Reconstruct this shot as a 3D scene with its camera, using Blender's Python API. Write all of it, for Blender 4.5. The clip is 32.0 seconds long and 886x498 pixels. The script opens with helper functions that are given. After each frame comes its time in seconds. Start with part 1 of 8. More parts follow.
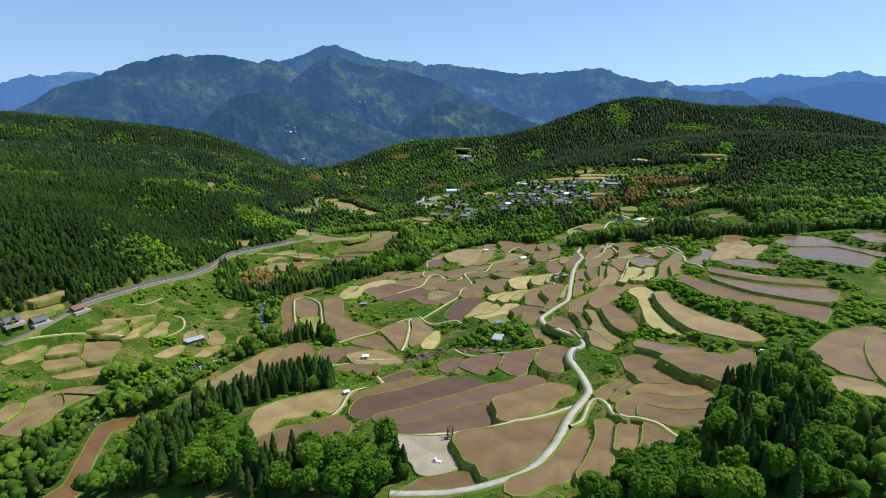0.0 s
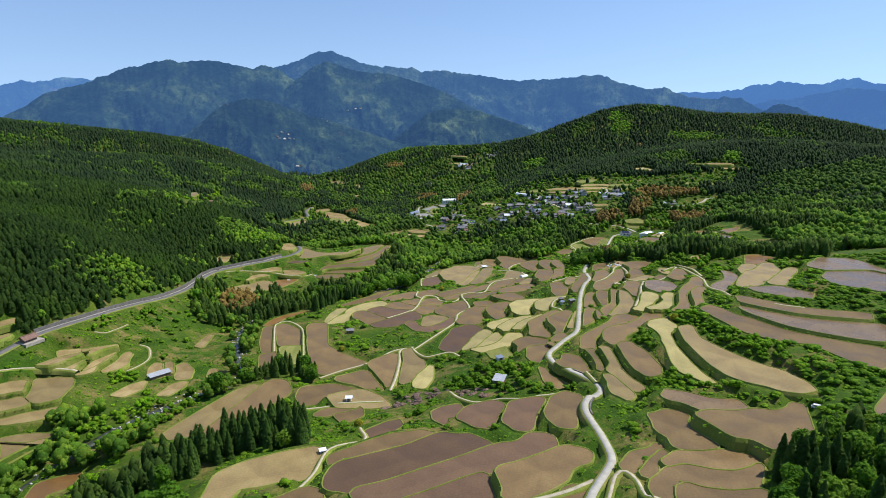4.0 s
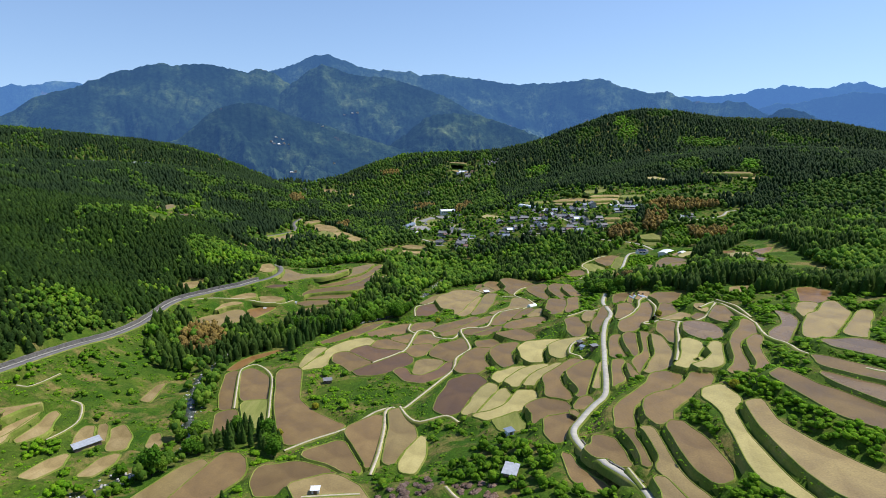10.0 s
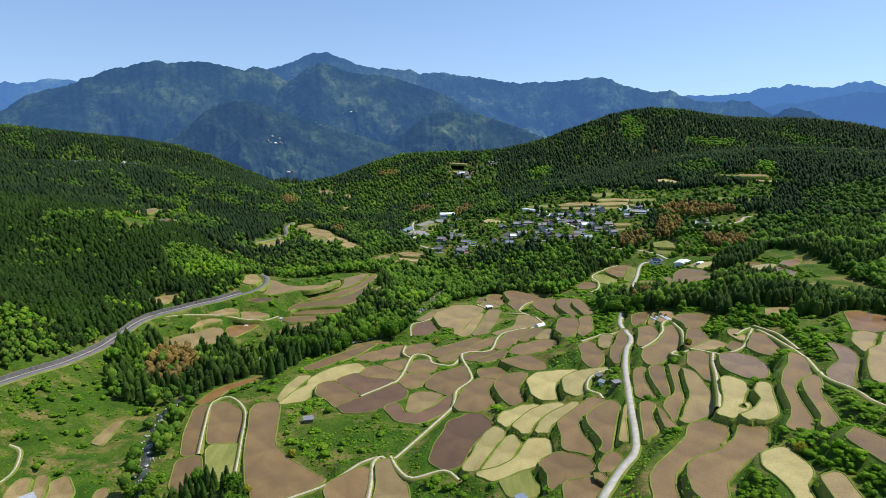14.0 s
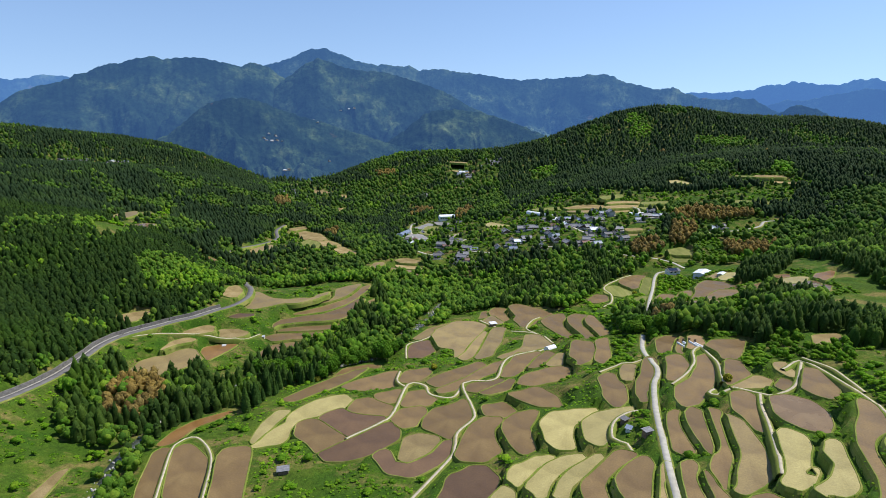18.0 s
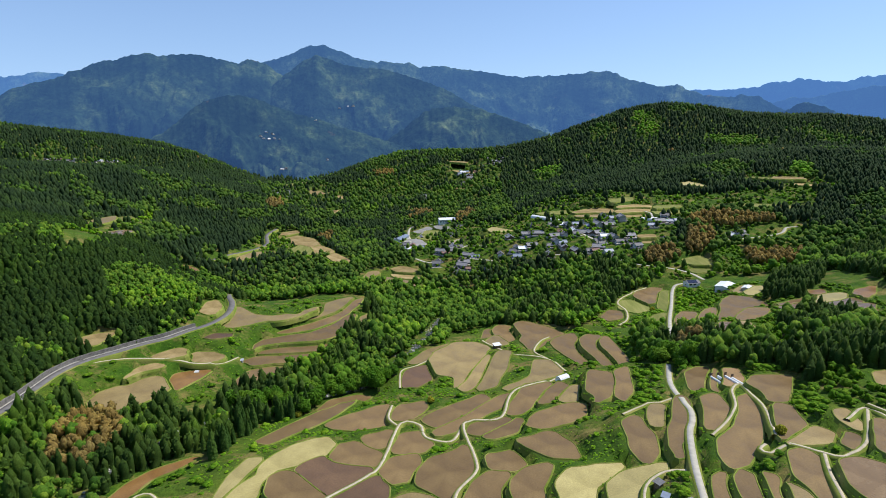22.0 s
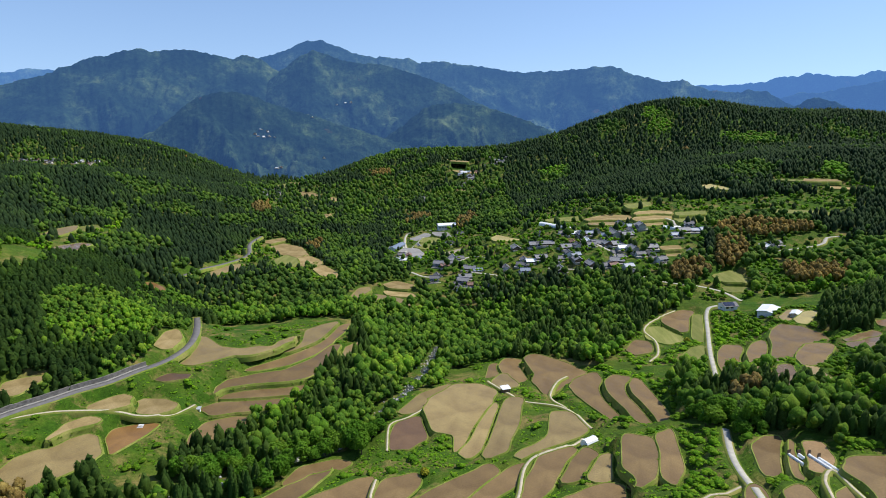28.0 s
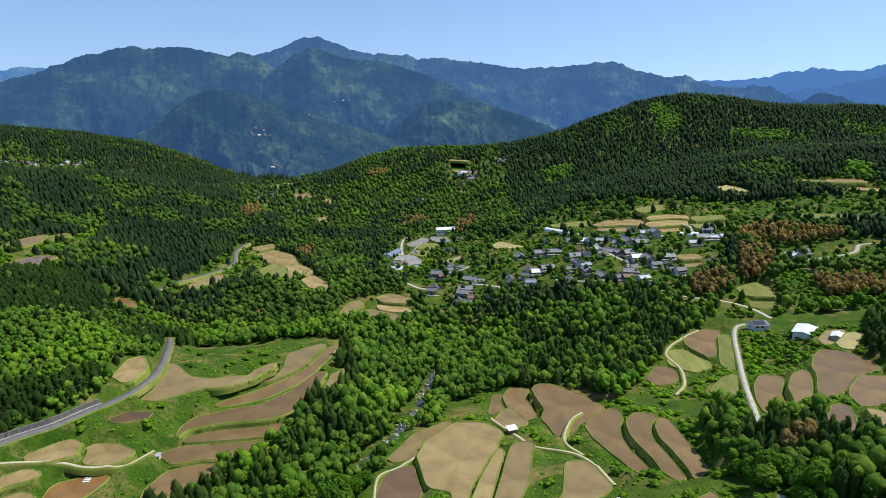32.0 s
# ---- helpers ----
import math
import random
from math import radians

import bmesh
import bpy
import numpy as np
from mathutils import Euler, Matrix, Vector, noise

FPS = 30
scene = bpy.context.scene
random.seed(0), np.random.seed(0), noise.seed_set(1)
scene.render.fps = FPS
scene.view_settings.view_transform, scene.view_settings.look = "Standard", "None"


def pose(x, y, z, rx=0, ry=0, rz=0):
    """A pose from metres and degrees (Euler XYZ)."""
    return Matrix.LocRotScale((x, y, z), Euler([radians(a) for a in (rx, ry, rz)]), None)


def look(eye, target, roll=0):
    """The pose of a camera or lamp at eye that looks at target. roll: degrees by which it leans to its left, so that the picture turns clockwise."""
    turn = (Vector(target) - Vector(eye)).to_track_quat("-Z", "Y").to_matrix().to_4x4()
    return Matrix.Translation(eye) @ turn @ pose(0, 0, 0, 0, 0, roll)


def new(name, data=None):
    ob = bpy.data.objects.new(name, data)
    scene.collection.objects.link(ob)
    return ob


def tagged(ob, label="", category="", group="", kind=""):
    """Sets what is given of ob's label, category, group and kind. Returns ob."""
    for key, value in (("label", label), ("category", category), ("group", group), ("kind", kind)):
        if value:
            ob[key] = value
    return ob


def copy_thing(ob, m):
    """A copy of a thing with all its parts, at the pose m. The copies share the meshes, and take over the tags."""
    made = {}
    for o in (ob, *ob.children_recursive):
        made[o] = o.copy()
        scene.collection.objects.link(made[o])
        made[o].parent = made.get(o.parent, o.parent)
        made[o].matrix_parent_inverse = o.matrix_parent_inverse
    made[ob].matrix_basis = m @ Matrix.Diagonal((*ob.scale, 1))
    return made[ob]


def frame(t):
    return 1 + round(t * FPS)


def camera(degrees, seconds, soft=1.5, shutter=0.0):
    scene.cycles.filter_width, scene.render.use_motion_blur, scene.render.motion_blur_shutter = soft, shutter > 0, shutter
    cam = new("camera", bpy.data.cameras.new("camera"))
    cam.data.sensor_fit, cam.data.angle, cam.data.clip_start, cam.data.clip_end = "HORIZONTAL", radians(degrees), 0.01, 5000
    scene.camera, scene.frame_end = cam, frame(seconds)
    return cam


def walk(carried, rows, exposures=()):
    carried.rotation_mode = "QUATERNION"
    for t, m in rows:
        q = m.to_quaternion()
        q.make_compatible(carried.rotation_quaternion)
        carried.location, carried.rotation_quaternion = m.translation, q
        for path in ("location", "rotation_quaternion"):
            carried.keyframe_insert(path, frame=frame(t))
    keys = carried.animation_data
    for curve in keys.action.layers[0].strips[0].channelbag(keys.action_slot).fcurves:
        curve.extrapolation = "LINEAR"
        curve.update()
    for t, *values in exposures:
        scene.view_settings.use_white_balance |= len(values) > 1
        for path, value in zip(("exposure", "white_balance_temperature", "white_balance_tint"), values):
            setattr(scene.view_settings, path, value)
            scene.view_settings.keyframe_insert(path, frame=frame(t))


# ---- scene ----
cam = camera(72.8, 32.0, soft=0.9)
PLAN = 1.5        # metres to one unit of the plan in which everything below is drawn
# seconds, x, y, z, tilt, turn, roll
PATH = [(0, 0.00, 0.00, 80.00, 76.012, 1.869, -0.093),
        (3, 0.02, 24.80, 79.95, 76.458, 1.624, -0.009),
        (6, -0.10, 50.47, 80.69, 76.858, 1.455, 0.014),
        (9, 0.08, 78.57, 80.82, 76.986, 1.462, 0.001),
        (13, -0.14, 115.43, 80.62, 76.923, 1.451, 0.090),
        (19, -0.98, 170.07, 80.23, 76.560, 1.407, 0.211),
        (23, -0.52, 206.04, 80.39, 76.347, 1.514, 0.137),
        (28, -0.61, 251.65, 79.90, 76.068, 1.555, 0.022),
        (30, -0.31, 270.22, 79.43, 75.920, 1.576, -0.112),
        (32, 0.00, 288.00, 80.00, 75.787, 1.596, -0.257)]
walk(cam, [(t, pose(x * PLAN, y * PLAN, z * PLAN, rx, 0, rz) @ pose(0, 0, 0, 0, 0, roll)) for t, x, y, z, rx, rz, roll in PATH])

# ---- light ----
SUN_ELEVATION, SUN_AZIMUTH = 57.0, 72.0      # azimuth clockwise from +y
world = bpy.data.worlds.new("sky")
scene.world = world
world.use_nodes = True
wn = world.node_tree
sky = wn.nodes.new("ShaderNodeTexSky")
sky.sky_type, sky.sun_disc = "NISHITA", False
sky.sun_elevation, sky.sun_rotation = radians(SUN_ELEVATION), radians(SUN_AZIMUTH)
sky.altitude, sky.air_density, sky.dust_density, sky.ozone_density = 2500, 1.0, 0.0, 4.0
# clear air: the pale rim of the sky stays below the hills
tc, cut, low, lift, join = [wn.nodes.new(n) for n in ("ShaderNodeTexCoord", "ShaderNodeSeparateXYZ", "ShaderNodeMath", "ShaderNodeMath", "ShaderNodeCombineXYZ")]
low.operation, lift.operation = "MAXIMUM", "MULTIPLY_ADD"
low.inputs[1].default_value, lift.inputs[1].default_value, lift.inputs[2].default_value = 0.0, 0.5, 0.08
wn.links.new(tc.outputs["Generated"], cut.inputs[0])
wn.links.new(cut.outputs[2], low.inputs[0])
wn.links.new(low.outputs[0], lift.inputs[0])
for i, o in enumerate((cut.outputs[0], cut.outputs[1], lift.outputs[0])):
    wn.links.new(o, join.inputs[i])
wn.links.new(join.outputs[0], sky.inputs[0])
thin = wn.nodes.new("ShaderNodeMix")                    # tints the sky slightly redder, with a little less green
thin.data_type, thin.blend_type = "RGBA", "MULTIPLY"
thin.inputs[0].default_value, thin.inputs[7].default_value = 1.0, (1.03, 0.985, 1.0, 1)
wn.links.new(sky.outputs[0], thin.inputs[6])
wn.links.new(thin.outputs[2], wn.nodes["Background"].inputs[0])
wn.nodes["Background"].inputs[1].default_value = 0.15
sun = new("sun", bpy.data.lights.new("sun", "SUN"))
sun.data.energy, sun.data.angle, sun.data.color = 5.0, radians(0.55), (1.0, 0.955, 0.88)
se, sa = radians(SUN_ELEVATION), radians(SUN_AZIMUTH)
sun.matrix_world = look((0, 0, 0), (-math.sin(sa) * math.cos(se), -math.cos(sa) * math.cos(se), -math.sin(se)))

# ---- materials ----
def material(name, rough=0.9, spec=0.3):
    m = bpy.data.materials.new(name)
    m.use_nodes = True
    b = m.node_tree.nodes["Principled BSDF"]
    b.inputs["Roughness"].default_value = rough
    b.inputs["Specular IOR Level"].default_value = spec
    return m, m.node_tree, b


def noise_node(nt, scale, detail=4.0, rough=0.55, coord="Object", stretch=None):
    tc = nt.nodes.new("ShaderNodeTexCoord")
    n = nt.nodes.new("ShaderNodeTexNoise")
    n.inputs["Scale"].default_value, n.inputs["Detail"].default_value = scale, detail
    n.inputs["Roughness"].default_value = rough
    if stretch:
        mp = nt.nodes.new("ShaderNodeMapping")
        mp.inputs["Scale"].default_value = stretch
        nt.links.new(tc.outputs[coord], mp.inputs[0])
        nt.links.new(mp.outputs[0], n.inputs["Vector"])
    else:
        nt.links.new(tc.outputs[coord], n.inputs["Vector"])
    return n.outputs["Fac"]


def ramp(nt, fac, *stops):
    r = nt.nodes.new("ShaderNodeValToRGB")
    while len(r.color_ramp.elements) < len(stops):
        r.color_ramp.elements.new(0.5)
    for e, (p, c) in zip(r.color_ramp.elements, stops):
        e.position, e.color = p, (*c, 1)
    nt.links.new(fac, r.inputs[0])
    return r.outputs[0]


def mix(nt, fac, a, b, kind="MIX"):
    n = nt.nodes.new("ShaderNodeMix")
    n.data_type, n.blend_type = "RGBA", kind
    if isinstance(fac, float):
        n.inputs[0].default_value = fac
    else:
        nt.links.new(fac, n.inputs[0])
    for sock, v in ((n.inputs[6], a), (n.inputs[7], b)):
        if isinstance(v, tuple):
            sock.default_value = (*v, 1)
        else:
            nt.links.new(v, sock)
    return n.outputs[2]


def bump(nt, b, height, strength, distance):
    n = nt.nodes.new("ShaderNodeBump")
    n.inputs["Strength"].default_value, n.inputs["Distance"].default_value = strength, distance
    nt.links.new(height, n.inputs["Height"])
    nt.links.new(n.outputs[0], b.inputs["Normal"])


def plain(name, colour, rough=0.8, spec=0.3, grain=0.0, scale=3.0, metal=0.0):
    m, nt, b = material(name, rough, spec)
    b.inputs["Metallic"].default_value = metal
    if grain:
        f = noise_node(nt, scale)
        lo = tuple(c * (1 - grain) for c in colour)
        hi = tuple(min(1, c * (1 + grain)) for c in colour)
        nt.links.new(ramp(nt, f, (0.3, lo), (0.7, hi)), b.inputs["Base Color"])
    else:
        b.inputs["Base Color"].default_value = (*colour, 1)
    return m


def object_random(nt):
    return nt.nodes.new("ShaderNodeObjectInfo").outputs["Random"]


def island_random(nt):
    return nt.nodes.new("ShaderNodeNewGeometry").outputs["Random Per Island"]


def make_grass():
    m, nt, b = material("meadow_grass", 0.95, 0.15)
    big = noise_node(nt, 0.02, 3)
    mid = noise_node(nt, 0.11, 5, 0.6)
    fine = noise_node(nt, 0.9, 4, 0.7)
    c1 = ramp(nt, mid, (0.32, (0.032, 0.088, 0.006)), (0.5, (0.057, 0.13, 0.008)), (0.66, (0.112, 0.172, 0.016)))
    c2 = ramp(nt, big, (0.42, (0.036, 0.084, 0.005)), (0.62, (0.112, 0.122, 0.02)))
    c = mix(nt, 0.35, c1, c2)
    dry = noise_node(nt, 0.055, 6, 0.68, stretch=(1.0, 1.6, 1.0))
    c = mix(nt, ramp(nt, dry, (0.51, (0.0, 0.0, 0.0)), (0.63, (0.85, 0.85, 0.85))), c, (0.25, 0.195, 0.065))
    c = mix(nt, 0.7, c, ramp(nt, fine, (0.32, (0.4, 0.42, 0.4)), (0.66, (1.15, 1.15, 1.15))), "MULTIPLY")
    blade = noise_node(nt, 3.2, 3, 0.7)
    c = mix(nt, 0.5, c, ramp(nt, blade, (0.35, (0.5, 0.55, 0.5)), (0.65, (1.2, 1.2, 1.2))), "MULTIPLY")
    nt.links.new(c, b.inputs["Base Color"])
    bump(nt, b, fine, 0.9, 0.6)
    return m


GRASS = make_grass()


def make_soil(name, lo, mid, hi, rough, spec, wet=0.0, streak=(1, 1, 1)):
    m, nt, b = material(name, rough, spec)
    n1 = noise_node(nt, 0.09, 4, 0.6, stretch=streak)
    n2 = noise_node(nt, 1.9, 5, 0.72, stretch=streak)
    c = ramp(nt, n1, (0.3, lo), (0.52, mid), (0.75, hi))
    c = mix(nt, 0.5, c, ramp(nt, n2, (0.34, (0.6, 0.6, 0.62)), (0.66, (1.25, 1.24, 1.2))), "MULTIPLY")
    n3 = noise_node(nt, 0.22, 6, 0.74, stretch=streak)
    c = mix(nt, 0.32, c, ramp(nt, n3, (0.36, (0.66, 0.64, 0.6)), (0.5, (0.95, 0.95, 0.95)), (0.68, (1.18, 1.16, 1.1))), "MULTIPLY")
    hue = nt.nodes.new("ShaderNodeHueSaturation")
    r = object_random(nt)
    mr = nt.nodes.new("ShaderNodeMapRange")
    mr.inputs[3].default_value, mr.inputs[4].default_value = 0.84, 1.2
    nt.links.new(r, mr.inputs[0])
    nt.links.new(mr.outputs[0], hue.inputs["Value"])
    nt.links.new(c, hue.inputs["Color"])
    nt.links.new(hue.outputs[0], b.inputs["Base Color"])
    if wet:
        nt.links.new(ramp(nt, n1, (0.42, (wet, wet, wet)), (0.6, (rough, rough, rough))), b.inputs["Roughness"])
    bump(nt, b, n2, 0.2, 0.06)
    return m


SOIL = {
    "m": make_soil("wet_mud", (0.146, 0.094, 0.04), (0.184, 0.122, 0.052), (0.232, 0.162, 0.072), 0.7, 0.22, 0.4),
    "d": make_soil("dark_mud", (0.116, 0.07, 0.04), (0.136, 0.083, 0.047), (0.162, 0.1, 0.057), 0.7, 0.22, 0.45),
    "t": make_soil("drying_mud", (0.2, 0.14, 0.058), (0.265, 0.197, 0.083), (0.325, 0.252, 0.11), 0.7, 0.25, 0.45),
    "k": make_soil("trodden_gravel", (0.26, 0.215, 0.155), (0.33, 0.285, 0.21), (0.4, 0.35, 0.27), 0.95, 0.1),
    "r": make_soil("red_mud", (0.159, 0.084, 0.028), (0.212, 0.115, 0.038), (0.254, 0.144, 0.052), 0.5, 0.35, 0.3),
    "y": make_soil("pale_algae_mud", (0.28, 0.235, 0.085), (0.36, 0.305, 0.12), (0.43, 0.37, 0.16), 0.7, 0.25, 0.5),
    "s": make_soil("dry_straw", (0.2, 0.145, 0.06), (0.3, 0.225, 0.1), (0.4, 0.31, 0.16), 0.95, 0.1),
    "w": make_soil("flooded_mud", (0.153, 0.101, 0.052), (0.194, 0.131, 0.068), (0.243, 0.171, 0.09), 0.34, 0.16, 0.2),
    "v": make_soil("worn_paving", (0.2, 0.195, 0.19), (0.26, 0.25, 0.24), (0.33, 0.32, 0.3), 0.9, 0.2),
    "g": make_soil("sprouting_crop", (0.13, 0.155, 0.035), (0.19, 0.2, 0.055), (0.26, 0.24, 0.09), 0.9, 0.15, 0.0, (3.0, 0.25, 1)),
    "c": make_soil("tilled_bed", (0.212, 0.144, 0.074), (0.276, 0.185, 0.098), (0.318, 0.227, 0.123), 0.9, 0.15),
}
LEVEE = make_soil("grassy_levee", (0.12, 0.185, 0.024), (0.19, 0.225, 0.045), (0.32, 0.275, 0.1), 0.95, 0.1)
CONCRETE = plain("worn_concrete", (0.41, 0.39, 0.335), 0.9, 0.2, 0.16, 0.5)
ASPHALT = plain("grey_asphalt", (0.15, 0.143, 0.14), 0.9, 0.2, 0.18, 0.4)
PATH_SOIL = plain("pale_gravel_path", (0.47, 0.41, 0.3), 0.95, 0.1, 0.2, 0.6)


def make_leaf(name, dark, mid, light, per, rough=0.75, scale=0.35, thin=0.3, play=0.5, pale=(1.25, 1.3, 0.8)):
    """dark, mid, light: tree to tree; thin: light let through; play: contrast of the foliage; pale: tint of the freshest stands."""
    m, nt, b = material(name, rough, 0.12)
    n = noise_node(nt, scale, 4, 0.65)
    r = object_random(nt) if per == "object" else island_random(nt)
    c = ramp(nt, r, (0.0, dark), (0.55, mid), (1.0, light))
    c = mix(nt, play, c, ramp(nt, n, (0.3, (0.5, 0.5, 0.5)), (0.7, (1.3, 1.3, 1.3))), "MULTIPLY")
    stand = noise_node(nt, 0.021, 5, 0.6)
    c = mix(nt, 0.85, c, ramp(nt, stand, (0.4, (0.66, 0.7, 0.82)), (0.55, (1.0, 1.0, 1.0)), (0.66, pale)), "MULTIPLY")
    leaf = noise_node(nt, 1.9, 5, 0.8)
    c = mix(nt, play, c, ramp(nt, leaf, (0.36, (0.4, 0.42, 0.45)), (0.5, (1.0, 1.0, 1.0)), (0.64, (1.7, 1.65, 1.5))), "MULTIPLY")
    bump(nt, b, leaf, 0.8, 0.5)
    nt.links.new(c, b.inputs["Base Color"])
    through_leaf = nt.nodes.new("ShaderNodeBsdfTranslucent")
    both = nt.nodes.new("ShaderNodeMixShader")
    both.inputs[0].default_value = thin
    nt.links.new(mix(nt, 1.0, c, (1.3, 1.35, 0.9), "MULTIPLY"), through_leaf.inputs[0])
    nt.links.new(b.outputs[0], both.inputs[1])
    nt.links.new(through_leaf.outputs[0], both.inputs[2])
    nt.links.new(both.outputs[0], nt.nodes["Material Output"].inputs[0])
    return m


CEDAR_NEAR = make_leaf("cedar_needles", (0.052, 0.118, 0.018), (0.072, 0.148, 0.022), (0.104, 0.19, 0.028), "object", scale=0.6, thin=0.42)
BROAD_NEAR = make_leaf("spring_leaves", (0.085, 0.215, 0.014), (0.13, 0.28, 0.018), (0.2, 0.34, 0.028), "object", scale=0.6, thin=0.4)
CEDAR_FAR = make_leaf("cedar_woods_needles", (0.048, 0.1, 0.016), (0.068, 0.128, 0.02), (0.1, 0.17, 0.026), "island", scale=0.4, thin=0.42, play=0.45)
BROAD_FAR = make_leaf("mixed_woods_leaves", (0.074, 0.178, 0.02), (0.145, 0.285, 0.026), (0.25, 0.37, 0.038), "island", scale=0.4, thin=0.45)
# BROAD_HILL and CEDAR_HILL: distance haze put into the colour as a bluer tone
BROAD_HILL = make_leaf("hill_woods_leaves", (0.05, 0.115, 0.018), (0.092, 0.182, 0.023), (0.16, 0.255, 0.032), "island", scale=0.4, thin=0.4)
CEDAR_HILL = make_leaf("hazed_cedar_needles", (0.026, 0.055, 0.018), (0.036, 0.071, 0.022), (0.052, 0.092, 0.026), "island", scale=0.4, thin=0.38, play=0.35)
CEDAR_SLOPE = make_leaf("plantation_needles", (0.026, 0.062, 0.01), (0.038, 0.082, 0.013), (0.06, 0.112, 0.017), "island", scale=0.4, thin=0.4, play=0.45)
BAMBOO_LEAF = make_leaf("autumnal_bamboo_leaves", (0.22, 0.145, 0.04), (0.3, 0.21, 0.056), (0.38, 0.285, 0.08), "island", scale=0.4, pale=(1.1, 1.1, 1.0))
BRUSH = make_leaf("cut_brush_twigs", (0.22, 0.14, 0.095), (0.3, 0.2, 0.145), (0.4, 0.28, 0.21), "island", scale=2.0, pale=(1.1, 1.1, 1.0))
YELLOW_LEAF = make_leaf("yellow_green_leaves", (0.3, 0.3, 0.02), (0.38, 0.37, 0.03), (0.45, 0.42, 0.05), "island", scale=1.0, thin=0.4)
SHRUB_LEAF = make_leaf("bank_shrub_leaves", (0.095, 0.235, 0.01), (0.155, 0.315, 0.013), (0.24, 0.39, 0.022), "island", scale=0.8, thin=0.4)
FRESH_LEAF = make_leaf("young_leaves", (0.12, 0.27, 0.016), (0.16, 0.33, 0.02), (0.22, 0.38, 0.028), "island", scale=0.4, thin=0.35)
BARK = plain("bark", (0.09, 0.065, 0.045), 0.95, 0.1, 0.3, 2.0)

# ---- the lie of the land ----
def gradient_noise(x, y, seed=0.0):
    x, y = np.asarray(x, float), np.asarray(y, float)
    ix, iy = np.floor(x), np.floor(y)
    fx, fy = x - ix, y - iy
    ux, uy = fx * fx * (3 - 2 * fx), fy * fy * (3 - 2 * fy)

    def corner(dx, dy):
        h = np.sin((ix + dx) * 127.1 + (iy + dy) * 311.7 + seed * 74.7) * 43758.5453
        a = 6.28318 * (h - np.floor(h))
        return np.cos(a) * (fx - dx) + np.sin(a) * (fy - dy)
    lo = corner(0, 0) * (1 - ux) + corner(1, 0) * ux
    hi = corner(0, 1) * (1 - ux) + corner(1, 1) * ux
    return 1.5 * (lo * (1 - uy) + hi * uy)


def layered(x, y, seed=0.0, octaves=4, gain=0.5):
    return sum(gain ** k * gradient_noise(x * 2.03 ** k, y * 2.03 ** k, seed + 3.1 * k) for k in range(octaves))


def crests(x, y, seed=0.0, octaves=4, gain=0.5):
    """Sharp ridges: 1 on a crest, towards 0 in the gullies."""
    total = sum(gain ** k for k in range(octaves))
    return sum(gain ** k * (1 - np.minimum(1, 1.9 * np.abs(gradient_noise(x * 2.07 ** k, y * 2.07 ** k, seed + 5.3 * k)))) for k in range(octaves)) / total


SWELLS = []
# valley and range
SWELLS += [(-1200, 700, 620, -62.7), (-1200, 1300, 620, 164.8), (-1200, 1900, 620, -91.7), (-600, 100, 620, 143.5), (-600, 700, 620, 28.4), (-600, 1300, 620, 34.8), (-600, 1900, 620, -26.9), (0, 100, 620, -38.2), (0, 700, 620, -15.8), (0, 1300, 620, -22.6), (0, 1900, 620, -27.7), (600, 100, 620, 64.1), (600, 700, 620, 28.7), (600, 1300, 620, 99.9), (600, 1900, 620, -40.4), (1200, 700, 620, 52), (1200, 1300, 620, -30.4), (1200, 1900, 620, -38.5)]
# hillsides
SWELLS += [(-560, 220, 200, -12.5), (-560, 580, 200, 17.5), (-560, 760, 200, 4.1), (-560, 940, 200, -12.6), (-560, 1120, 200, -56.5), (-560, 1300, 200, 33), (-560, 1480, 200, 6.1), (-380, 220, 200, 5), (-380, 400, 200, 6), (-380, 580, 200, -35.7), (-380, 760, 200, 18.3), (-380, 940, 200, 26.1), (-380, 1120, 200, 15.7), (-380, 1300, 200, -33), (-380, 1480, 200, -8.1), (-200, 40, 200, -30.4), (-200, 220, 200, -22), (-200, 400, 200, -4.4), (-200, 580, 200, 57.6), (-200, 760, 200, -53.6)]
SWELLS += [(-200, 940, 200, 8.3), (-200, 1120, 200, -47.3), (-200, 1300, 200, 21), (-200, 1480, 200, 14.7), (-20, 40, 200, -8.4), (-20, 220, 200, 8.2), (-20, 400, 200, -24.7), (-20, 580, 200, -27.4), (-20, 760, 200, 4.8), (-20, 940, 200, -21.4), (-20, 1120, 200, 15.7), (-20, 1300, 200, 12.2), (-20, 1480, 200, 37.6), (160, 40, 200, 8.4), (160, 220, 200, 26), (160, 400, 200, -7.6), (160, 580, 200, 26.3), (160, 760, 200, 16.9), (160, 940, 200, 2.4), (160, 1120, 200, -3.1)]
SWELLS += [(160, 1300, 200, 22.1), (160, 1480, 200, -40.5), (340, 220, 200, 17.2), (340, 400, 200, 4.2), (340, 580, 200, -19.9), (340, 760, 200, -26), (340, 940, 200, 40.5), (340, 1120, 200, -48.2), (340, 1300, 200, 102.7), (340, 1480, 200, 7.9), (520, 220, 200, -6.6), (520, 400, 200, 23.6), (520, 580, 200, 21.4), (520, 760, 200, 11.9), (520, 940, 200, 1.8), (520, 1300, 200, -10), (520, 1480, 200, 17.3), (700, 400, 200, 1.2), (700, 580, 200, -22.8), (700, 760, 200, -14.1)]
SWELLS += [(700, 940, 200, -14.9), (700, 1120, 200, -26.8), (700, 1300, 200, 57.4), (700, 1480, 200, 11.2)]
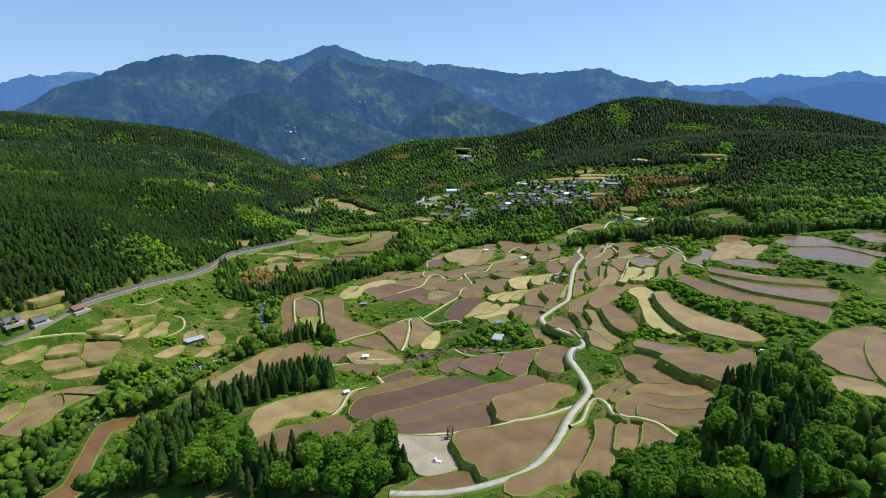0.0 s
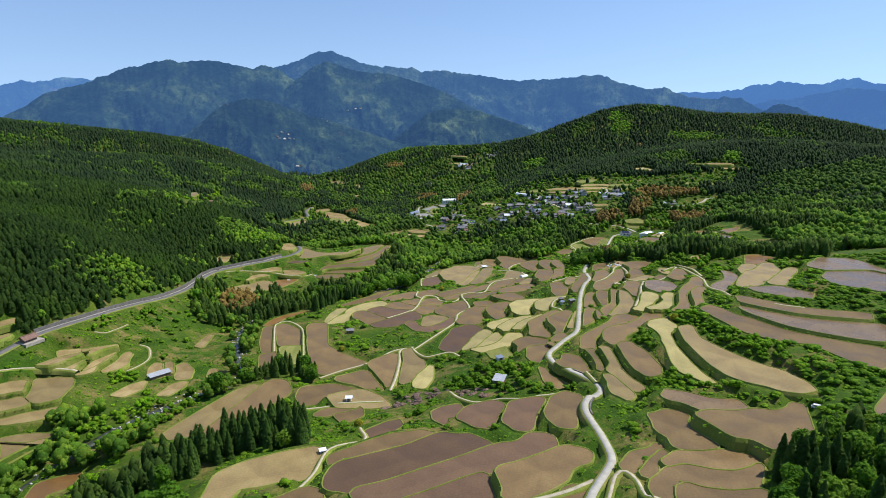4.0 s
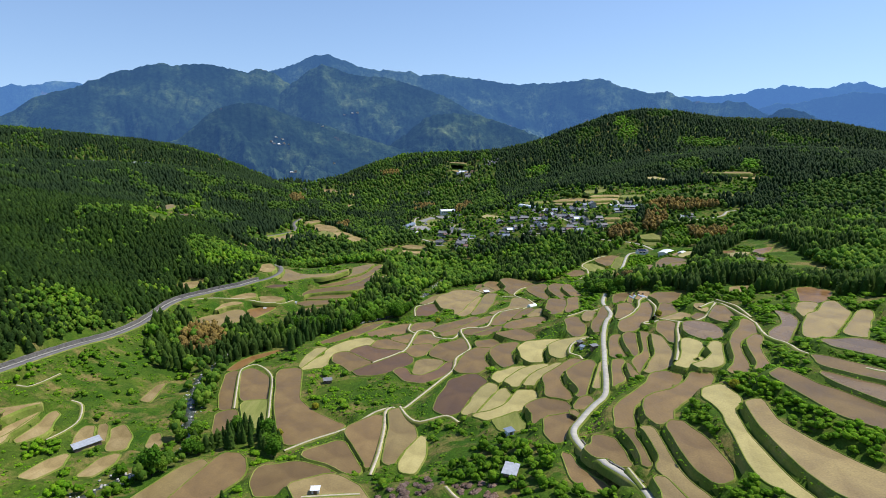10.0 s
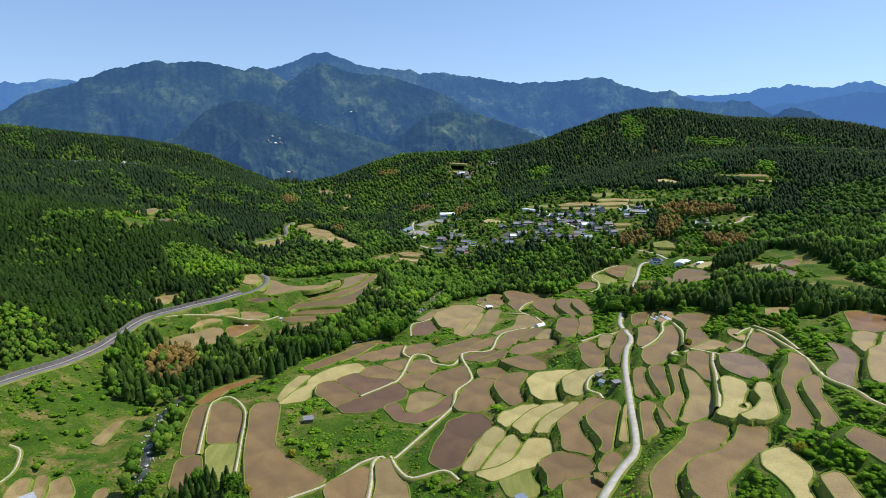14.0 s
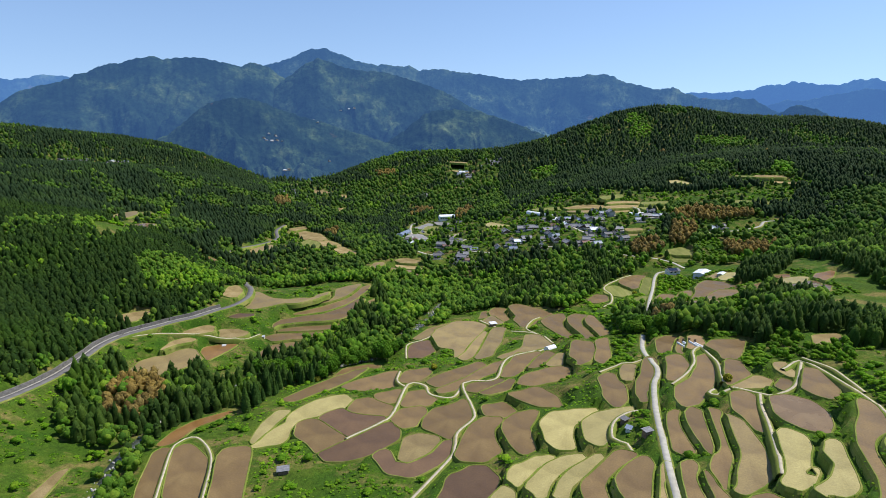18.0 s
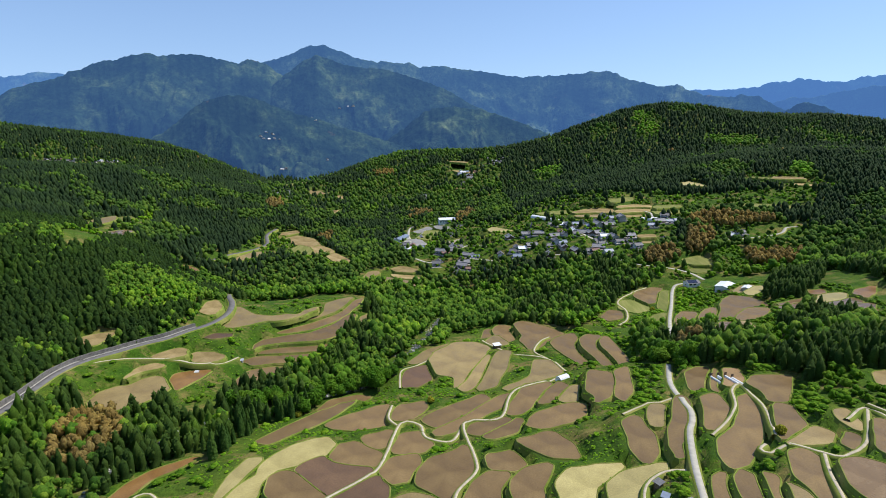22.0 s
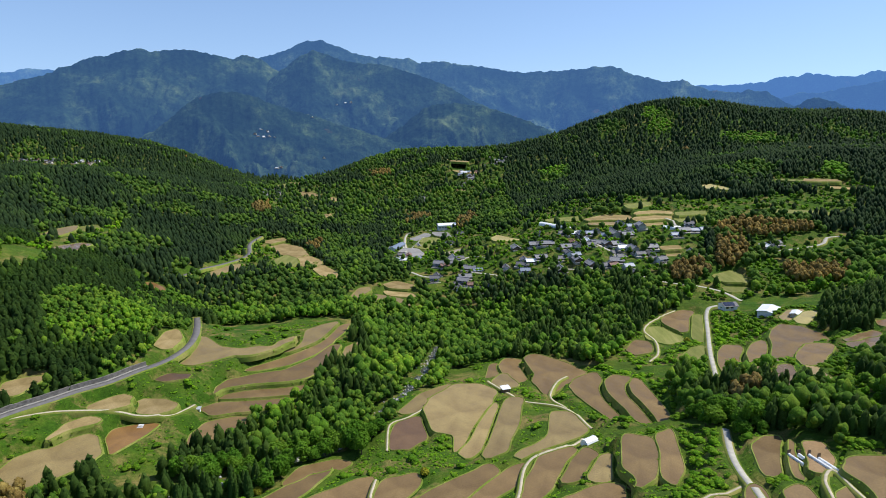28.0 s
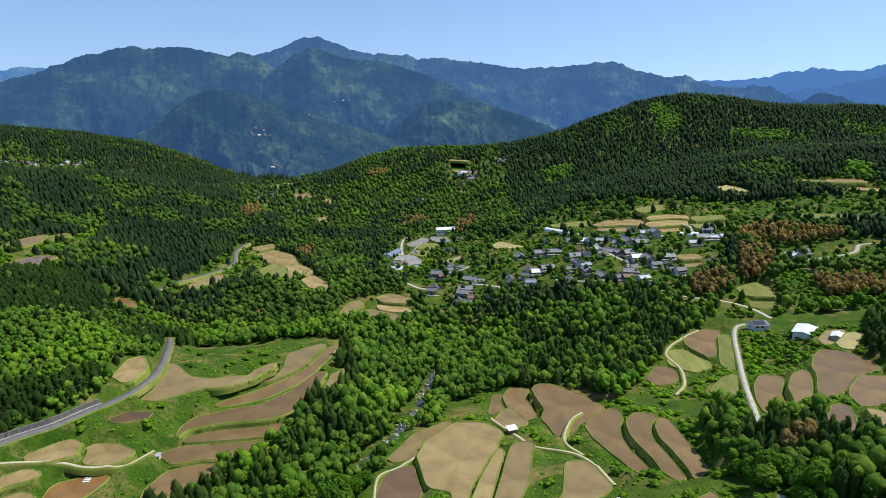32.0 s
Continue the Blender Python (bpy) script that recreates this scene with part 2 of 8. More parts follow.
# lower terraces
SWELLS += [(-230, 165, 80, 12.6), (-230, 240, 80, -10.7), (-230, 315, 80, -0.3), (-155, 165, 80, -21.4), (-155, 240, 80, 3.2), (-155, 315, 80, -4), (-80, 90, 80, 1.8), (-80, 165, 80, 16.8), (-80, 240, 80, -1.8), (-80, 315, 80, -4.5), (-5, 90, 80, 5), (-5, 165, 80, 4.3), (-5, 240, 80, -8.4), (-5, 315, 80, 6), (70, 90, 80, 7.3), (70, 165, 80, -3.2), (70, 240, 80, 10.2), (70, 315, 80, -3.8), (145, 90, 80, 12.4), (145, 165, 80, -7.6)]
SWELLS += [(145, 240, 80, 5.5), (145, 315, 80, 4.8), (220, 165, 80, -0.2), (220, 240, 80, -14.7), (220, 315, 80, 10.2)]
# upper terraces
SWELLS += [(-230, 390, 80, 24.4), (-230, 465, 80, -34.1), (-230, 540, 80, 9.9), (-230, 615, 80, 0.4), (-155, 390, 80, -28.1), (-155, 465, 80, 4.7), (-155, 540, 80, -5.3), (-155, 615, 80, -40.8), (-80, 390, 80, 19.1), (-80, 465, 80, -27.5), (-80, 540, 80, 3.1), (-80, 615, 80, 11.6), (-5, 390, 80, -9.5), (-5, 465, 80, 16.9), (-5, 540, 80, -6.9), (-5, 615, 80, -25.4), (70, 390, 80, 16), (70, 465, 80, -15.3), (70, 540, 80, 8.1), (70, 615, 80, -4.6)]
SWELLS += [(145, 390, 80, 0.1), (145, 465, 80, 22.5), (145, 540, 80, -21), (145, 615, 80, -1.2), (220, 390, 80, -1.3), (220, 465, 80, -14.3), (220, 540, 80, 18.2), (220, 615, 80, -22.7)]
# the river mouth between the far hills
SWELLS += [(-336, 1408, 130, -26), (-388, 1601, 150, -34), (-440, 1794, 190, -38)]
BASE_LEVEL = -66.5


def base_height(x, y):
    x, y = np.asarray(x, float), np.asarray(y, float)
    z = np.full(x.shape, float(BASE_LEVEL))
    for cx, cy, r, h in SWELLS:
        z += h * np.exp(-((x - cx) ** 2 + (y - cy) ** 2) / r ** 2)
    return z


def spread(core0, core1, step, end0, end1, grow):
    mid = list(np.arange(core0, core1 + step, step))
    lo, hi, d = [], [], step
    v = mid[0]
    while v > end0:
        d *= grow
        v -= d
        lo.append(v)
    v, d = mid[-1], step
    while v < end1:
        d *= grow
        v += d
        hi.append(v)
    return np.array(lo[::-1] + mid + hi)


GX = spread(-205, 225, 1.7, -2600, 2600, 1.09)
GY = spread(112, 590, 1.7, -300, 2700, 1.06)
XX, YY = np.meshgrid(GX, GY)
BASE = base_height(XX, YY) - 130 * np.clip((YY - 2000) / 350, 0, 1)
NEAR = np.full(XX.shape, 1e3)       # distance to the nearest plot or lane
LEVEL = BASE.copy()                 # its level
BED = np.full(XX.shape, 1e3)        # the bed of the plot above a place


def rounded(points, times=2):
    p = np.array(points, float)
    for _ in range(times):
        q = np.roll(p, -1, 0)
        p = np.stack([p * 0.89 + q * 0.11, p * 0.11 + q * 0.89], 1).reshape(-1, 2)
    return p


def inside(px, py, poly):
    c = np.zeros(np.shape(px), bool)
    for (x1, y1), (x2, y2) in zip(poly, np.roll(poly, -1, 0)):
        if y1 != y2:
            c ^= ((y1 > py) != (y2 > py)) & (px < (x2 - x1) * (py - y1) / (y2 - y1) + x1)
    return c


def edge_distance(px, py, line, closed):
    d = np.full(np.shape(px), 1e9)
    where = np.zeros(np.shape(px))
    ends = np.roll(line, -1, 0) if closed else line[1:]
    for i, ((x1, y1), (x2, y2)) in enumerate(zip(line, ends)):
        ex, ey = x2 - x1, y2 - y1
        u = np.clip(((px - x1) * ex + (py - y1) * ey) / max(ex * ex + ey * ey, 1e-6), 0, 1)
        s = np.hypot(px - x1 - u * ex, py - y1 - u * ey)
        where = np.where(s < d, i + u, where)
        d = np.minimum(d, s)
    return d, where


def window(lo, hi, margin):
    i0, i1 = np.searchsorted(GX, (lo[0] - margin, hi[0] + margin))
    j0, j1 = np.searchsorted(GY, (lo[1] - margin, hi[1] + margin))
    return slice(j0, j1), slice(i0, i1)


def press(win, d, level):
    closer = d < NEAR[win]
    NEAR[win] = np.where(closer, d, NEAR[win])
    LEVEL[win] = np.where(closer, level, LEVEL[win])


def offset_outline(poly, d):
    a, b = np.roll(poly, 1, 0), np.roll(poly, -1, 0)
    t = b - a
    t /= np.maximum(np.hypot(t[:, 0], t[:, 1]), 1e-6)[:, None]
    n = np.stack([t[:, 1], -t[:, 0]], 1)
    area = np.sum(poly[:, 0] * np.roll(poly[:, 1], -1) - np.roll(poly[:, 0], -1) * poly[:, 1])
    return poly + n * d * (1 if area > 0 else -1)


PLOTS, LANE_LINES, LANES, WOODS, OPEN = [], [], [], [], []


def plot(kind, level, points, margin=0.9):
    PLOTS.append((kind, level, offset_outline(rounded(points), margin)))


def smooth_line(points, step=2.0):
    p = np.array(points, float)
    p = np.vstack([2 * p[0] - p[1], p, 2 * p[-1] - p[-2]])
    out = []
    for a, b, c, e in zip(p, p[1:], p[2:], p[3:]):
        n = max(2, int(np.hypot(*(c - b)) / step))
        for t in np.arange(n) / n:
            out.append(0.5 * (2 * b + (c - a) * t + (2 * a - 5 * b + 4 * c - e) * t * t + (3 * b - a - 3 * c + e) * t ** 3))
    out.append(p[-2])
    return np.array(out)


def lane(name, kind, width, points):
    LANE_LINES.append((name, kind, width * {'p': 0.66, 'c': 0.86, 'a': 0.8}[kind], smooth_line(points)))


def evenly(poly, step):
    out = []
    for p, q in zip(poly, np.roll(poly, -1, 0)):
        n = max(1, int(round(np.hypot(*(q - p)) / step)))
        out += [p + (q - p) * k / n for k in range(n)]
    return np.array(out)


def nearest_on(px, py, line, closed):
    """The nearest point of a line: its distance and the way to it."""
    best, bx, by = np.full(len(px), 1e9), np.zeros(len(px)), np.zeros(len(px))
    ends = np.roll(line, -1, 0) if closed else line[1:]
    for (x1, y1), (x2, y2) in zip(line, ends):
        ex, ey = x2 - x1, y2 - y1
        u = np.clip(((px - x1) * ex + (py - y1) * ey) / max(ex * ex + ey * ey, 1e-6), 0, 1)
        qx, qy = x1 + u * ex - px, y1 + u * ey - py
        d = np.hypot(qx, qy)
        bx, by, best = np.where(d < best, qx, bx), np.where(d < best, qy, by), np.minimum(best, d)
    return best, bx, by


def settle_plots():
    """Let neighbouring plots meet at a levee or a bank, and stop short of the lanes."""
    polys = [evenly(poly, 1.5) for _, _, poly in PLOTS]
    for turn in range(2):
        fresh = []
        for i, p in enumerate(polys):
            level = PLOTS[i][1]
            way = offset_outline(p, 1.0) - p
            wide = p[:, 1].mean() < 205                     # the broad lower paddies, parted by thin levees
            move = np.full(len(p), 0.3 if turn == 0 and wide else 0.0)
            room = np.full(len(p), 6.0)
            lo, hi = p.min(0) - 7, p.max(0) + 7
            others = []
            for j, q in enumerate(polys):
                step = min(3.0, abs(level - PLOTS[j][1]))
                if j != i:
                    others.append((q, True, 0.5, 0.5 + 0.4 * step if wide or step < 0.5 else 1.1 + 0.55 * step))
            others += [(line, False, 1.0, width / 2 + (0.5 if surface == 'p' else 1.25)) for _, surface, width, line in LANE_LINES]
            for q, closed, share, keep in others:
                if (q.min(0) > hi).any() or (q.max(0) < lo).any():
                    continue
                d, qx, qy = nearest_on(p[:, 0], p[:, 1], q, closed)
                ahead = (qx * way[:, 0] + qy * way[:, 1]) / np.maximum(d, 1e-6)
                within = inside(p[:, 0], p[:, 1], q) if closed else np.zeros(len(p), bool)
                gap = np.where(within, -d, d) - keep
                hit = (within | (ahead > 0.45)) & (gap < room)
                room = np.where(hit, gap, room)
                move = np.where(hit, np.clip(gap * share, -3.0, (2.1 if wide else 0.8) if turn == 0 else 0.4), move)
            move = np.convolve(np.concatenate([move[-2:], move, move[:2]]), (0.12, 0.22, 0.32, 0.22, 0.12), "valid")
            fresh.append(p + way * move[:, None])
        polys = fresh
    for i, p in enumerate(polys):
        kind, level, _ = PLOTS[i]
        if p[:, 1].mean() > 1200:
            level = float(base_height(*p.mean(0))) + 0.6
        PLOTS[i] = (kind, level, p)
        win = window(p.min(0), p.max(0), 8)
        d, _ = edge_distance(XX[win], YY[win], p, True)
        within = inside(XX[win], YY[win], p)
        press(win, np.where(within, -d, d) - 0.4, level)
        BED[win] = np.minimum(BED[win], np.where(within | (d < 0.3), level, 1e3))


def lay_lane(name, kind, width, line):
    z = base_height(line[:, 0], line[:, 1])
    for i, (x, y) in enumerate(line):                   # keep level with the plot beside it
        j, k = np.clip(np.searchsorted(GY, y), 0, len(GY) - 1), np.clip(np.searchsorted(GX, x), 0, len(GX) - 1)
        if NEAR[j, k] < 2.5:
            z[i] = 0.5 * z[i] + 0.5 * LEVEL[j, k]
    k = np.ones(19) / 19
    z = np.convolve(np.pad(z, 9, "edge"), k, "valid")
    for i, (x, y) in enumerate(line):                   # never sink into a plot's rim
        j, k = np.clip(np.searchsorted(GY, y), 0, len(GY) - 1), np.clip(np.searchsorted(GX, x), 0, len(GX) - 1)
        if NEAR[j, k] < 0.7 and LEVEL[j, k] - z[i] < 0.9:
            z[i] = max(z[i], LEVEL[j, k] + 0.05)
    z = np.convolve(np.pad(z, 3, "edge"), np.ones(7) / 7, "valid")
    for i, (x, y) in enumerate(line):
        j, k = np.clip(np.searchsorted(GY, y), 1, len(GY) - 1), np.clip(np.searchsorted(GX, x), 1, len(GX) - 1)
        rim = [LEVEL[b, a] for b in (j - 1, j) for a in (k - 1, k) if NEAR[b, a] < 0.3 and LEVEL[b, a] - z[i] < 0.7]
        z[i] = max([z[i]] + rim)
    LANES.append((name, kind, width, line, z + 0.1))


def wood(kind, points):
    WOODS.append((kind, np.array(points, float)))


def open_land(points):
    OPEN.append(np.array(points, float))


# plots: kind, level, outline in metres
plot('d', -16.9, [(-34.5, 177.7), (-31.4, 180.7), (-22.0, 184.9), (-13.9, 189.0), (-3.8, 197.0), (3.4, 197.9), (7.7, 194.6), (8.2, 192.2), (-1.8, 184.6), (-11.5, 178.4), (-20.5, 172.5), (-27.2, 170.5), (-32.9, 171.4)], 0.3)
plot('d', -14.0, [(-25.4, 164.1), (-16.9, 168.7), (-8.0, 173.8), (3.1, 179.9), (13.2, 186.4), (21.3, 191.5), (25.7, 191.7), (26.8, 187.4), (24.7, 184.2), (14.2, 177.3), (3.0, 174.2), (-7.6, 167.1), (-16.2, 161.9), (-23.2, 160.0)], 0.3)
plot('d', -13.2, [(-21.2, 155.9), (-17.2, 158.3), (-7.5, 163.4), (1.4, 168.8), (6.8, 171.6), (8.8, 165.6), (9.2, 162.2), (4.2, 159.6), (-7.1, 157.0), (-15.4, 154.5), (-19.4, 153.5)], 0.3)
plot('m', -10.6, [(10.5, 169.0), (18.5, 173.3), (30.5, 180.4), (33.7, 178.7), (32.4, 175.1), (27.1, 169.4), (20.4, 164.0), (14.2, 160.1), (11.8, 160.8), (10.6, 165.8)], 0.3)
plot('d', -25.1, [(-31.5, 212.4), (-24.4, 218.9), (-20.1, 220.7), (-18.6, 216.7), (-23.5, 211.1), (-28.9, 207.9)], 0.3)
plot('m', -10.1, [(-1.1, 144.3), (0.7, 147.7), (13.3, 150.9), (31.0, 163.0), (27.7, 152.8), (20.0, 141.4), (12.1, 134.4), (6.2, 130.5), (5.8, 137.2), (2.2, 139.6)])
plot('m', -12.2, [(-16.9, 124.6), (-13.0, 127.3), (-3.5, 131.6), (2.8, 132.2), (-2.1, 128.9), (-12.8, 124.7)])
plot('m', -8.2, [(11.8, 121.9), (20.1, 131.0), (27.7, 143.8), (31.9, 150.1), (34.7, 149.1), (34.2, 144.0), (29.1, 134.8), (22.4, 127.6), (15.0, 121.6)])
plot('m', -6.7, [(29.8, 124.7), (32.3, 131.6), (36.7, 144.5), (38.6, 149.7), (41.1, 150.4), (38.2, 139.2), (34.8, 129.3), (32.5, 125.2)])
plot('m', -5.7, [(39.1, 136.3), (42.9, 147.2), (47.5, 148.8), (46.2, 143.1), (43.4, 136.4)])
plot('m', -4.6, [(45.3, 133.5), (49.9, 147.0), (53.5, 146.5), (54.7, 138.8), (49.2, 132.9)])
plot('m', -4.8, [(45.8, 153.5), (48.0, 158.3), (51.3, 162.2), (55.0, 164.9), (60.1, 163.2), (66.8, 162.1), (73.6, 165.4), (72.1, 161.5), (68.5, 156.5), (62.5, 155.2), (57.3, 155.7), (53.4, 158.0), (49.7, 157.2), (46.5, 151.3), (45.1, 149.1)], 0.3)
plot('m', -4.3, [(50.4, 155.2), (52.8, 156.5), (55.6, 154.9), (61.9, 153.7), (69.5, 154.4), (68.3, 149.0), (65.2, 146.4), (57.7, 146.6), (51.6, 147.5), (49.5, 150.6)], 0.3)
plot('m', -5.1, [(51.0, 167.1), (55.1, 169.5), (66.0, 170.9), (76.1, 171.7), (74.8, 167.3), (69.2, 164.4), (62.9, 163.0), (56.9, 165.9), (51.6, 165.3)], 0.3)
plot('m', -7.0, [(42.1, 165.4), (46.0, 171.0), (52.3, 177.0), (52.9, 176.1), (47.2, 169.6), (42.7, 164.1)], 0.3)
plot('d', -23.3, [(-9.1, 223.1), (-5.5, 226.7), (0.7, 227.7), (-2.3, 219.1), (-4.6, 214.9), (-8.2, 217.7)], 0.3)
plot('d', -19.0, [(0.3, 211.1), (3.7, 218.1), (11.8, 222.6), (14.7, 221.0), (12.9, 213.4), (10.0, 205.5), (5.4, 206.2)], 0.3)
plot('d', -15.2, [(14.7, 202.4), (17.1, 214.4), (22.2, 216.6), (28.3, 219.0), (25.3, 210.5), (21.2, 198.2), (16.8, 198.8)], 0.3)
plot('m', -11.8, [(27.7, 203.9), (31.1, 212.1), (35.5, 215.7), (40.1, 214.5), (37.1, 208.2), (34.8, 200.3), (33.6, 193.8), (30.3, 194.7), (28.4, 199.4)], 0.3)
plot('m', -5.1, [(54.4, 189.9), (57.1, 190.7), (63.8, 190.5), (62.0, 187.6), (62.9, 183.3), (65.4, 177.0), (66.5, 174.1), (62.2, 172.5), (57.3, 173.8), (57.3, 178.4), (54.5, 184.7)], 0.3)
plot('m', -1.9, [(65.3, 184.0), (71.2, 184.9), (79.2, 184.8), (88.0, 186.4), (96.4, 190.2), (95.2, 184.9), (92.5, 178.2), (91.2, 173.0), (86.5, 171.1), (78.1, 168.9), (71.9, 171.6), (69.1, 177.6)], 0.3)
plot('w', -3.0, [(62.7, 201.0), (68.3, 199.2), (73.8, 195.4), (81.2, 194.9), (80.8, 191.9), (76.3, 189.3), (70.2, 190.5), (64.3, 195.2), (61.5, 198.2)], 0.3)
plot('y', -2.8, [(77.0, 260.1), (83.2, 263.1), (84.3, 256.5), (79.7, 247.2), (78.1, 233.4), (77.7, 221.3), (78.2, 210.6), (79.2, 205.7), (76.3, 206.3), (72.3, 212.2), (72.5, 221.2), (75.2, 235.5), (75.5, 247.1), (74.8, 254.7)], 0.3)
plot('t', -0.2, [(81.7, 247.1), (87.6, 248.7), (85.9, 236.7), (89.8, 226.0), (96.0, 214.7), (101.3, 209.6), (104.3, 201.6), (104.1, 196.5), (99.1, 195.5), (92.9, 197.4), (87.4, 201.2), (82.8, 207.5), (80.3, 214.3), (79.6, 225.8), (79.0, 234.3)], 0.3)
plot('m', 3.1, [(94.4, 259.0), (100.6, 263.8), (104.0, 251.4), (111.3, 244.8), (114.3, 236.7), (122.2, 228.8), (131.1, 224.0), (139.2, 219.1), (127.5, 203.3), (121.9, 210.5), (117.3, 223.7), (108.1, 225.5), (100.3, 234.0), (97.1, 247.0)], 0.3)
plot('w', 4.2, [(109.4, 258.7), (117.3, 252.7), (124.1, 247.6), (131.2, 243.6), (142.4, 241.0), (153.4, 238.4), (142.7, 223.9), (132.9, 227.0), (124.6, 233.0), (118.3, 237.4), (112.7, 244.2)], 0.3)
plot('m', 5.1, [(112.8, 269.2), (122.7, 263.2), (129.3, 256.8), (140.2, 252.1), (153.6, 249.2), (149.2, 242.9), (136.4, 246.1), (125.1, 249.5), (118.3, 254.8), (111.3, 262.9)], 0.3)
plot('w', 7.3, [(160.2, 291.4), (168.7, 299.8), (189.2, 301.5), (195.3, 289.0), (191.0, 276.2), (178.9, 263.3), (171.0, 270.7), (158.4, 280.5)])
plot('w', 7.7, [(164.1, 307.7), (176.8, 323.9), (192.0, 321.5), (193.7, 299.8), (204.4, 287.5), (199.3, 279.9), (189.4, 292.7), (186.7, 302.1), (166.7, 301.5)])
plot('w', 9.9, [(206.5, 319.0), (228.2, 323.7), (212.1, 299.7), (205.9, 302.0)])
plot('m', 2.7, [(109.5, 178.5), (127.3, 195.5), (142.2, 201.1), (145.1, 199.6), (130.3, 188.2), (120.5, 172.6), (116.4, 161.0), (112.3, 164.6), (110.3, 172.3)])
plot('m', 3.2, [(135.5, 189.4), (143.1, 194.5), (130.4, 167.7), (118.8, 153.1), (122.5, 165.5), (128.5, 180.0)])
plot('t', 2.3, [(102.8, 160.6), (114.9, 161.0), (117.2, 155.5), (114.6, 151.5), (103.1, 154.5)])
plot('t', -23.0, [(-67.7, 169.8), (-68.8, 184.1), (-62.8, 190.3), (-52.1, 196.0), (-44.4, 198.4), (-41.7, 190.1), (-45.6, 184.8), (-54.2, 180.8), (-61.3, 178.7), (-62.8, 171.6), (-65.3, 168.2)])
plot('m', -18.0, [(-58.8, 155.1), (-53.9, 161.1), (-44.5, 164.9), (-38.5, 170.1), (-35.1, 161.6), (-39.7, 159.3), (-45.3, 154.6), (-53.1, 152.9)])
plot('m', -31.6, [(-46.3, 235.9), (-37.5, 243.0), (-35.6, 234.5), (-41.7, 230.0)])
plot('t', -33.0, [(-52.5, 252.8), (-41.7, 258.4), (-30.8, 253.3), (-25.8, 245.0), (-38.3, 241.6), (-46.0, 243.0)], 0.3)
plot('m', -44.3, [(-106.9, 336.1), (-111.2, 355.1), (-108.7, 358.6), (-103.0, 342.3), (-96.6, 322.2), (-101.6, 322.1)])
plot('m', -43.3, [(-93.6, 328.5), (-103.9, 356.4), (-101.3, 359.9), (-91.1, 350.0), (-84.1, 328.8)])
plot('g', -42.1, [(-91.3, 323.5), (-82.8, 324.8), (-77.2, 303.4), (-83.3, 303.2)])
plot('m', -42.9, [(-95.5, 299.8), (-99.8, 314.2), (-94.6, 316.9), (-91.2, 309.4), (-91.2, 297.6)])
plot('m', -40.3, [(-84.0, 352.2), (-75.2, 353.8), (-68.7, 323.1), (-60.0, 312.7), (-48.6, 304.1), (-45.4, 301.8), (-52.4, 294.8), (-63.1, 288.0), (-67.6, 298.0), (-74.7, 317.5)])
plot('m', -36.7, [(-54.5, 276.3), (-42.5, 284.6), (-32.5, 268.2), (-33.0, 265.4), (-41.4, 268.0)])
plot('m', -35.9, [(-40.5, 291.9), (-29.6, 302.4), (-27.6, 291.0), (-28.7, 274.5), (-30.3, 267.1), (-31.8, 270.7)])
plot('t', -34.6, [(-25.0, 302.6), (-22.4, 305.1), (-20.0, 297.9), (-15.6, 284.7), (-18.0, 274.6), (-21.3, 267.0), (-23.1, 268.8), (-23.3, 280.4), (-24.7, 293.2)])
plot('y', -31.9, [(-17.7, 271.9), (-11.8, 280.8), (-11.1, 268.3), (-13.8, 258.3), (-17.6, 259.2)])
plot('d', -32.8, [(-1.9, 328.3), (4.5, 332.7), (8.8, 332.9), (11.7, 327.5), (10.4, 320.6), (6.1, 311.2), (1.2, 300.9), (-3.4, 298.2), (-9.1, 302.2), (-7.6, 312.6)], 0.3)
plot('y', -29.5, [(5.9, 307.5), (9.1, 314.9), (13.2, 318.8), (16.1, 317.0), (14.8, 311.3), (10.4, 300.8), (6.4, 292.8), (2.9, 292.7), (5.4, 300.7)], 0.3)
plot('y', -28.0, [(12.1, 300.1), (16.4, 307.8), (19.9, 310.7), (20.0, 305.4), (17.4, 297.0), (12.6, 292.2), (8.1, 289.9), (10.1, 295.2)], 0.3)
plot('y', -25.9, [(21.1, 298.6), (24.4, 303.8), (28.5, 306.7), (30.8, 303.3), (30.7, 298.9), (27.6, 293.3), (22.7, 289.2), (15.3, 283.2), (10.2, 281.7), (6.1, 284.4), (12.2, 287.4), (17.8, 292.1)], 0.3)
plot('y', -28.8, [(16.2, 324.5), (19.0, 328.8), (25.7, 332.5), (30.1, 333.5), (24.1, 326.8), (19.3, 319.7), (17.2, 317.7), (15.8, 321.6)], 0.3)
plot('y', -26.5, [(20.7, 317.6), (27.0, 326.0), (33.6, 329.2), (39.1, 330.7), (34.2, 326.2), (28.0, 317.8), (24.6, 310.1), (21.3, 310.0), (20.3, 313.7)], 0.3)
plot('y', -24.7, [(26.8, 308.2), (28.5, 314.6), (33.4, 320.7), (39.0, 324.2), (44.3, 328.7), (38.0, 318.8), (32.2, 312.8), (29.5, 307.2), (27.4, 306.0)], 0.3)
plot('m', -21.7, [(34.4, 309.4), (40.6, 317.4), (48.0, 324.7), (50.4, 326.1), (53.1, 324.9), (46.8, 318.8), (42.8, 313.5), (40.7, 307.7), (42.0, 300.6), (43.6, 295.6), (43.8, 290.8), (39.6, 289.2), (34.0, 291.2), (33.5, 298.7)], 0.3)
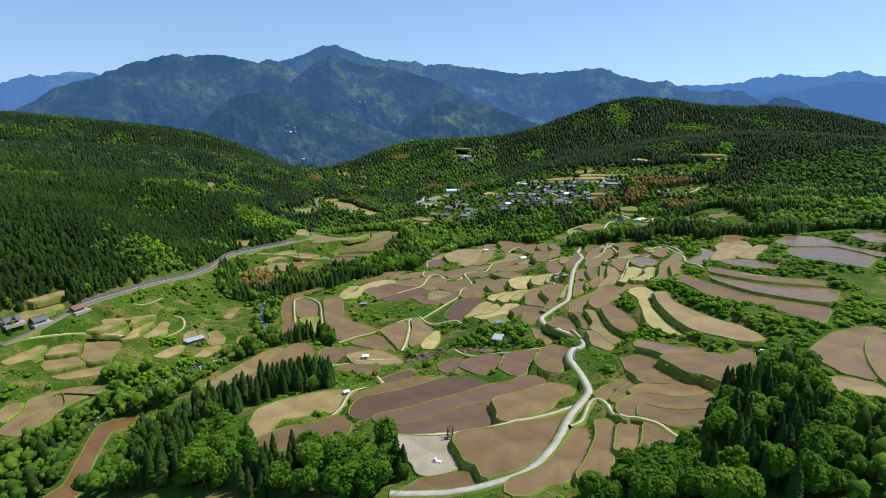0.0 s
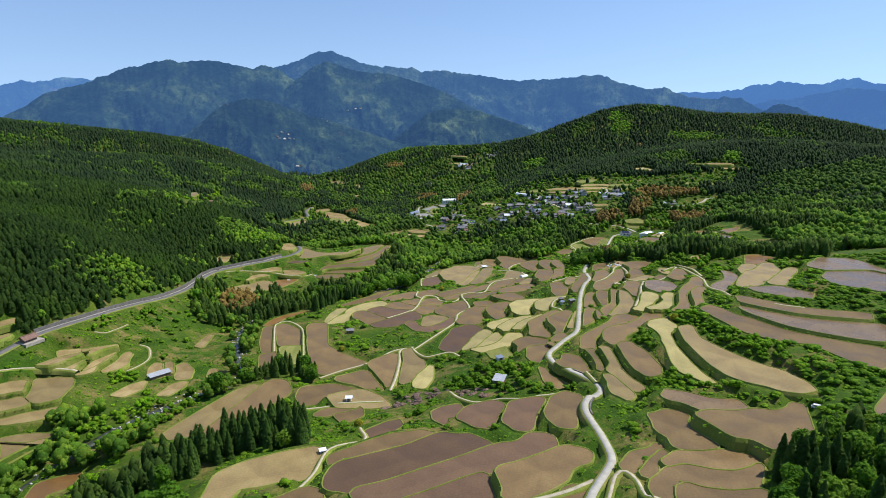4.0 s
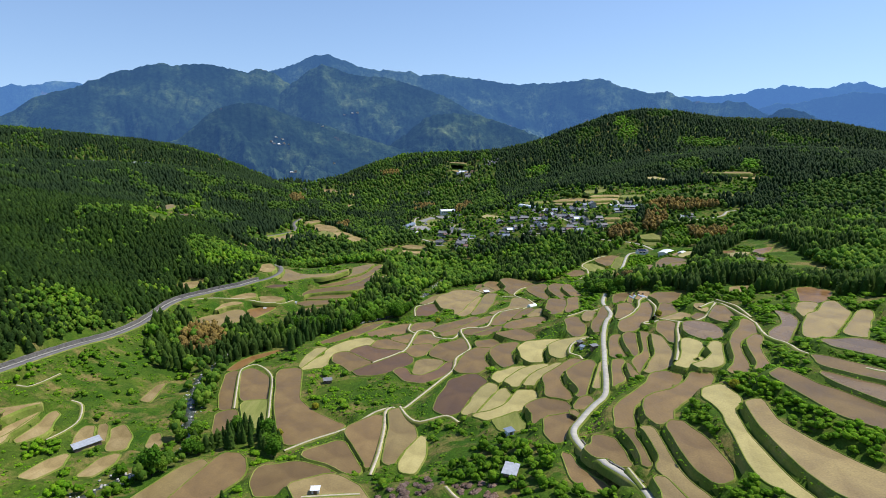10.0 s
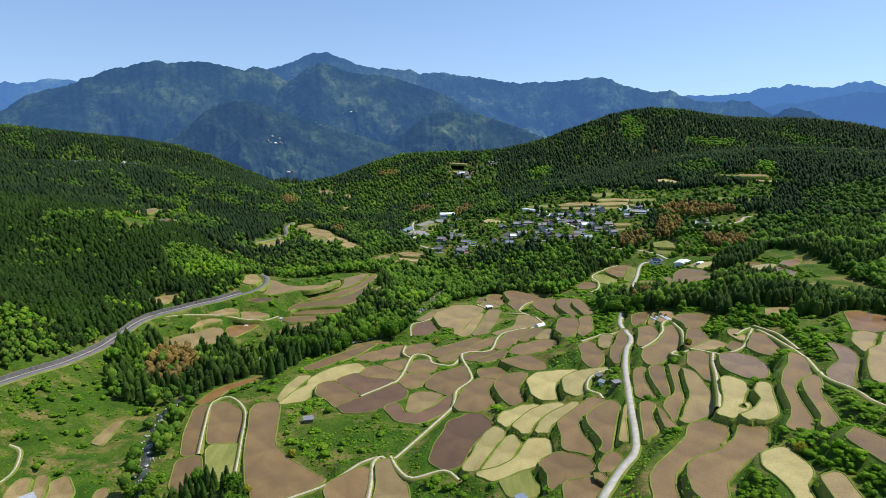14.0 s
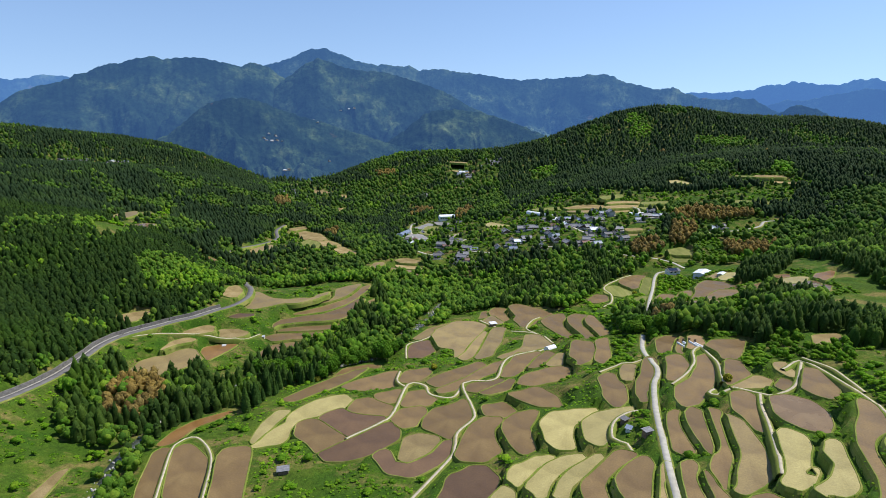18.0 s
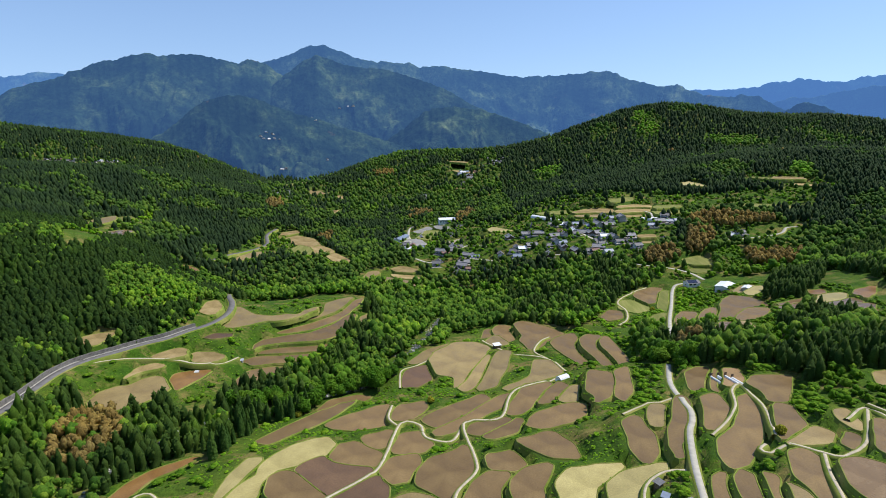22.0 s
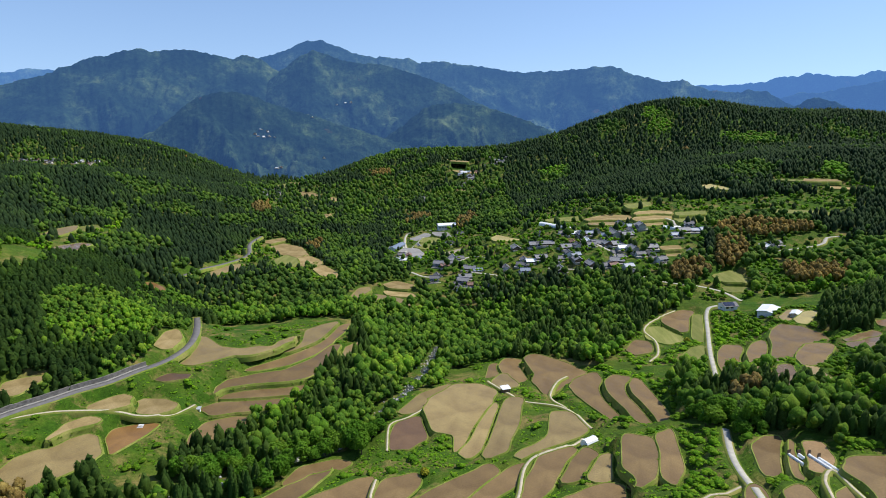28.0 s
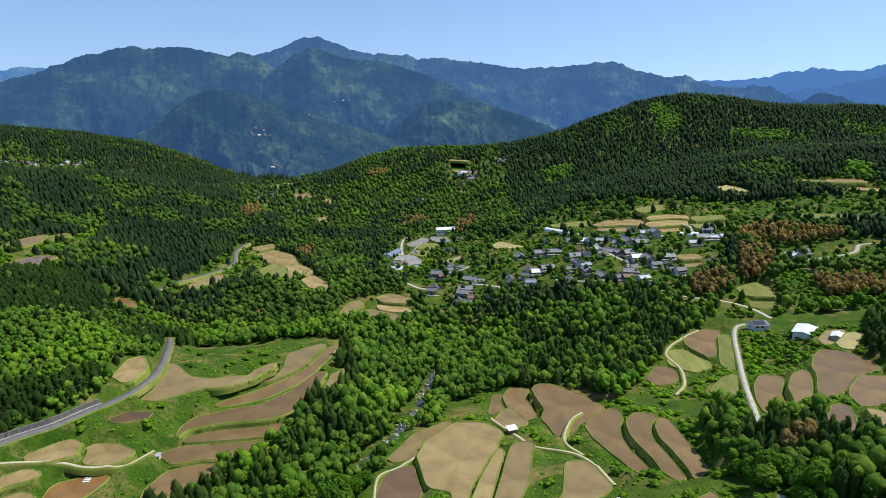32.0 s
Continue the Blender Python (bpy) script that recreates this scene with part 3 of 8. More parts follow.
plot('m', -19.1, [(42.6, 308.7), (48.7, 314.7), (54.6, 319.0), (54.5, 314.9), (50.7, 303.4), (47.2, 293.0), (44.2, 287.3), (43.0, 288.1), (43.2, 294.5), (41.3, 302.4)], 0.3)
plot('m', -22.1, [(22.8, 284.2), (29.5, 289.5), (34.9, 291.2), (39.6, 288.9), (39.4, 283.9), (36.6, 278.2), (31.1, 274.6), (26.1, 272.6), (23.0, 279.2)], 0.3)
plot('g', -25.1, [(12.6, 280.6), (21.6, 287.1), (27.1, 278.3), (20.0, 272.9), (14.5, 273.3)], 0.3)
plot('m', -18.5, [(30.7, 270.4), (38.7, 271.9), (44.5, 276.3), (36.3, 263.4), (30.4, 255.1), (28.4, 260.6)])
plot('m', -10.8, [(71.0, 288.5), (75.9, 290.0), (79.4, 288.8), (76.1, 281.4), (72.8, 276.9), (66.6, 273.9), (60.0, 270.4), (55.7, 264.4), (53.3, 256.5), (52.0, 251.7), (48.0, 251.6), (48.7, 258.2), (49.8, 262.5), (53.1, 267.6), (58.9, 273.7), (65.4, 281.1)], 0.3)
plot('m', -7.3, [(80.8, 281.7), (87.0, 282.8), (85.4, 278.7), (80.4, 270.0), (74.3, 266.4), (68.2, 260.6), (65.1, 255.8), (63.0, 249.2), (61.2, 246.1), (58.7, 247.0), (57.2, 252.3), (57.3, 257.9), (59.7, 262.4), (64.5, 265.6), (70.8, 268.4), (76.3, 274.1)], 0.3)
plot('m', -12.6, [(37.6, 243.2), (41.3, 248.4), (45.9, 246.1), (47.8, 240.3), (47.2, 234.7), (44.2, 235.5), (40.5, 237.0)])
plot('m', -10.1, [(49.5, 247.6), (51.3, 247.6), (52.8, 240.9), (52.5, 231.6), (50.5, 230.1), (49.4, 237.6)])
plot('t', -8.2, [(52.4, 246.0), (55.0, 246.1), (55.8, 237.7), (56.2, 224.5), (59.0, 211.9), (57.1, 210.7), (54.5, 219.1), (52.6, 227.2), (52.6, 237.7)])
plot('t', -8.1, [(50.8, 221.4), (51.8, 220.1), (54.4, 207.0), (52.8, 204.4), (50.7, 208.1), (49.9, 216.2)])
plot('m', -6.0, [(61.1, 247.1), (64.1, 246.1), (65.9, 237.1), (66.9, 223.7), (65.3, 219.6), (62.4, 217.8), (59.7, 222.2), (59.4, 232.2)])
plot('m', -16.4, [(31.4, 245.8), (32.0, 239.4), (35.7, 232.9), (39.8, 230.2), (43.5, 226.2), (40.8, 227.4), (34.8, 228.7), (31.8, 233.4)])
plot('w', -8.7, [(98.7, 336.7), (103.9, 338.0), (108.7, 334.9), (109.7, 328.4), (106.6, 321.2), (103.0, 316.6), (99.2, 318.7), (96.4, 323.2), (95.4, 328.0)], 0.3)
plot('m', -12.9, [(100.0, 373.1), (102.5, 375.2), (106.1, 373.3), (103.4, 363.3), (99.8, 358.9), (92.4, 353.8)], 0.3)
plot('m', -7.6, [(120.6, 356.6), (123.8, 355.5), (123.3, 347.6), (119.9, 340.2), (115.7, 334.7), (113.1, 337.8), (111.7, 341.6), (116.5, 350.4)], 0.3)
plot('w', -1.4, [(133.7, 332.5), (136.5, 329.9), (137.7, 322.3), (133.0, 315.0), (126.9, 308.1), (119.5, 297.6), (116.6, 295.6), (116.2, 298.3), (119.6, 305.7), (126.0, 312.5), (129.4, 317.2), (132.3, 324.6)], 0.3)
plot('m', -3.3, [(118.8, 326.2), (119.1, 321.3), (117.9, 315.1), (113.6, 309.7), (107.4, 303.2), (103.8, 297.2), (101.0, 289.8), (99.5, 281.4), (98.5, 278.2), (95.2, 275.0), (91.3, 273.5), (91.1, 274.9), (95.0, 279.6), (98.6, 286.3), (100.8, 293.4), (103.3, 301.1), (108.1, 309.5), (113.6, 316.4)], 0.3)
plot('m', -1.6, [(111.0, 303.8), (113.2, 303.9), (108.5, 293.9), (105.6, 284.9), (104.2, 278.4), (102.8, 273.7), (99.5, 271.3), (97.8, 272.1), (100.6, 278.3), (103.0, 286.6), (104.6, 293.8), (106.6, 299.6)], 0.3)
plot('t', 2.3, [(140.0, 319.2), (152.9, 332.0), (159.4, 334.2), (156.6, 322.4), (144.6, 304.6), (133.6, 294.1), (124.3, 291.6), (131.1, 304.3)], 0.3)
plot('t', 4.6, [(154.8, 311.9), (161.2, 316.5), (149.2, 297.4), (141.2, 287.2), (136.2, 289.3), (144.2, 301.3)], 0.3)
plot('r', -2.3, [(162.7, 369.0), (169.6, 370.7), (176.2, 363.8), (165.0, 347.2), (155.8, 344.0), (152.7, 346.9), (157.2, 356.5)], 0.3)
plot('t', 0.1, [(147.0, 337.9), (153.2, 338.1), (144.5, 322.2), (138.6, 319.8)])
plot('w', 4.6, [(124.5, 283.2), (138.6, 283.6), (146.6, 275.7), (139.7, 265.6), (131.8, 272.7), (125.3, 277.8)])
plot('s', -41.5, [(-150.3, 267.1), (-147.0, 277.3), (-142.1, 280.4), (-139.0, 273.3), (-143.8, 265.4)], 0.3)
plot('s', -42.3, [(-131.1, 268.9), (-129.1, 279.1), (-124.0, 282.3), (-122.5, 277.2), (-125.8, 269.1)], 0.3)
plot('s', -42.1, [(-145.3, 289.4), (-147.4, 301.5), (-144.5, 301.6), (-137.1, 287.3), (-140.9, 285.9)], 0.3)
plot('s', -42.6, [(-140.1, 298.0), (-142.9, 305.0), (-137.3, 298.1), (-135.2, 291.5)])
plot('s', -43.1, [(-137.5, 301.1), (-134.3, 305.3), (-126.6, 296.5), (-124.8, 288.1), (-130.1, 287.0)], 0.3)
plot('s', -43.3, [(-117.6, 290.0), (-119.4, 298.0), (-117.2, 299.5), (-112.8, 292.4), (-113.4, 286.9)], 0.3)
plot('s', -44.6, [(-140.3, 328.9), (-140.3, 343.6), (-137.3, 346.4), (-135.4, 327.2)], 0.3)
plot('s', -39.2, [(-167.4, 286.1), (-164.6, 298.3), (-164.2, 308.4), (-160.7, 305.6), (-158.1, 291.6), (-162.3, 284.3)], 0.3)
plot('s', -38.0, [(-175.1, 283.2), (-172.6, 300.2), (-169.5, 307.6), (-168.5, 295.4), (-169.0, 282.1)], 0.3)
plot('s', -35.1, [(-194.0, 299.4), (-181.5, 302.4), (-168.0, 308.3), (-176.1, 294.7), (-185.8, 288.5)], 0.3)
plot('t', -40.8, [(-111.8, 236.3), (-103.9, 256.5), (-96.9, 272.2), (-91.2, 278.0), (-88.4, 274.7), (-91.3, 263.5), (-96.8, 241.1), (-101.8, 234.4), (-107.1, 231.2)], 0.3)
plot('m', -39.1, [(-95.2, 231.4), (-92.9, 246.3), (-87.4, 267.0), (-82.6, 279.6), (-78.0, 279.3), (-74.5, 275.7), (-73.0, 266.6), (-76.3, 256.0), (-80.6, 246.7), (-81.9, 234.8), (-84.3, 226.6)], 0.3)
plot('m', -37.3, [(-65.4, 258.0), (-65.7, 268.3), (-54.1, 270.4), (-43.6, 268.9), (-39.6, 263.7), (-47.7, 260.1), (-57.8, 254.9), (-62.9, 253.2)])
plot('m', -32.9, [(-53.9, 236.5), (-49.9, 240.7), (-38.1, 242.5), (-36.7, 237.5)])
plot('r', -46.0, [(-114.3, 364.3), (-112.6, 373.8), (-107.6, 382.2), (-95.3, 391.3), (-99.5, 384.6), (-105.8, 378.1), (-111.1, 366.2)])
plot('y', -42.1, [(-77.9, 362.8), (-77.6, 374.3), (-74.4, 385.0), (-69.9, 385.1), (-73.4, 374.5), (-75.7, 359.3)], 0.3)
plot('y', -41.5, [(-66.6, 373.7), (-67.2, 379.8), (-61.4, 392.0), (-54.3, 397.0), (-48.7, 398.7), (-45.5, 394.0), (-47.7, 387.0), (-55.5, 381.5), (-63.4, 377.9), (-64.4, 366.0), (-66.3, 358.6), (-75.7, 356.6), (-72.6, 365.7)], 0.3)
plot('m', -46.9, [(-78.9, 402.9), (-68.8, 416.1), (-58.4, 427.7), (-54.8, 436.9), (-44.4, 440.4), (-46.2, 434.1), (-54.7, 422.1), (-62.8, 412.0), (-72.5, 401.6)], 0.3)
plot('m', -49.7, [(-61.0, 433.2), (-57.4, 442.6), (-45.5, 447.6), (-39.7, 446.4), (-46.8, 438.0), (-56.4, 430.4)])
plot('m', -45.6, [(-53.1, 414.1), (-44.3, 422.7), (-34.9, 430.6), (-29.7, 432.0), (-31.1, 420.3), (-27.9, 414.9), (-39.9, 410.3), (-50.1, 411.5)], 0.3)
plot('m', -39.6, [(-63.5, 370.6), (-57.8, 373.5), (-53.4, 372.9), (-41.5, 361.0), (-44.0, 358.1), (-50.0, 350.1), (-54.5, 356.0), (-60.3, 363.0)], 0.3)
plot('d', -39.6, [(-54.7, 374.1), (-50.6, 380.0), (-46.8, 382.7), (-41.7, 379.4), (-30.4, 376.5), (-27.9, 373.7), (-39.4, 360.7), (-45.4, 365.3)], 0.3)
plot('m', -40.7, [(-44.7, 383.5), (-42.9, 392.6), (-38.5, 394.1), (-27.2, 386.2), (-28.6, 379.7), (-37.4, 379.4), (-43.9, 381.3)], 0.3)
plot('d', -38.3, [(-49.1, 348.2), (-41.3, 355.1), (-34.5, 361.7), (-25.4, 370.4), (-22.8, 365.8), (-23.0, 358.5), (-30.7, 349.7), (-39.1, 343.7), (-45.6, 343.5)], 0.3)
plot('m', -41.9, [(-35.8, 399.9), (-26.8, 404.1), (-24.2, 402.7), (-25.2, 395.4), (-30.2, 392.9)])
plot('m', -38.9, [(-25.8, 374.6), (-22.2, 381.0), (-14.6, 383.4), (-13.7, 379.1), (-16.9, 368.9), (-20.8, 366.9), (-24.1, 368.7)], 0.3)
plot('m', -40.5, [(-22.8, 388.2), (-21.5, 399.1), (-14.5, 401.8), (-9.4, 393.2), (-12.7, 389.4)])
plot('m', -43.9, [(-26.3, 417.1), (-23.9, 427.4), (-14.9, 431.9), (-13.4, 427.8), (-20.5, 417.3)])
plot('m', -37.2, [(-12.9, 372.1), (-8.9, 378.4), (-0.2, 385.2), (2.0, 387.5), (5.2, 378.8), (3.9, 368.6), (-0.2, 361.0), (-2.2, 357.4), (-8.3, 362.6), (-12.1, 365.1)], 0.3)
plot('m', -34.1, [(-0.2, 342.7), (2.7, 352.6), (5.8, 361.6), (11.0, 367.5), (16.2, 367.6), (12.5, 358.1), (13.0, 349.5), (13.6, 344.7), (8.8, 339.3), (1.6, 339.7)], 0.3)
plot('d', -36.3, [(-27.9, 343.5), (-25.5, 346.7), (-22.7, 339.1), (-16.3, 337.8), (-7.6, 345.7), (-3.1, 354.1), (-3.0, 349.0), (-7.5, 341.1), (-15.9, 333.0), (-23.1, 334.7)])
plot('t', -36.8, [(-18.6, 343.7), (-17.8, 356.2), (-14.0, 358.1), (-8.0, 356.5), (-11.5, 348.0), (-16.7, 343.1)])
plot('m', -41.3, [(-13.1, 412.2), (-2.9, 423.7), (10.4, 433.2), (12.9, 430.2), (2.2, 413.7), (-7.5, 407.0)])
plot('m', -40.0, [(-8.5, 399.5), (-2.7, 408.9), (10.0, 423.3), (23.6, 432.8), (20.4, 424.8), (9.8, 415.9), (4.7, 410.2), (-0.2, 403.3)])
plot('m', -38.3, [(3.0, 398.1), (6.9, 403.3), (16.8, 408.8), (20.3, 407.3), (9.1, 396.8)])
plot('m', -37.0, [(10.1, 393.5), (13.8, 398.0), (23.8, 406.6), (21.9, 397.3), (13.5, 392.7)])
plot('m', -34.8, [(10.4, 377.9), (18.2, 381.2), (21.5, 372.3), (16.3, 369.3), (11.3, 370.3)], 0.3)
plot('t', -45.4, [(-13.2, 490.1), (-3.7, 501.2), (7.9, 502.5), (15.9, 495.5), (10.4, 474.4), (4.0, 452.0), (-1.7, 446.4), (-1.7, 458.9), (-9.1, 462.3), (-14.0, 473.5)], 0.3)
plot('t', -43.4, [(-0.3, 444.0), (5.6, 465.5), (12.0, 477.5), (15.2, 481.8), (13.0, 465.8), (8.1, 447.7), (2.5, 440.9)], 0.3)
plot('t', -41.7, [(16.2, 469.5), (21.4, 481.9), (26.1, 482.0), (23.1, 462.1), (16.3, 444.1), (9.2, 438.7), (12.6, 454.4)], 0.3)
plot('t', -40.5, [(19.9, 437.0), (33.6, 450.9), (37.0, 468.8), (44.2, 467.5), (48.5, 456.4), (39.1, 450.4), (24.4, 441.7)])
plot('m', -38.2, [(19.5, 412.5), (22.9, 424.1), (29.3, 436.7), (40.5, 440.4), (34.8, 427.5), (24.5, 413.8)])
plot('m', -36.7, [(32.4, 418.3), (36.5, 430.5), (44.0, 437.1), (46.2, 434.0), (37.9, 421.4)])
plot('t', -34.9, [(41.0, 417.7), (46.8, 430.0), (50.9, 431.4), (47.3, 417.9)])
plot('m', -34.0, [(26.4, 400.8), (34.1, 408.3), (49.2, 414.9), (57.9, 415.2), (50.8, 407.4), (41.2, 398.5), (30.0, 395.4), (24.6, 396.6)], 0.3)
plot('m', -29.9, [(52.6, 428.9), (56.9, 436.1), (63.4, 433.6), (63.3, 424.9), (57.7, 412.5), (53.4, 406.9), (48.3, 406.8)], 0.3)
plot('m', -49.6, [(18.3, 531.6), (25.3, 540.4), (32.3, 537.4), (35.4, 512.2), (28.6, 512.0)])
plot('m', -46.1, [(28.4, 533.9), (39.5, 537.6), (52.5, 527.3), (59.8, 517.3), (53.5, 509.3), (46.1, 504.3), (38.3, 493.3), (34.2, 511.5)])
plot('m', -50.5, [(15.9, 533.5), (19.6, 535.8), (17.8, 521.3), (13.5, 518.2)])
plot('t', -47.3, [(16.5, 507.7), (22.1, 517.5), (26.3, 505.2), (19.5, 502.2)])
plot('m', -42.0, [(49.7, 494.5), (53.3, 501.3), (63.0, 508.5), (62.5, 501.4), (59.2, 492.5), (59.4, 480.3), (63.5, 469.4), (62.7, 463.3), (59.1, 467.6), (53.7, 478.3), (49.5, 488.1)], 0.3)
plot('m', -39.4, [(64.6, 494.5), (70.0, 500.5), (75.2, 499.3), (71.0, 492.5), (70.5, 480.1), (73.1, 469.1), (74.0, 460.6), (71.0, 457.3), (68.4, 463.8), (65.7, 474.3), (63.4, 486.0)], 0.3)
plot('m', -37.8, [(71.6, 487.5), (76.8, 494.1), (78.3, 492.0), (79.9, 477.7), (80.9, 466.7), (80.9, 461.6), (75.3, 456.6), (73.8, 463.1), (72.5, 473.7), (70.8, 481.4)], 0.3)
plot('d', -47.2, [(-26.3, 455.1), (-24.5, 469.7), (-15.7, 476.2), (-13.4, 459.0), (-18.8, 451.9), (-24.6, 451.7)], 0.3)
plot('t', -49.2, [(-25.4, 482.5), (-16.8, 499.9), (-3.7, 509.5), (-6.9, 500.2), (-19.2, 484.3)])
plot('m', -32.3, [(20.5, 383.5), (33.2, 388.5), (38.8, 381.8), (39.5, 373.2), (31.4, 375.1), (23.6, 381.3)])
plot('m', -31.4, [(16.5, 359.2), (22.0, 365.1), (29.4, 368.1), (26.6, 361.4), (24.0, 355.8), (25.1, 349.0), (25.2, 342.5), (21.2, 339.3), (18.3, 347.1), (15.7, 353.8)], 0.3)
plot('y', -27.3, [(28.8, 351.1), (34.5, 359.4), (43.2, 362.4), (50.4, 362.6), (43.2, 355.3), (39.2, 351.4), (36.9, 343.8), (36.9, 336.7), (32.6, 336.5), (29.9, 341.2)], 0.3)
plot('y', -24.1, [(42.9, 347.4), (48.4, 352.8), (55.9, 355.8), (64.8, 358.8), (57.6, 353.1), (52.8, 346.7), (48.8, 337.7), (44.8, 333.8), (42.1, 336.5)], 0.3)
plot('m', -24.1, [(55.2, 381.8), (61.2, 386.1), (63.0, 376.8), (60.7, 364.5), (56.5, 358.6), (54.8, 367.3)], 0.3)
plot('m', -21.2, [(74.5, 390.5), (80.6, 396.6), (79.7, 383.5), (73.5, 370.2), (67.9, 358.1), (64.1, 356.8), (68.9, 373.2)], 0.3)
plot('t', -23.5, [(64.5, 379.4), (69.4, 393.2), (72.8, 393.3), (67.7, 379.5)])
plot('m', -18.1, [(83.4, 388.4), (89.5, 391.6), (89.3, 384.3), (88.9, 377.3), (83.7, 372.5), (77.9, 367.9)], 0.3)
plot('m', -16.4, [(78.2, 358.9), (86.5, 366.5), (91.2, 375.1), (95.8, 385.8), (100.4, 389.6), (101.2, 384.5), (96.0, 371.9), (89.1, 360.4), (83.9, 353.2), (79.2, 347.5), (75.0, 344.7), (75.6, 351.8)], 0.3)
plot('m', -21.5, [(89.4, 415.3), (94.6, 421.5), (99.0, 421.6), (94.4, 411.2), (89.2, 403.0), (86.0, 401.4)], 0.3)
plot('m', -19.8, [(94.7, 408.2), (99.7, 416.8), (100.3, 415.1), (96.3, 402.5), (92.7, 397.0)], 0.3)
plot('c', -18.0, [(100.6, 412.3), (106.6, 412.5), (102.0, 399.3), (95.1, 399.1)])
plot('m', -14.7, [(104.6, 399.8), (120.4, 401.1), (113.8, 389.1), (108.8, 381.6), (102.5, 381.4), (103.4, 388.8), (101.9, 394.1)], 0.3)
plot('t', -12.3, [(92.5, 350.6), (100.3, 357.4), (106.0, 360.0), (108.1, 357.0), (105.2, 352.8), (99.3, 352.0)], 0.3)
plot('m', -10.2, [(106.2, 347.7), (111.0, 353.7), (112.3, 352.6), (110.6, 347.8), (107.1, 344.9)], 0.3)
plot('m', -12.0, [(91.4, 345.9), (95.2, 347.2), (96.5, 343.3), (92.9, 332.8), (90.8, 325.5), (88.5, 322.2), (88.6, 330.2), (87.4, 335.2)], 0.3)
plot('m', -15.8, [(73.0, 339.6), (76.7, 343.4), (79.1, 340.8), (76.9, 330.8), (75.0, 319.5), (72.2, 315.2), (71.9, 320.7), (72.4, 329.8)], 0.3)
plot('m', -14.2, [(80.4, 339.9), (82.5, 338.4), (81.1, 329.9), (77.9, 318.5), (76.6, 312.2), (73.1, 306.2), (68.6, 296.9), (67.1, 296.9), (69.0, 306.1), (73.5, 314.2), (76.8, 325.1)], 0.3)
plot('m', -17.5, [(69.8, 341.7), (72.8, 344.4), (68.7, 334.2), (68.0, 324.9), (68.7, 320.5), (66.0, 318.3), (64.1, 320.4), (64.6, 327.0)], 0.3)
plot('t', -12.3, [(82.5, 333.2), (84.9, 328.3), (84.3, 319.2), (84.4, 310.7), (83.3, 304.8), (80.7, 299.8), (75.8, 297.2), (70.1, 293.5), (68.8, 294.5), (72.5, 302.6), (76.5, 308.5), (78.4, 314.7), (80.1, 323.5)], 0.3)
plot('y', -8.7, [(89.1, 315.3), (92.8, 317.2), (95.2, 314.2), (94.2, 307.9), (87.9, 299.9), (87.7, 295.5), (91.0, 298.8), (90.6, 297.0), (86.1, 291.9), (80.9, 289.7), (78.8, 290.7), (82.7, 297.9), (86.3, 307.6)], 0.3)
plot('t', -9.6, [(114.1, 366.2), (117.7, 366.3), (115.9, 357.2), (113.8, 354.1), (113.1, 359.7)], 0.3)
plot('y', -5.8, [(97.2, 306.1), (100.0, 307.4), (97.0, 300.1), (94.5, 292.7), (92.2, 287.4), (86.1, 282.3), (83.7, 282.2), (83.3, 285.5), (89.4, 290.7), (93.4, 296.2), (94.7, 302.0)], 0.3)
plot('t', -8.4, [(142.0, 390.4), (153.0, 392.5), (147.6, 384.0), (137.5, 381.1)])
plot('t', -45.5, [(-160.3, 429.4), (-160.2, 439.2), (-154.3, 446.1), (-149.3, 451.8), (-143.6, 455.2), (-137.9, 453.3), (-130.8, 443.7), (-131.6, 437.1), (-137.0, 429.3), (-144.5, 422.7), (-154.5, 423.0)], 0.3)
plot('r', -47.9, [(-136.0, 455.3), (-136.9, 462.9), (-130.5, 466.2), (-121.8, 467.8), (-123.0, 460.7), (-126.1, 453.6), (-129.5, 445.7)], 0.3)
plot('s', -45.3, [(-140.0, 480.3), (-135.7, 484.1), (-127.0, 484.3), (-120.9, 480.9), (-119.4, 474.5), (-123.5, 471.9), (-132.5, 473.1)], 0.3)
plot('t', -43.4, [(-139.5, 550.4), (-135.1, 548.9), (-123.3, 536.7), (-111.9, 534.1), (-98.9, 539.7), (-89.8, 550.2), (-84.5, 553.6), (-83.9, 545.5), (-91.9, 536.1), (-101.3, 528.6), (-112.3, 526.8), (-119.6, 519.7), (-127.1, 514.2), (-134.5, 515.3), (-131.4, 524.2)], 0.3)
plot('t', -47.5, [(-87.4, 570.8), (-79.6, 580.1), (-72.1, 585.1), (-72.7, 571.2), (-78.2, 552.5), (-89.8, 538.3), (-99.4, 530.9), (-109.8, 527.1), (-108.6, 532.0), (-94.5, 544.2), (-84.8, 553.9)], 0.3)
plot('m', -48.6, [(-70.9, 578.6), (-64.7, 585.3), (-65.9, 569.8), (-69.8, 557.0), (-75.6, 541.3), (-86.6, 526.8), (-99.2, 521.1), (-104.4, 519.6), (-96.3, 529.9), (-82.5, 544.8), (-74.5, 556.9)], 0.3)
plot('m', -48.3, [(-111.5, 501.6), (-109.1, 509.4), (-97.1, 514.7), (-84.6, 519.6), (-73.8, 533.4), (-68.4, 549.9), (-64.2, 552.4), (-65.0, 533.7), (-69.9, 516.8), (-78.8, 508.5), (-94.2, 505.6), (-105.8, 500.6), (-110.2, 494.9)], 0.3)
plot('m', -50.4, [(-108.0, 499.1), (-98.9, 503.3), (-83.5, 505.5), (-72.2, 508.7), (-74.3, 501.1), (-86.3, 496.9), (-101.2, 494.8), (-107.9, 495.2)], 0.3)
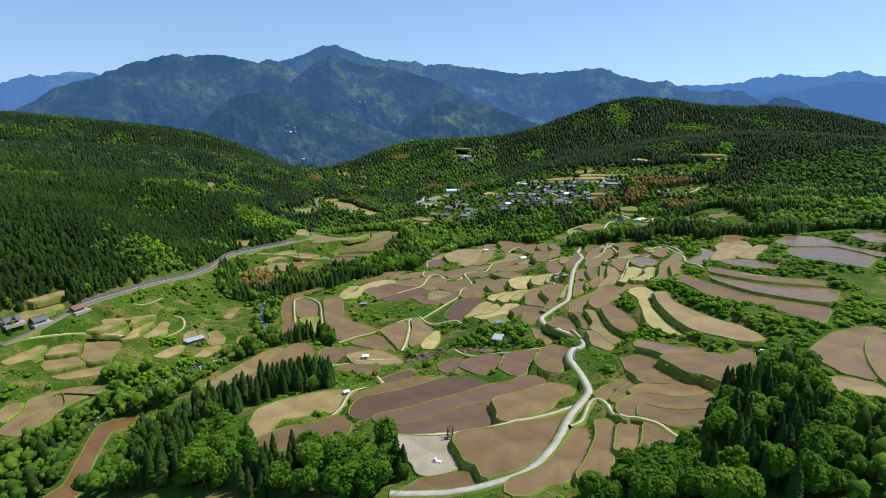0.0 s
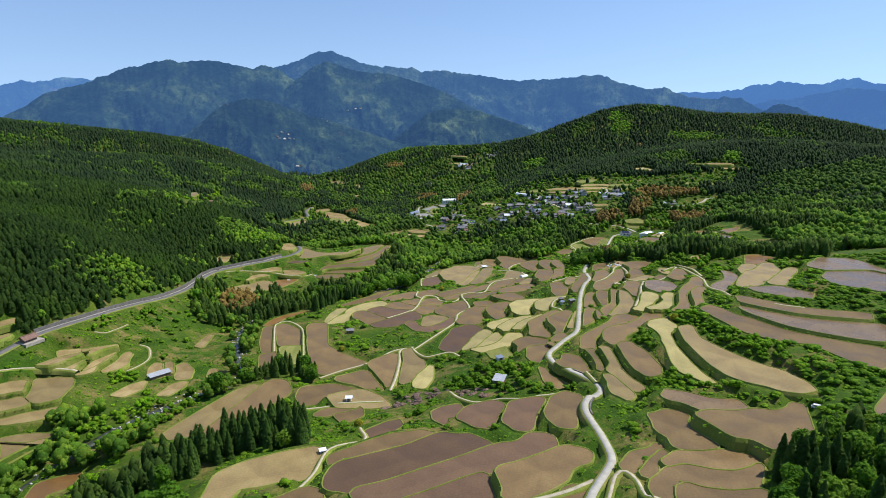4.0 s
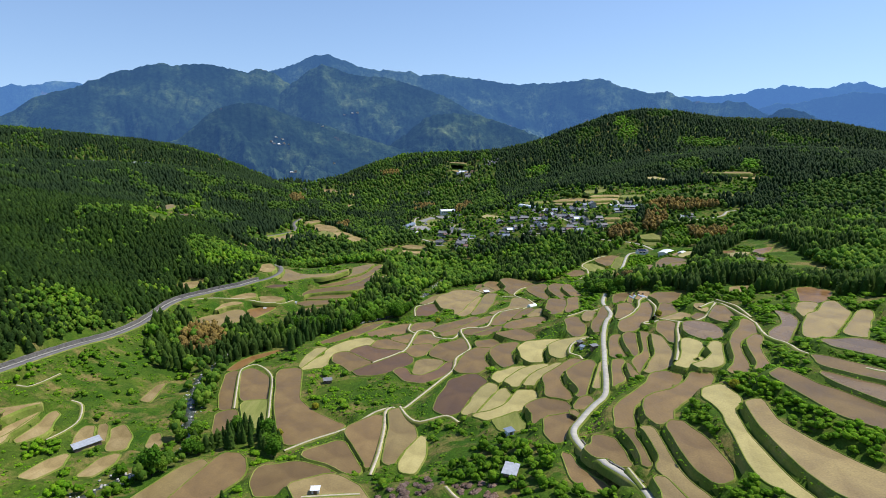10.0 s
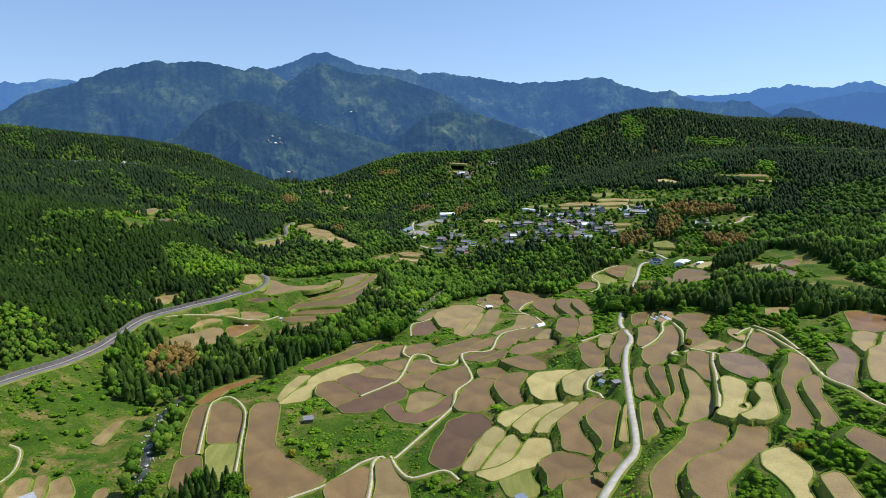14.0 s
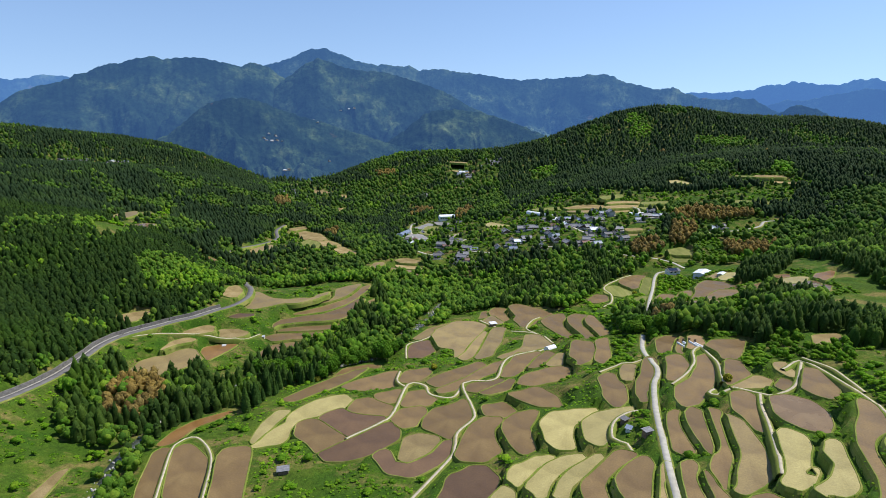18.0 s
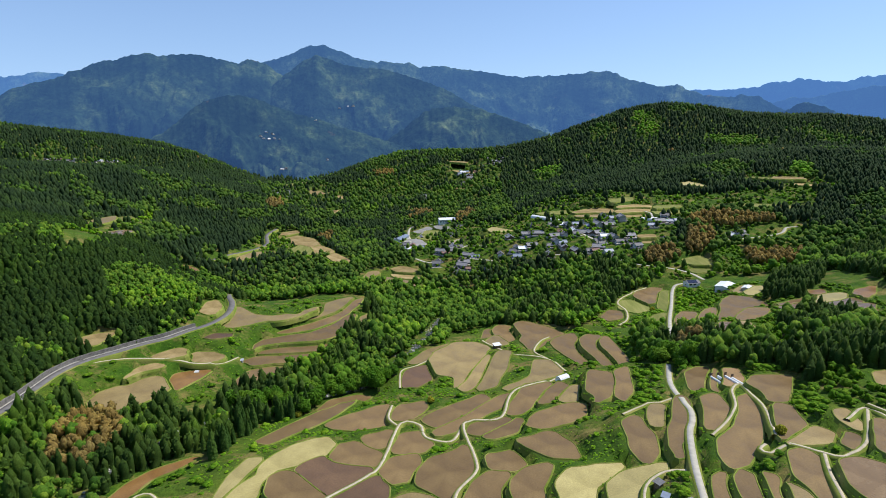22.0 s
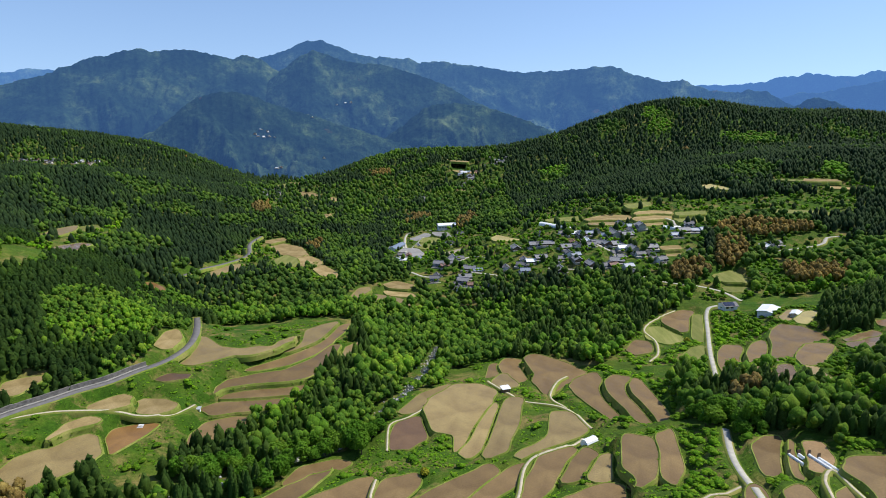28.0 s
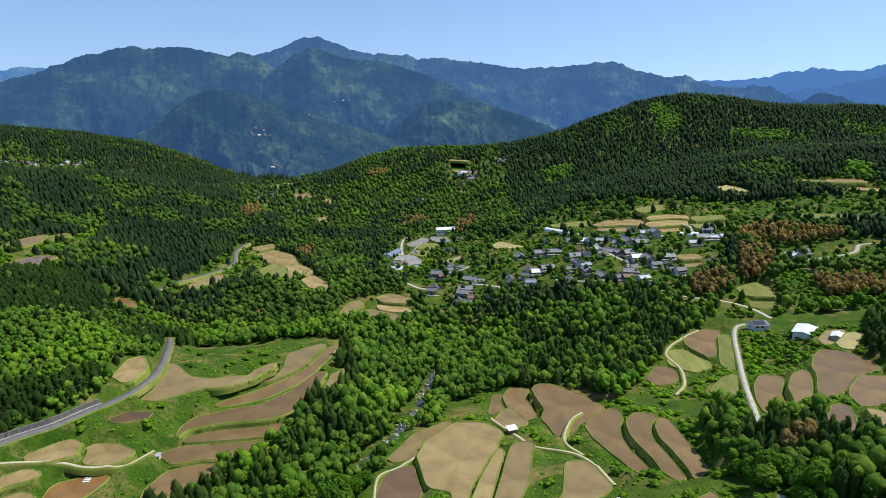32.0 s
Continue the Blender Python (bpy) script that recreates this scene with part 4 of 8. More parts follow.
plot('m', -51.1, [(-112.3, 486.9), (-105.5, 492.3), (-88.5, 495.5), (-75.8, 496.9), (-79.2, 490.4), (-93.0, 485.9), (-106.6, 482.0)], 0.3)
plot('m', -52.2, [(-109.2, 467.5), (-106.6, 475.8), (-96.6, 481.8), (-88.8, 480.6), (-90.9, 472.5), (-97.8, 465.7), (-103.6, 460.0), (-107.6, 461.2)], 0.3)
plot('s', -37.7, [(-151.0, 524.5), (-153.6, 542.2), (-149.7, 545.5), (-142.6, 534.5), (-138.6, 521.3), (-144.4, 519.7)], 0.3)
plot('t', -50.4, [(-61.7, 535.5), (-60.6, 553.7), (-55.8, 561.7), (-55.4, 550.0), (-58.1, 532.2)])
plot('s', -33.8, [(-183.4, 464.4), (-188.5, 474.5), (-182.7, 480.1), (-175.0, 481.4), (-174.3, 474.9), (-176.6, 464.6)], 0.3)
plot('m', -40.1, [(114.5, 572.3), (121.7, 584.2), (131.5, 590.2), (136.3, 588.6), (129.1, 576.4), (121.8, 557.9), (116.4, 554.4), (113.9, 562.7)], 0.3)
plot('g', -41.5, [(99.1, 553.9), (104.8, 564.3), (111.0, 565.9), (117.2, 556.2), (115.3, 547.6), (107.6, 541.2), (99.1, 547.3)], 0.3)
plot('g', -39.2, [(133.6, 577.2), (138.9, 580.1), (129.3, 551.5), (123.0, 539.2), (121.6, 543.6)])
plot('g', -37.2, [(103.4, 514.6), (112.9, 526.1), (120.5, 530.4), (114.2, 514.9), (106.4, 508.5)])
plot('m', -42.2, [(84.4, 535.2), (92.2, 547.9), (97.7, 546.5), (95.2, 535.5), (87.1, 529.8)])
plot('m', -33.0, [(120.6, 512.3), (126.8, 520.5), (132.9, 520.7), (125.8, 507.3), (122.5, 495.2), (118.1, 488.4), (113.8, 490.5), (115.5, 499.7)], 0.3)
plot('m', -30.1, [(128.3, 504.0), (136.5, 514.6), (143.0, 520.3), (140.2, 512.0), (131.8, 499.2), (129.0, 489.8), (125.1, 484.5), (124.8, 492.0)], 0.3)
plot('m', -28.6, [(151.0, 528.9), (160.1, 538.5), (168.9, 534.2), (173.9, 526.3), (171.9, 517.6), (166.0, 512.0), (157.8, 511.9), (146.0, 501.3), (137.1, 491.6), (136.5, 496.3), (143.9, 511.6)], 0.3)
plot('m', -23.7, [(144.0, 491.4), (152.3, 500.3), (162.9, 501.6), (155.3, 491.6), (146.9, 480.2), (139.3, 479.2), (139.8, 484.4)], 0.3)
plot('w', -23.2, [(120.7, 468.5), (127.8, 476.7), (132.6, 478.1), (129.9, 468.7), (128.1, 461.2), (123.4, 459.3), (119.0, 462.9)], 0.3)
plot('t', -18.4, [(131.8, 467.7), (135.8, 465.8), (135.5, 458.3), (135.4, 454.8), (131.9, 449.6), (129.2, 452.9), (129.4, 460.0)], 0.3)
plot('t', -31.2, [(168.4, 555.2), (178.9, 566.6), (188.3, 568.3), (176.6, 555.4), (168.5, 548.2)], 0.3)
plot('y', -28.8, [(171.5, 545.9), (181.1, 556.8), (190.1, 558.4), (179.9, 546.1), (174.5, 539.3), (170.5, 541.2)], 0.3)
plot('w', -20.2, [(164.8, 492.5), (176.8, 502.3), (187.6, 504.5), (179.8, 493.0), (165.7, 488.4)])
plot('t', -36.3, [(-194.8, 255.6), (-197.2, 263.8), (-192.5, 268.0), (-186.1, 269.9), (-182.0, 260.3), (-188.0, 254.7)], 0.3)
plot('t', -38.1, [(-186.3, 267.9), (-187.6, 275.5), (-178.8, 278.2), (-172.2, 278.4), (-167.3, 268.4), (-166.7, 257.4), (-171.6, 253.6), (-178.8, 257.0)], 0.3)
plot('t', -38.1, [(-191.3, 248.9), (-192.7, 254.0), (-184.3, 259.5), (-175.3, 251.9), (-180.1, 246.8), (-186.9, 243.2)], 0.3)
plot('t', -40.3, [(-183.5, 241.3), (-177.6, 246.2), (-166.8, 251.4), (-159.8, 255.6), (-159.9, 248.1), (-166.7, 244.1), (-177.9, 240.0)], 0.3)
plot('t', -42.8, [(-176.0, 201.8), (-180.8, 219.2), (-181.2, 226.4), (-169.2, 234.5), (-155.9, 237.5), (-156.3, 229.7), (-162.3, 212.9), (-167.7, 198.1), (-172.9, 198.7)])
plot('t', -41.7, [(-183.5, 210.4), (-185.6, 216.2), (-180.8, 221.1), (-176.5, 215.1), (-177.9, 207.5), (-180.2, 206.2)])
plot('s', -34.2, [(-206.2, 243.6), (-202.7, 255.0), (-200.6, 261.7), (-197.3, 251.3), (-201.5, 240.8)])
plot('s', -33.0, [(-189.7, 277.9), (-184.2, 288.0), (-176.9, 298.9), (-177.4, 290.3), (-182.4, 276.8)], 0.3)
plot('s', -35.5, [(-178.7, 278.8), (-175.2, 290.7), (-171.9, 292.2), (-172.7, 277.7)], 0.3)
plot('s', -37.3, [(-173.5, 277.7), (-168.0, 289.3), (-166.7, 301.9), (-164.9, 291.8), (-166.2, 280.1), (-171.5, 276.5)], 0.3)
plot('s', -25.0, [(-226.3, 270.3), (-220.9, 286.8), (-212.0, 295.9), (-215.7, 279.4), (-222.3, 265.1)])
plot('s', -21.5, [(-226.0, 290.6), (-218.8, 307.0), (-214.4, 304.1), (-219.3, 285.4)])
plot('r', -43.4, [(-132.6, 162.9), (-129.5, 169.3), (-138.4, 198.1), (-140.6, 207.3), (-130.5, 213.7), (-130.0, 206.4), (-135.3, 202.1), (-131.7, 187.1), (-123.6, 163.1)])
plot('s', -16.6, [(103.8, 746.9), (126.8, 769.2), (148.1, 764.7), (142.9, 747.1), (106.3, 738.6)])
plot('g', -23.2, [(75.9, 778.2), (112.5, 797.2), (107.6, 773.9), (76.9, 769.2)])
plot('s', -13.1, [(141.8, 736.9), (161.6, 752.2), (174.5, 745.6), (167.8, 732.9), (139.5, 722.7)])
plot('s', -11.7, [(143.8, 751.4), (165.1, 763.1), (179.0, 758.5), (174.0, 747.1), (145.5, 742.5)])
plot('s', -15.1, [(138.9, 720.0), (166.9, 730.0), (166.2, 722.1), (140.6, 712.5)])
plot('g', -12.5, [(170.2, 728.1), (200.3, 740.8), (195.4, 724.3), (169.9, 716.3)])
plot('g', -10.3, [(178.3, 745.0), (206.6, 756.5), (199.1, 738.6), (175.6, 729.9)])
plot('g', -10.8, [(146.2, 783.3), (174.0, 804.9), (169.4, 783.3), (146.4, 768.2)])
plot('s', -23.0, [(145.7, 679.1), (159.9, 682.2), (157.3, 670.5), (143.5, 667.6)])
plot('s', -25.4, [(142.9, 665.2), (156.4, 669.5), (154.5, 662.7), (142.1, 659.9)])
plot('g', -32.9, [(168.3, 639.2), (185.6, 650.9), (187.5, 637.3), (182.4, 620.5), (172.6, 623.4), (166.8, 628.4)])
plot('g', -35.2, [(168.1, 620.1), (182.5, 623.2), (180.7, 613.5), (166.7, 610.5)])
plot('y', -36.3, [(27.0, 758.8), (33.8, 772.5), (42.3, 762.8), (52.9, 755.3), (38.9, 749.6), (30.0, 749.5)])
plot('s', -53.2, [(-56.3, 677.6), (-48.4, 686.3), (-33.8, 676.8), (-36.8, 667.4), (-50.2, 668.4)])
plot('t', -55.1, [(-68.2, 651.5), (-60.2, 659.1), (-40.6, 648.8), (-32.3, 637.0), (-42.6, 634.9), (-61.6, 644.4)])
plot('t', -53.0, [(-75.9, 640.7), (-72.8, 667.4), (-65.6, 669.8), (-65.4, 645.9), (-70.7, 635.8)])
plot('g', -56.5, [(-40.8, 828.9), (-36.7, 846.7), (-17.9, 851.4), (-19.7, 824.8)])
plot('t', -15.0, [(-300.3, 661.3), (-306.5, 685.3), (-298.6, 703.0), (-288.6, 685.4), (-289.1, 661.4), (-289.4, 646.8)])
plot('g', -20.1, [(-308.6, 716.4), (-300.1, 729.8), (-289.4, 716.5), (-297.9, 703.8)])
plot('w', -15.2, [(-266.1, 615.9), (-269.6, 634.6), (-259.5, 645.4), (-249.6, 641.4), (-250.4, 622.1), (-255.2, 610.2)])
plot('r', -41.6, [(-216.9, 638.0), (-212.3, 641.4), (-199.5, 630.9), (-193.5, 622.9), (-202.0, 622.7)])
plot('t', -50.5, [(-195.1, 688.7), (-187.0, 713.5), (-179.2, 720.9), (-175.7, 706.5), (-187.9, 686.2)])
plot('s', -60.7, [(-187.3, 822.1), (-178.7, 837.0), (-155.8, 822.4), (-137.9, 784.1), (-150.1, 775.2), (-172.0, 798.5)])
plot('s', -58.9, [(-141.3, 744.9), (-128.0, 764.5), (-121.7, 758.0), (-125.7, 737.5)])
plot('s', -58.8, [(-197.3, 836.3), (-183.9, 854.5), (-175.6, 845.4), (-185.7, 825.6)])
plot('k', -12.3, [(-17.4, 149.5), (-9.7, 151.4), (-4.4, 151.9), (-5.5, 146.7), (-2.6, 142.7), (-3.0, 138.4), (-6.5, 135.6), (-10.2, 136.7), (-14.1, 142.4)])
plot('t', -18.0, [(106.1, 741.3), (125.3, 745.6), (140.8, 739.5), (121.1, 729.5), (104.7, 731.3)])
plot('v', -55.2, [(-55.6, 780.2), (-53.0, 797.1), (-41.0, 797.2), (-32.5, 780.4), (-34.0, 766.3), (-45.1, 759.4), (-52.7, 766.1)])
plot('v', -59.9, [(-50.2, 858.1), (-36.4, 887.4), (-30.1, 877.4), (-37.3, 855.9), (-45.0, 849.0)])
plot('v', -55.1, [(-27.4, 869.5), (-12.8, 869.6), (-6.8, 836.8), (-23.1, 845.7)])
plot('g', -55.0, [(-43.7, 805.5), (-37.3, 815.8), (-25.8, 811.8), (-21.3, 801.8), (-33.5, 795.8)])
plot('k', -45.8, [(-12.3, 744.5), (1.1, 760.2), (2.4, 755.0), (-7.8, 741.2)])
plot('s', -54.8, [(-54.6, 667.3), (-34.4, 660.9), (-30.2, 654.5), (-48.9, 657.4)])
plot('y', 0.7, [(235.2, 837.1), (244.9, 844.3), (243.8, 830.0), (234.1, 813.2), (224.1, 806.7)])
plot('y', 0.5, [(248.5, 831.6), (248.8, 808.2), (238.7, 801.8)])
plot('g', -55.5, [(-363.7, 1381.1), (-342.3, 1433.2), (-307.8, 1317.8), (-323.3, 1310.5)])
plot('s', -53.4, [(-331.1, 1406.2), (-295.9, 1405.8), (-281.7, 1331.4), (-296.1, 1301.5)])
plot('s', -62.2, [(-255.6, 1202.5), (-229.5, 1185.8), (-208.0, 1149.2), (-237.0, 1149.2)])
plot('s', -63.9, [(-198.0, 1159.4), (-175.3, 1129.9), (-183.5, 1111.2)])
plot('s', -63.0, [(-177.6, 1005.8), (-168.1, 1016.6), (-156.4, 978.6), (-163.6, 972.1)])
plot('d', -42.2, [(-136.1, 496.0), (-132.4, 502.1), (-123.2, 502.3), (-122.7, 498.2), (-131.5, 494.4)], 0.3)
plot('w', -21.0, [(168.2, 499.2), (177.8, 506.5), (187.2, 510.4), (184.0, 502.3), (168.2, 496.6)])
plot('y', -18.3, [(183.0, 498.7), (195.6, 508.0), (208.3, 512.2), (205.0, 505.6), (189.0, 497.1), (182.3, 495.2)])
plot('w', -17.2, [(185.8, 489.7), (198.8, 495.2), (211.7, 504.4), (205.3, 494.6), (188.9, 488.2)])
plot('r', -15.7, [(207.8, 505.4), (227.6, 518.5), (217.6, 503.9), (207.6, 496.4), (206.3, 500.8)])
plot('w', -16.8, [(199.6, 487.3), (208.5, 490.0), (201.2, 479.4), (198.0, 480.8)])
plot('r', -19.4, [(193.2, 518.7), (202.6, 522.0), (197.0, 515.0), (191.9, 513.9)])
plot('s', -42.3, [(-151.8, 471.0), (-143.5, 480.9), (-136.8, 481.0), (-136.5, 474.7), (-143.1, 469.3)])
plot('s', -43.1, [(-153.9, 447.1), (-152.9, 458.3), (-147.9, 463.2), (-142.8, 461.8), (-150.7, 455.2), (-151.3, 446.2)])
plot('g', -1.1, [(224.9, 796.2), (231.1, 805.9), (245.9, 800.3), (240.3, 789.3)])
plot('s', 8.7, [(309.0, 801.1), (323.5, 823.6), (349.6, 817.3), (343.5, 802.9)])
plot('s', 4.9, [(319.8, 786.1), (331.4, 798.3), (355.3, 783.8), (347.6, 771.5)])
plot('g', 7.5, [(294.7, 820.8), (304.6, 830.6), (319.7, 821.1), (311.4, 809.2)])
plot('g', -7.5, [(250.8, 731.8), (263.0, 747.6), (296.9, 738.2), (289.1, 724.7)])
plot('s', -16.5, [(-21.8, 1265.4), (-12.2, 1241.4), (14.8, 1229.5), (12.8, 1209.1), (-16.5, 1224.8)])
plot('s', -26.0, [(-11.5, 1184.0), (1.4, 1188.4), (30.4, 1155.6), (25.8, 1139.2), (1.3, 1151.5)])
plot('s', -41.3, [(-10.5, 1105.5), (1.3, 1089.5), (16.4, 1069.1), (8.8, 1064.8), (-6.3, 1080.9)])
plot('s', -59.4, [(-147.4, 773.6), (-143.8, 788.6), (-123.2, 766.5), (-117.4, 741.8), (-133.4, 749.1)])
plot('s', -55.1, [(-120.0, 724.4), (-115.3, 737.1), (-97.2, 712.2), (-94.8, 697.0), (-108.7, 705.1)])
plot('g', -58.4, [(-165.0, 759.5), (-158.0, 784.5), (-143.7, 769.3), (-142.9, 741.0), (-154.3, 740.2)])
plot('s', -90.0, [(-330, 1480), (-350, 1620), (-400, 1640), (-420, 1560), (-372, 1470)])
plot('g', -95.0, [(-366, 1650), (-372, 1740), (-440, 1750), (-445, 1660)])
plot('m', -17.2, [(39.0, 272.3), (43.3, 280.6), (46.3, 282.8), (46.7, 279.3), (42.9, 272.4), (37.6, 269.6)], 0.3)
plot('t', -17.2, [(57.3, 311.4), (59.4, 313.5), (55.7, 300.1), (51.8, 290.0), (49.8, 289.9), (53.3, 300.1)], 0.3)
plot('m', -29.5, [(67.4, 435.3), (72.8, 439.2), (68.7, 415.7), (63.3, 407.7), (62.1, 411.6)], 0.3)
plot('m', -13.5, [(65.2, 304.6), (66.1, 299.1), (66.2, 293.2), (63.7, 292.1), (63.4, 297.2)], 0.3)
plot('m', -15.1, [(61.3, 309.5), (64.5, 310.8), (62.3, 301.9), (62.2, 294.9), (58.0, 289.8), (55.4, 286.5), (57.8, 296.5)], 0.3)
plot('t', -42.0, [(-176.9, 229.1), (-171.2, 233.5), (-158.4, 234.7), (-152.8, 233.2), (-155.1, 226.4), (-158.5, 215.9), (-162.7, 210.4)], 0.3)
plot('m', -20.4, [(-35.7, 189.4), (-30.7, 196.1), (-20.6, 202.8), (-11.5, 205.6), (-7.3, 203.9), (-13.0, 199.4), (-19.8, 194.8), (-28.0, 190.3), (-34.3, 186.3)], 0.3)
plot('m', -6.1, [(45.1, 164.1), (48.6, 169.5), (53.2, 172.5), (48.5, 166.8), (45.8, 162.3)], 0.3)

# lanes: name, surface, width, line
lane('concrete_road', 'c', 2.3, [(-17.1, 125.9), (-2.0, 125.8), (8.9, 128.4), (17.6, 133.2), (25.5, 144.0), (31.6, 157.6), (37.6, 167.7), (40.1, 173.3), (40.1, 184.9), (38.9, 201.5), (42.0, 209.8), (43.0, 209.7), (46.8, 215.1), (45.9, 223.4), (40.7, 234.4), (36.7, 246.6), (36.2, 257.5), (41.0, 267.0), (46.0, 274.7), (51.5, 282.0), (54.6, 292.5), (58.3, 310.2), (62.0, 327.2), (66.8, 348.3), (73.0, 369.5), (76.9, 377.9), (79.2, 385.5), (79.2, 393.5), (81.4, 411.6), (87.9, 432.6)])
lane('upper_road', 'c', 2.3, [(103.2, 474.7), (116.5, 513.4), (130.5, 550.9), (139.9, 577.0), (146.2, 589.1), (152.5, 592.6)])
lane('valley_road', 'a', 4.6, [(-214.2, 253.2), (-209.4, 269.3), (-204.7, 295.9), (-199, 310), (-192.7, 325), (-187, 345), (-183, 360), (-179.5, 372), (-177.5, 388), (-176.7, 404), (-178, 425), (-178.5, 440), (-175, 453), (-165, 467.5), (-158.5, 477), (-151, 485), (-145, 497), (-138.5, 510), (-137, 528), (-140, 545), (-148, 566), (-165, 604)])
lane('farm_path', 'p', 1.17, [(-62.1, 161.6), (-55.9, 167.4), (-45.8, 170.3), (-40.8, 181.2), (-39.3, 198.7), (-29.9, 205.9), (-32.7, 214.2)])
lane('farm_path', 'p', 1.61, [(-18.6, 153.0), (-4.1, 153.0), (7.2, 154.9), (23.8, 159.5), (33.6, 164.4)])
lane('farm_path', 'p', 1.24, [(30.4, 150.9), (34.0, 153.5), (38.4, 163.4), (41.2, 164.6), (42.7, 160.4), (42.7, 153.8), (45.8, 150.7), (52.3, 147.4), (55.0, 142.0), (57.3, 138.5)])
lane('farm_path', 'p', 1.10, [(-59.3, 244.8), (-44.5, 246.9), (-29.3, 248.5)])
lane('farm_path', 'p', 1.10, [(-3.0, 240.2), (0.4, 233.6), (6.7, 226.4), (14.4, 225.4), (22.9, 220.9), (34.4, 219.2), (42.2, 213.3)])
lane('farm_path', 'p', 1.39, [(-62.6, 282.4), (-54.4, 288.6), (-42.4, 295.6), (-32.4, 306.2), (-25.7, 309.3), (-20.9, 308.5), (-3.8, 339.0), (-1.1, 349.1), (-0.2, 358.8), (5.6, 369.9), (6.2, 378.0), (2.1, 401.3), (4.6, 406.9), (16.8, 409.7), (23.5, 431.8), (40.9, 443.1), (44.8, 447.5)])
lane('farm_path', 'p', 1.46, [(-26.8, 308.5), (-28.3, 305.2), (-27.1, 291.1), (-27.0, 272.9), (-27.9, 260.3)])
lane('farm_path', 'p', 1.17, [(-22.7, 307.4), (-18.9, 298.5), (-14.0, 293.3), (-4.1, 295.7), (0.8, 289.8)])
lane('farm_path', 'p', 1.39, [(-40.9, 357.9), (-27.8, 373.0), (-25.1, 388.1), (-22.4, 409.2), (-14.9, 407.9), (-12.0, 398.1), (-2.6, 394.6), (1.7, 404.5)])
lane('farm_path', 'p', 1.24, [(-22.4, 409.2), (-28.1, 417.2), (-28.0, 428.6)])
lane('farm_path', 'p', 1.32, [(49.9, 456.9), (42.4, 475.7), (27.9, 484.3), (22.2, 493.4), (13.1, 508.5)])
lane('farm_path', 'p', 1.17, [(44.1, 477.4), (39.2, 487.6), (44.4, 504.2), (50.3, 511.3)])
lane('farm_path', 'p', 1.10, [(-94.9, 319.9), (-101.3, 341.4), (-105.8, 360.0), (-100.6, 366.4), (-88.7, 351.7), (-81.0, 325.8), (-74.4, 299.8)])
lane('farm_path', 'p', 1.17, [(92.2, 356.6), (98.9, 376.2), (100.2, 388.9), (100.1, 396.6), (95.5, 392.1), (91.6, 380.6), (85.4, 372.2), (77.6, 364.3)])
lane('farm_path', 'p', 1.32, [(124.1, 366.6), (114.6, 351.4), (109.9, 346.1), (102.9, 342.6), (99.2, 345.3), (93.4, 351.1), (86.9, 348.5), (85.5, 351.5), (88.6, 354.6)])
lane('farm_path', 'p', 1.32, [(98.9, 344.6), (95.1, 335.5), (91.3, 323.6), (84.9, 306.2), (80.6, 295.9)])
lane('farm_path', 'p', 1.17, [(124.1, 366.6), (127.9, 356.0), (126.6, 345.7), (125.0, 334.1)])
lane('farm_path', 'p', 1.17, [(113.6, 359.3), (123.8, 364.6), (123.6, 337.1), (120.8, 320.7), (115.7, 302.9), (117.4, 291.5), (116.1, 279.7), (120.2, 268.5), (123.6, 259.5), (132.3, 254.9)])
lane('farm_path', 'p', 1.17, [(67.1, 351.5), (59.4, 351.2), (52.3, 345.2), (49.3, 335.1), (52.9, 331.6), (52.9, 326.3)])
lane('farm_path', 'p', 1.46, [(90.2, 517.7), (97.5, 528.2), (101.6, 545.3), (100.0, 559.2), (105.9, 570.9), (113.3, 577.7), (126.5, 588.6)])
lane('farm_path', 'p', 1.61, [(-173.9, 452.4), (-159.7, 463.3), (-140.9, 469.3), (-129.5, 469.3), (-119.8, 472.9), (-115.6, 482.1), (-114.5, 485.2)])
lane('farm_path', 'p', 1.02, [(-186.2, 317.7), (-180.8, 316.8), (-178.7, 320.9), (-176.8, 331.9)])
lane('farm_path', 'p', 1.02, [(-164.0, 318.6), (-157.7, 315.4), (-152.0, 304.5), (-152.1, 297.0), (-155.2, 289.3)])
lane('farm_path', 'p', 1.02, [(57.4, 389.0), (65.3, 394.0), (72.4, 396.0), (80.4, 400.1)])
lane('farm_path', 'p', 1.10, [(-26.9, 450.4), (-27.9, 468.9), (-21.6, 474.6), (-12.8, 485.8), (-5.8, 499.6)])
lane('upper_valley_road', 'a', 4.5, [(-203.5, 664.0), (-198.9, 693.7), (-190.0, 721.2), (-187.6, 763.0), (-201.3, 808.3), (-201.8, 842.6)])
lane('village_road', 'c', 2.8, [(-50.3, 805.5), (-56.1, 850.5), (-57.0, 890.7), (-43.1, 900.9), (-13.1, 883.7)])
lane('village_road', 'c', 2.8, [(-53.5, 773.1), (-46.2, 799.2), (-37.8, 863.8)])
lane('village_road', 'c', 2.8, [(63.8, 670.7), (91.0, 655.9), (99.6, 653.6), (107.1, 662.8), (111.9, 673.2), (106.1, 684.3), (98.8, 703.0)])
lane('village_road', 'c', 2.8, [(119.1, 639.2), (128.2, 627.8), (140.2, 623.0), (154.7, 619.0), (163.4, 609.9), (167.7, 596.3)])
lane('village_road', 'c', 2.8, [(0.6, 715.9), (5.7, 722.9), (13.7, 723.3), (26.2, 712.8)])
lane('village_road', 'c', 2.8, [(-37.9, 703.6), (-26.9, 691.8), (-14.9, 690.6)])
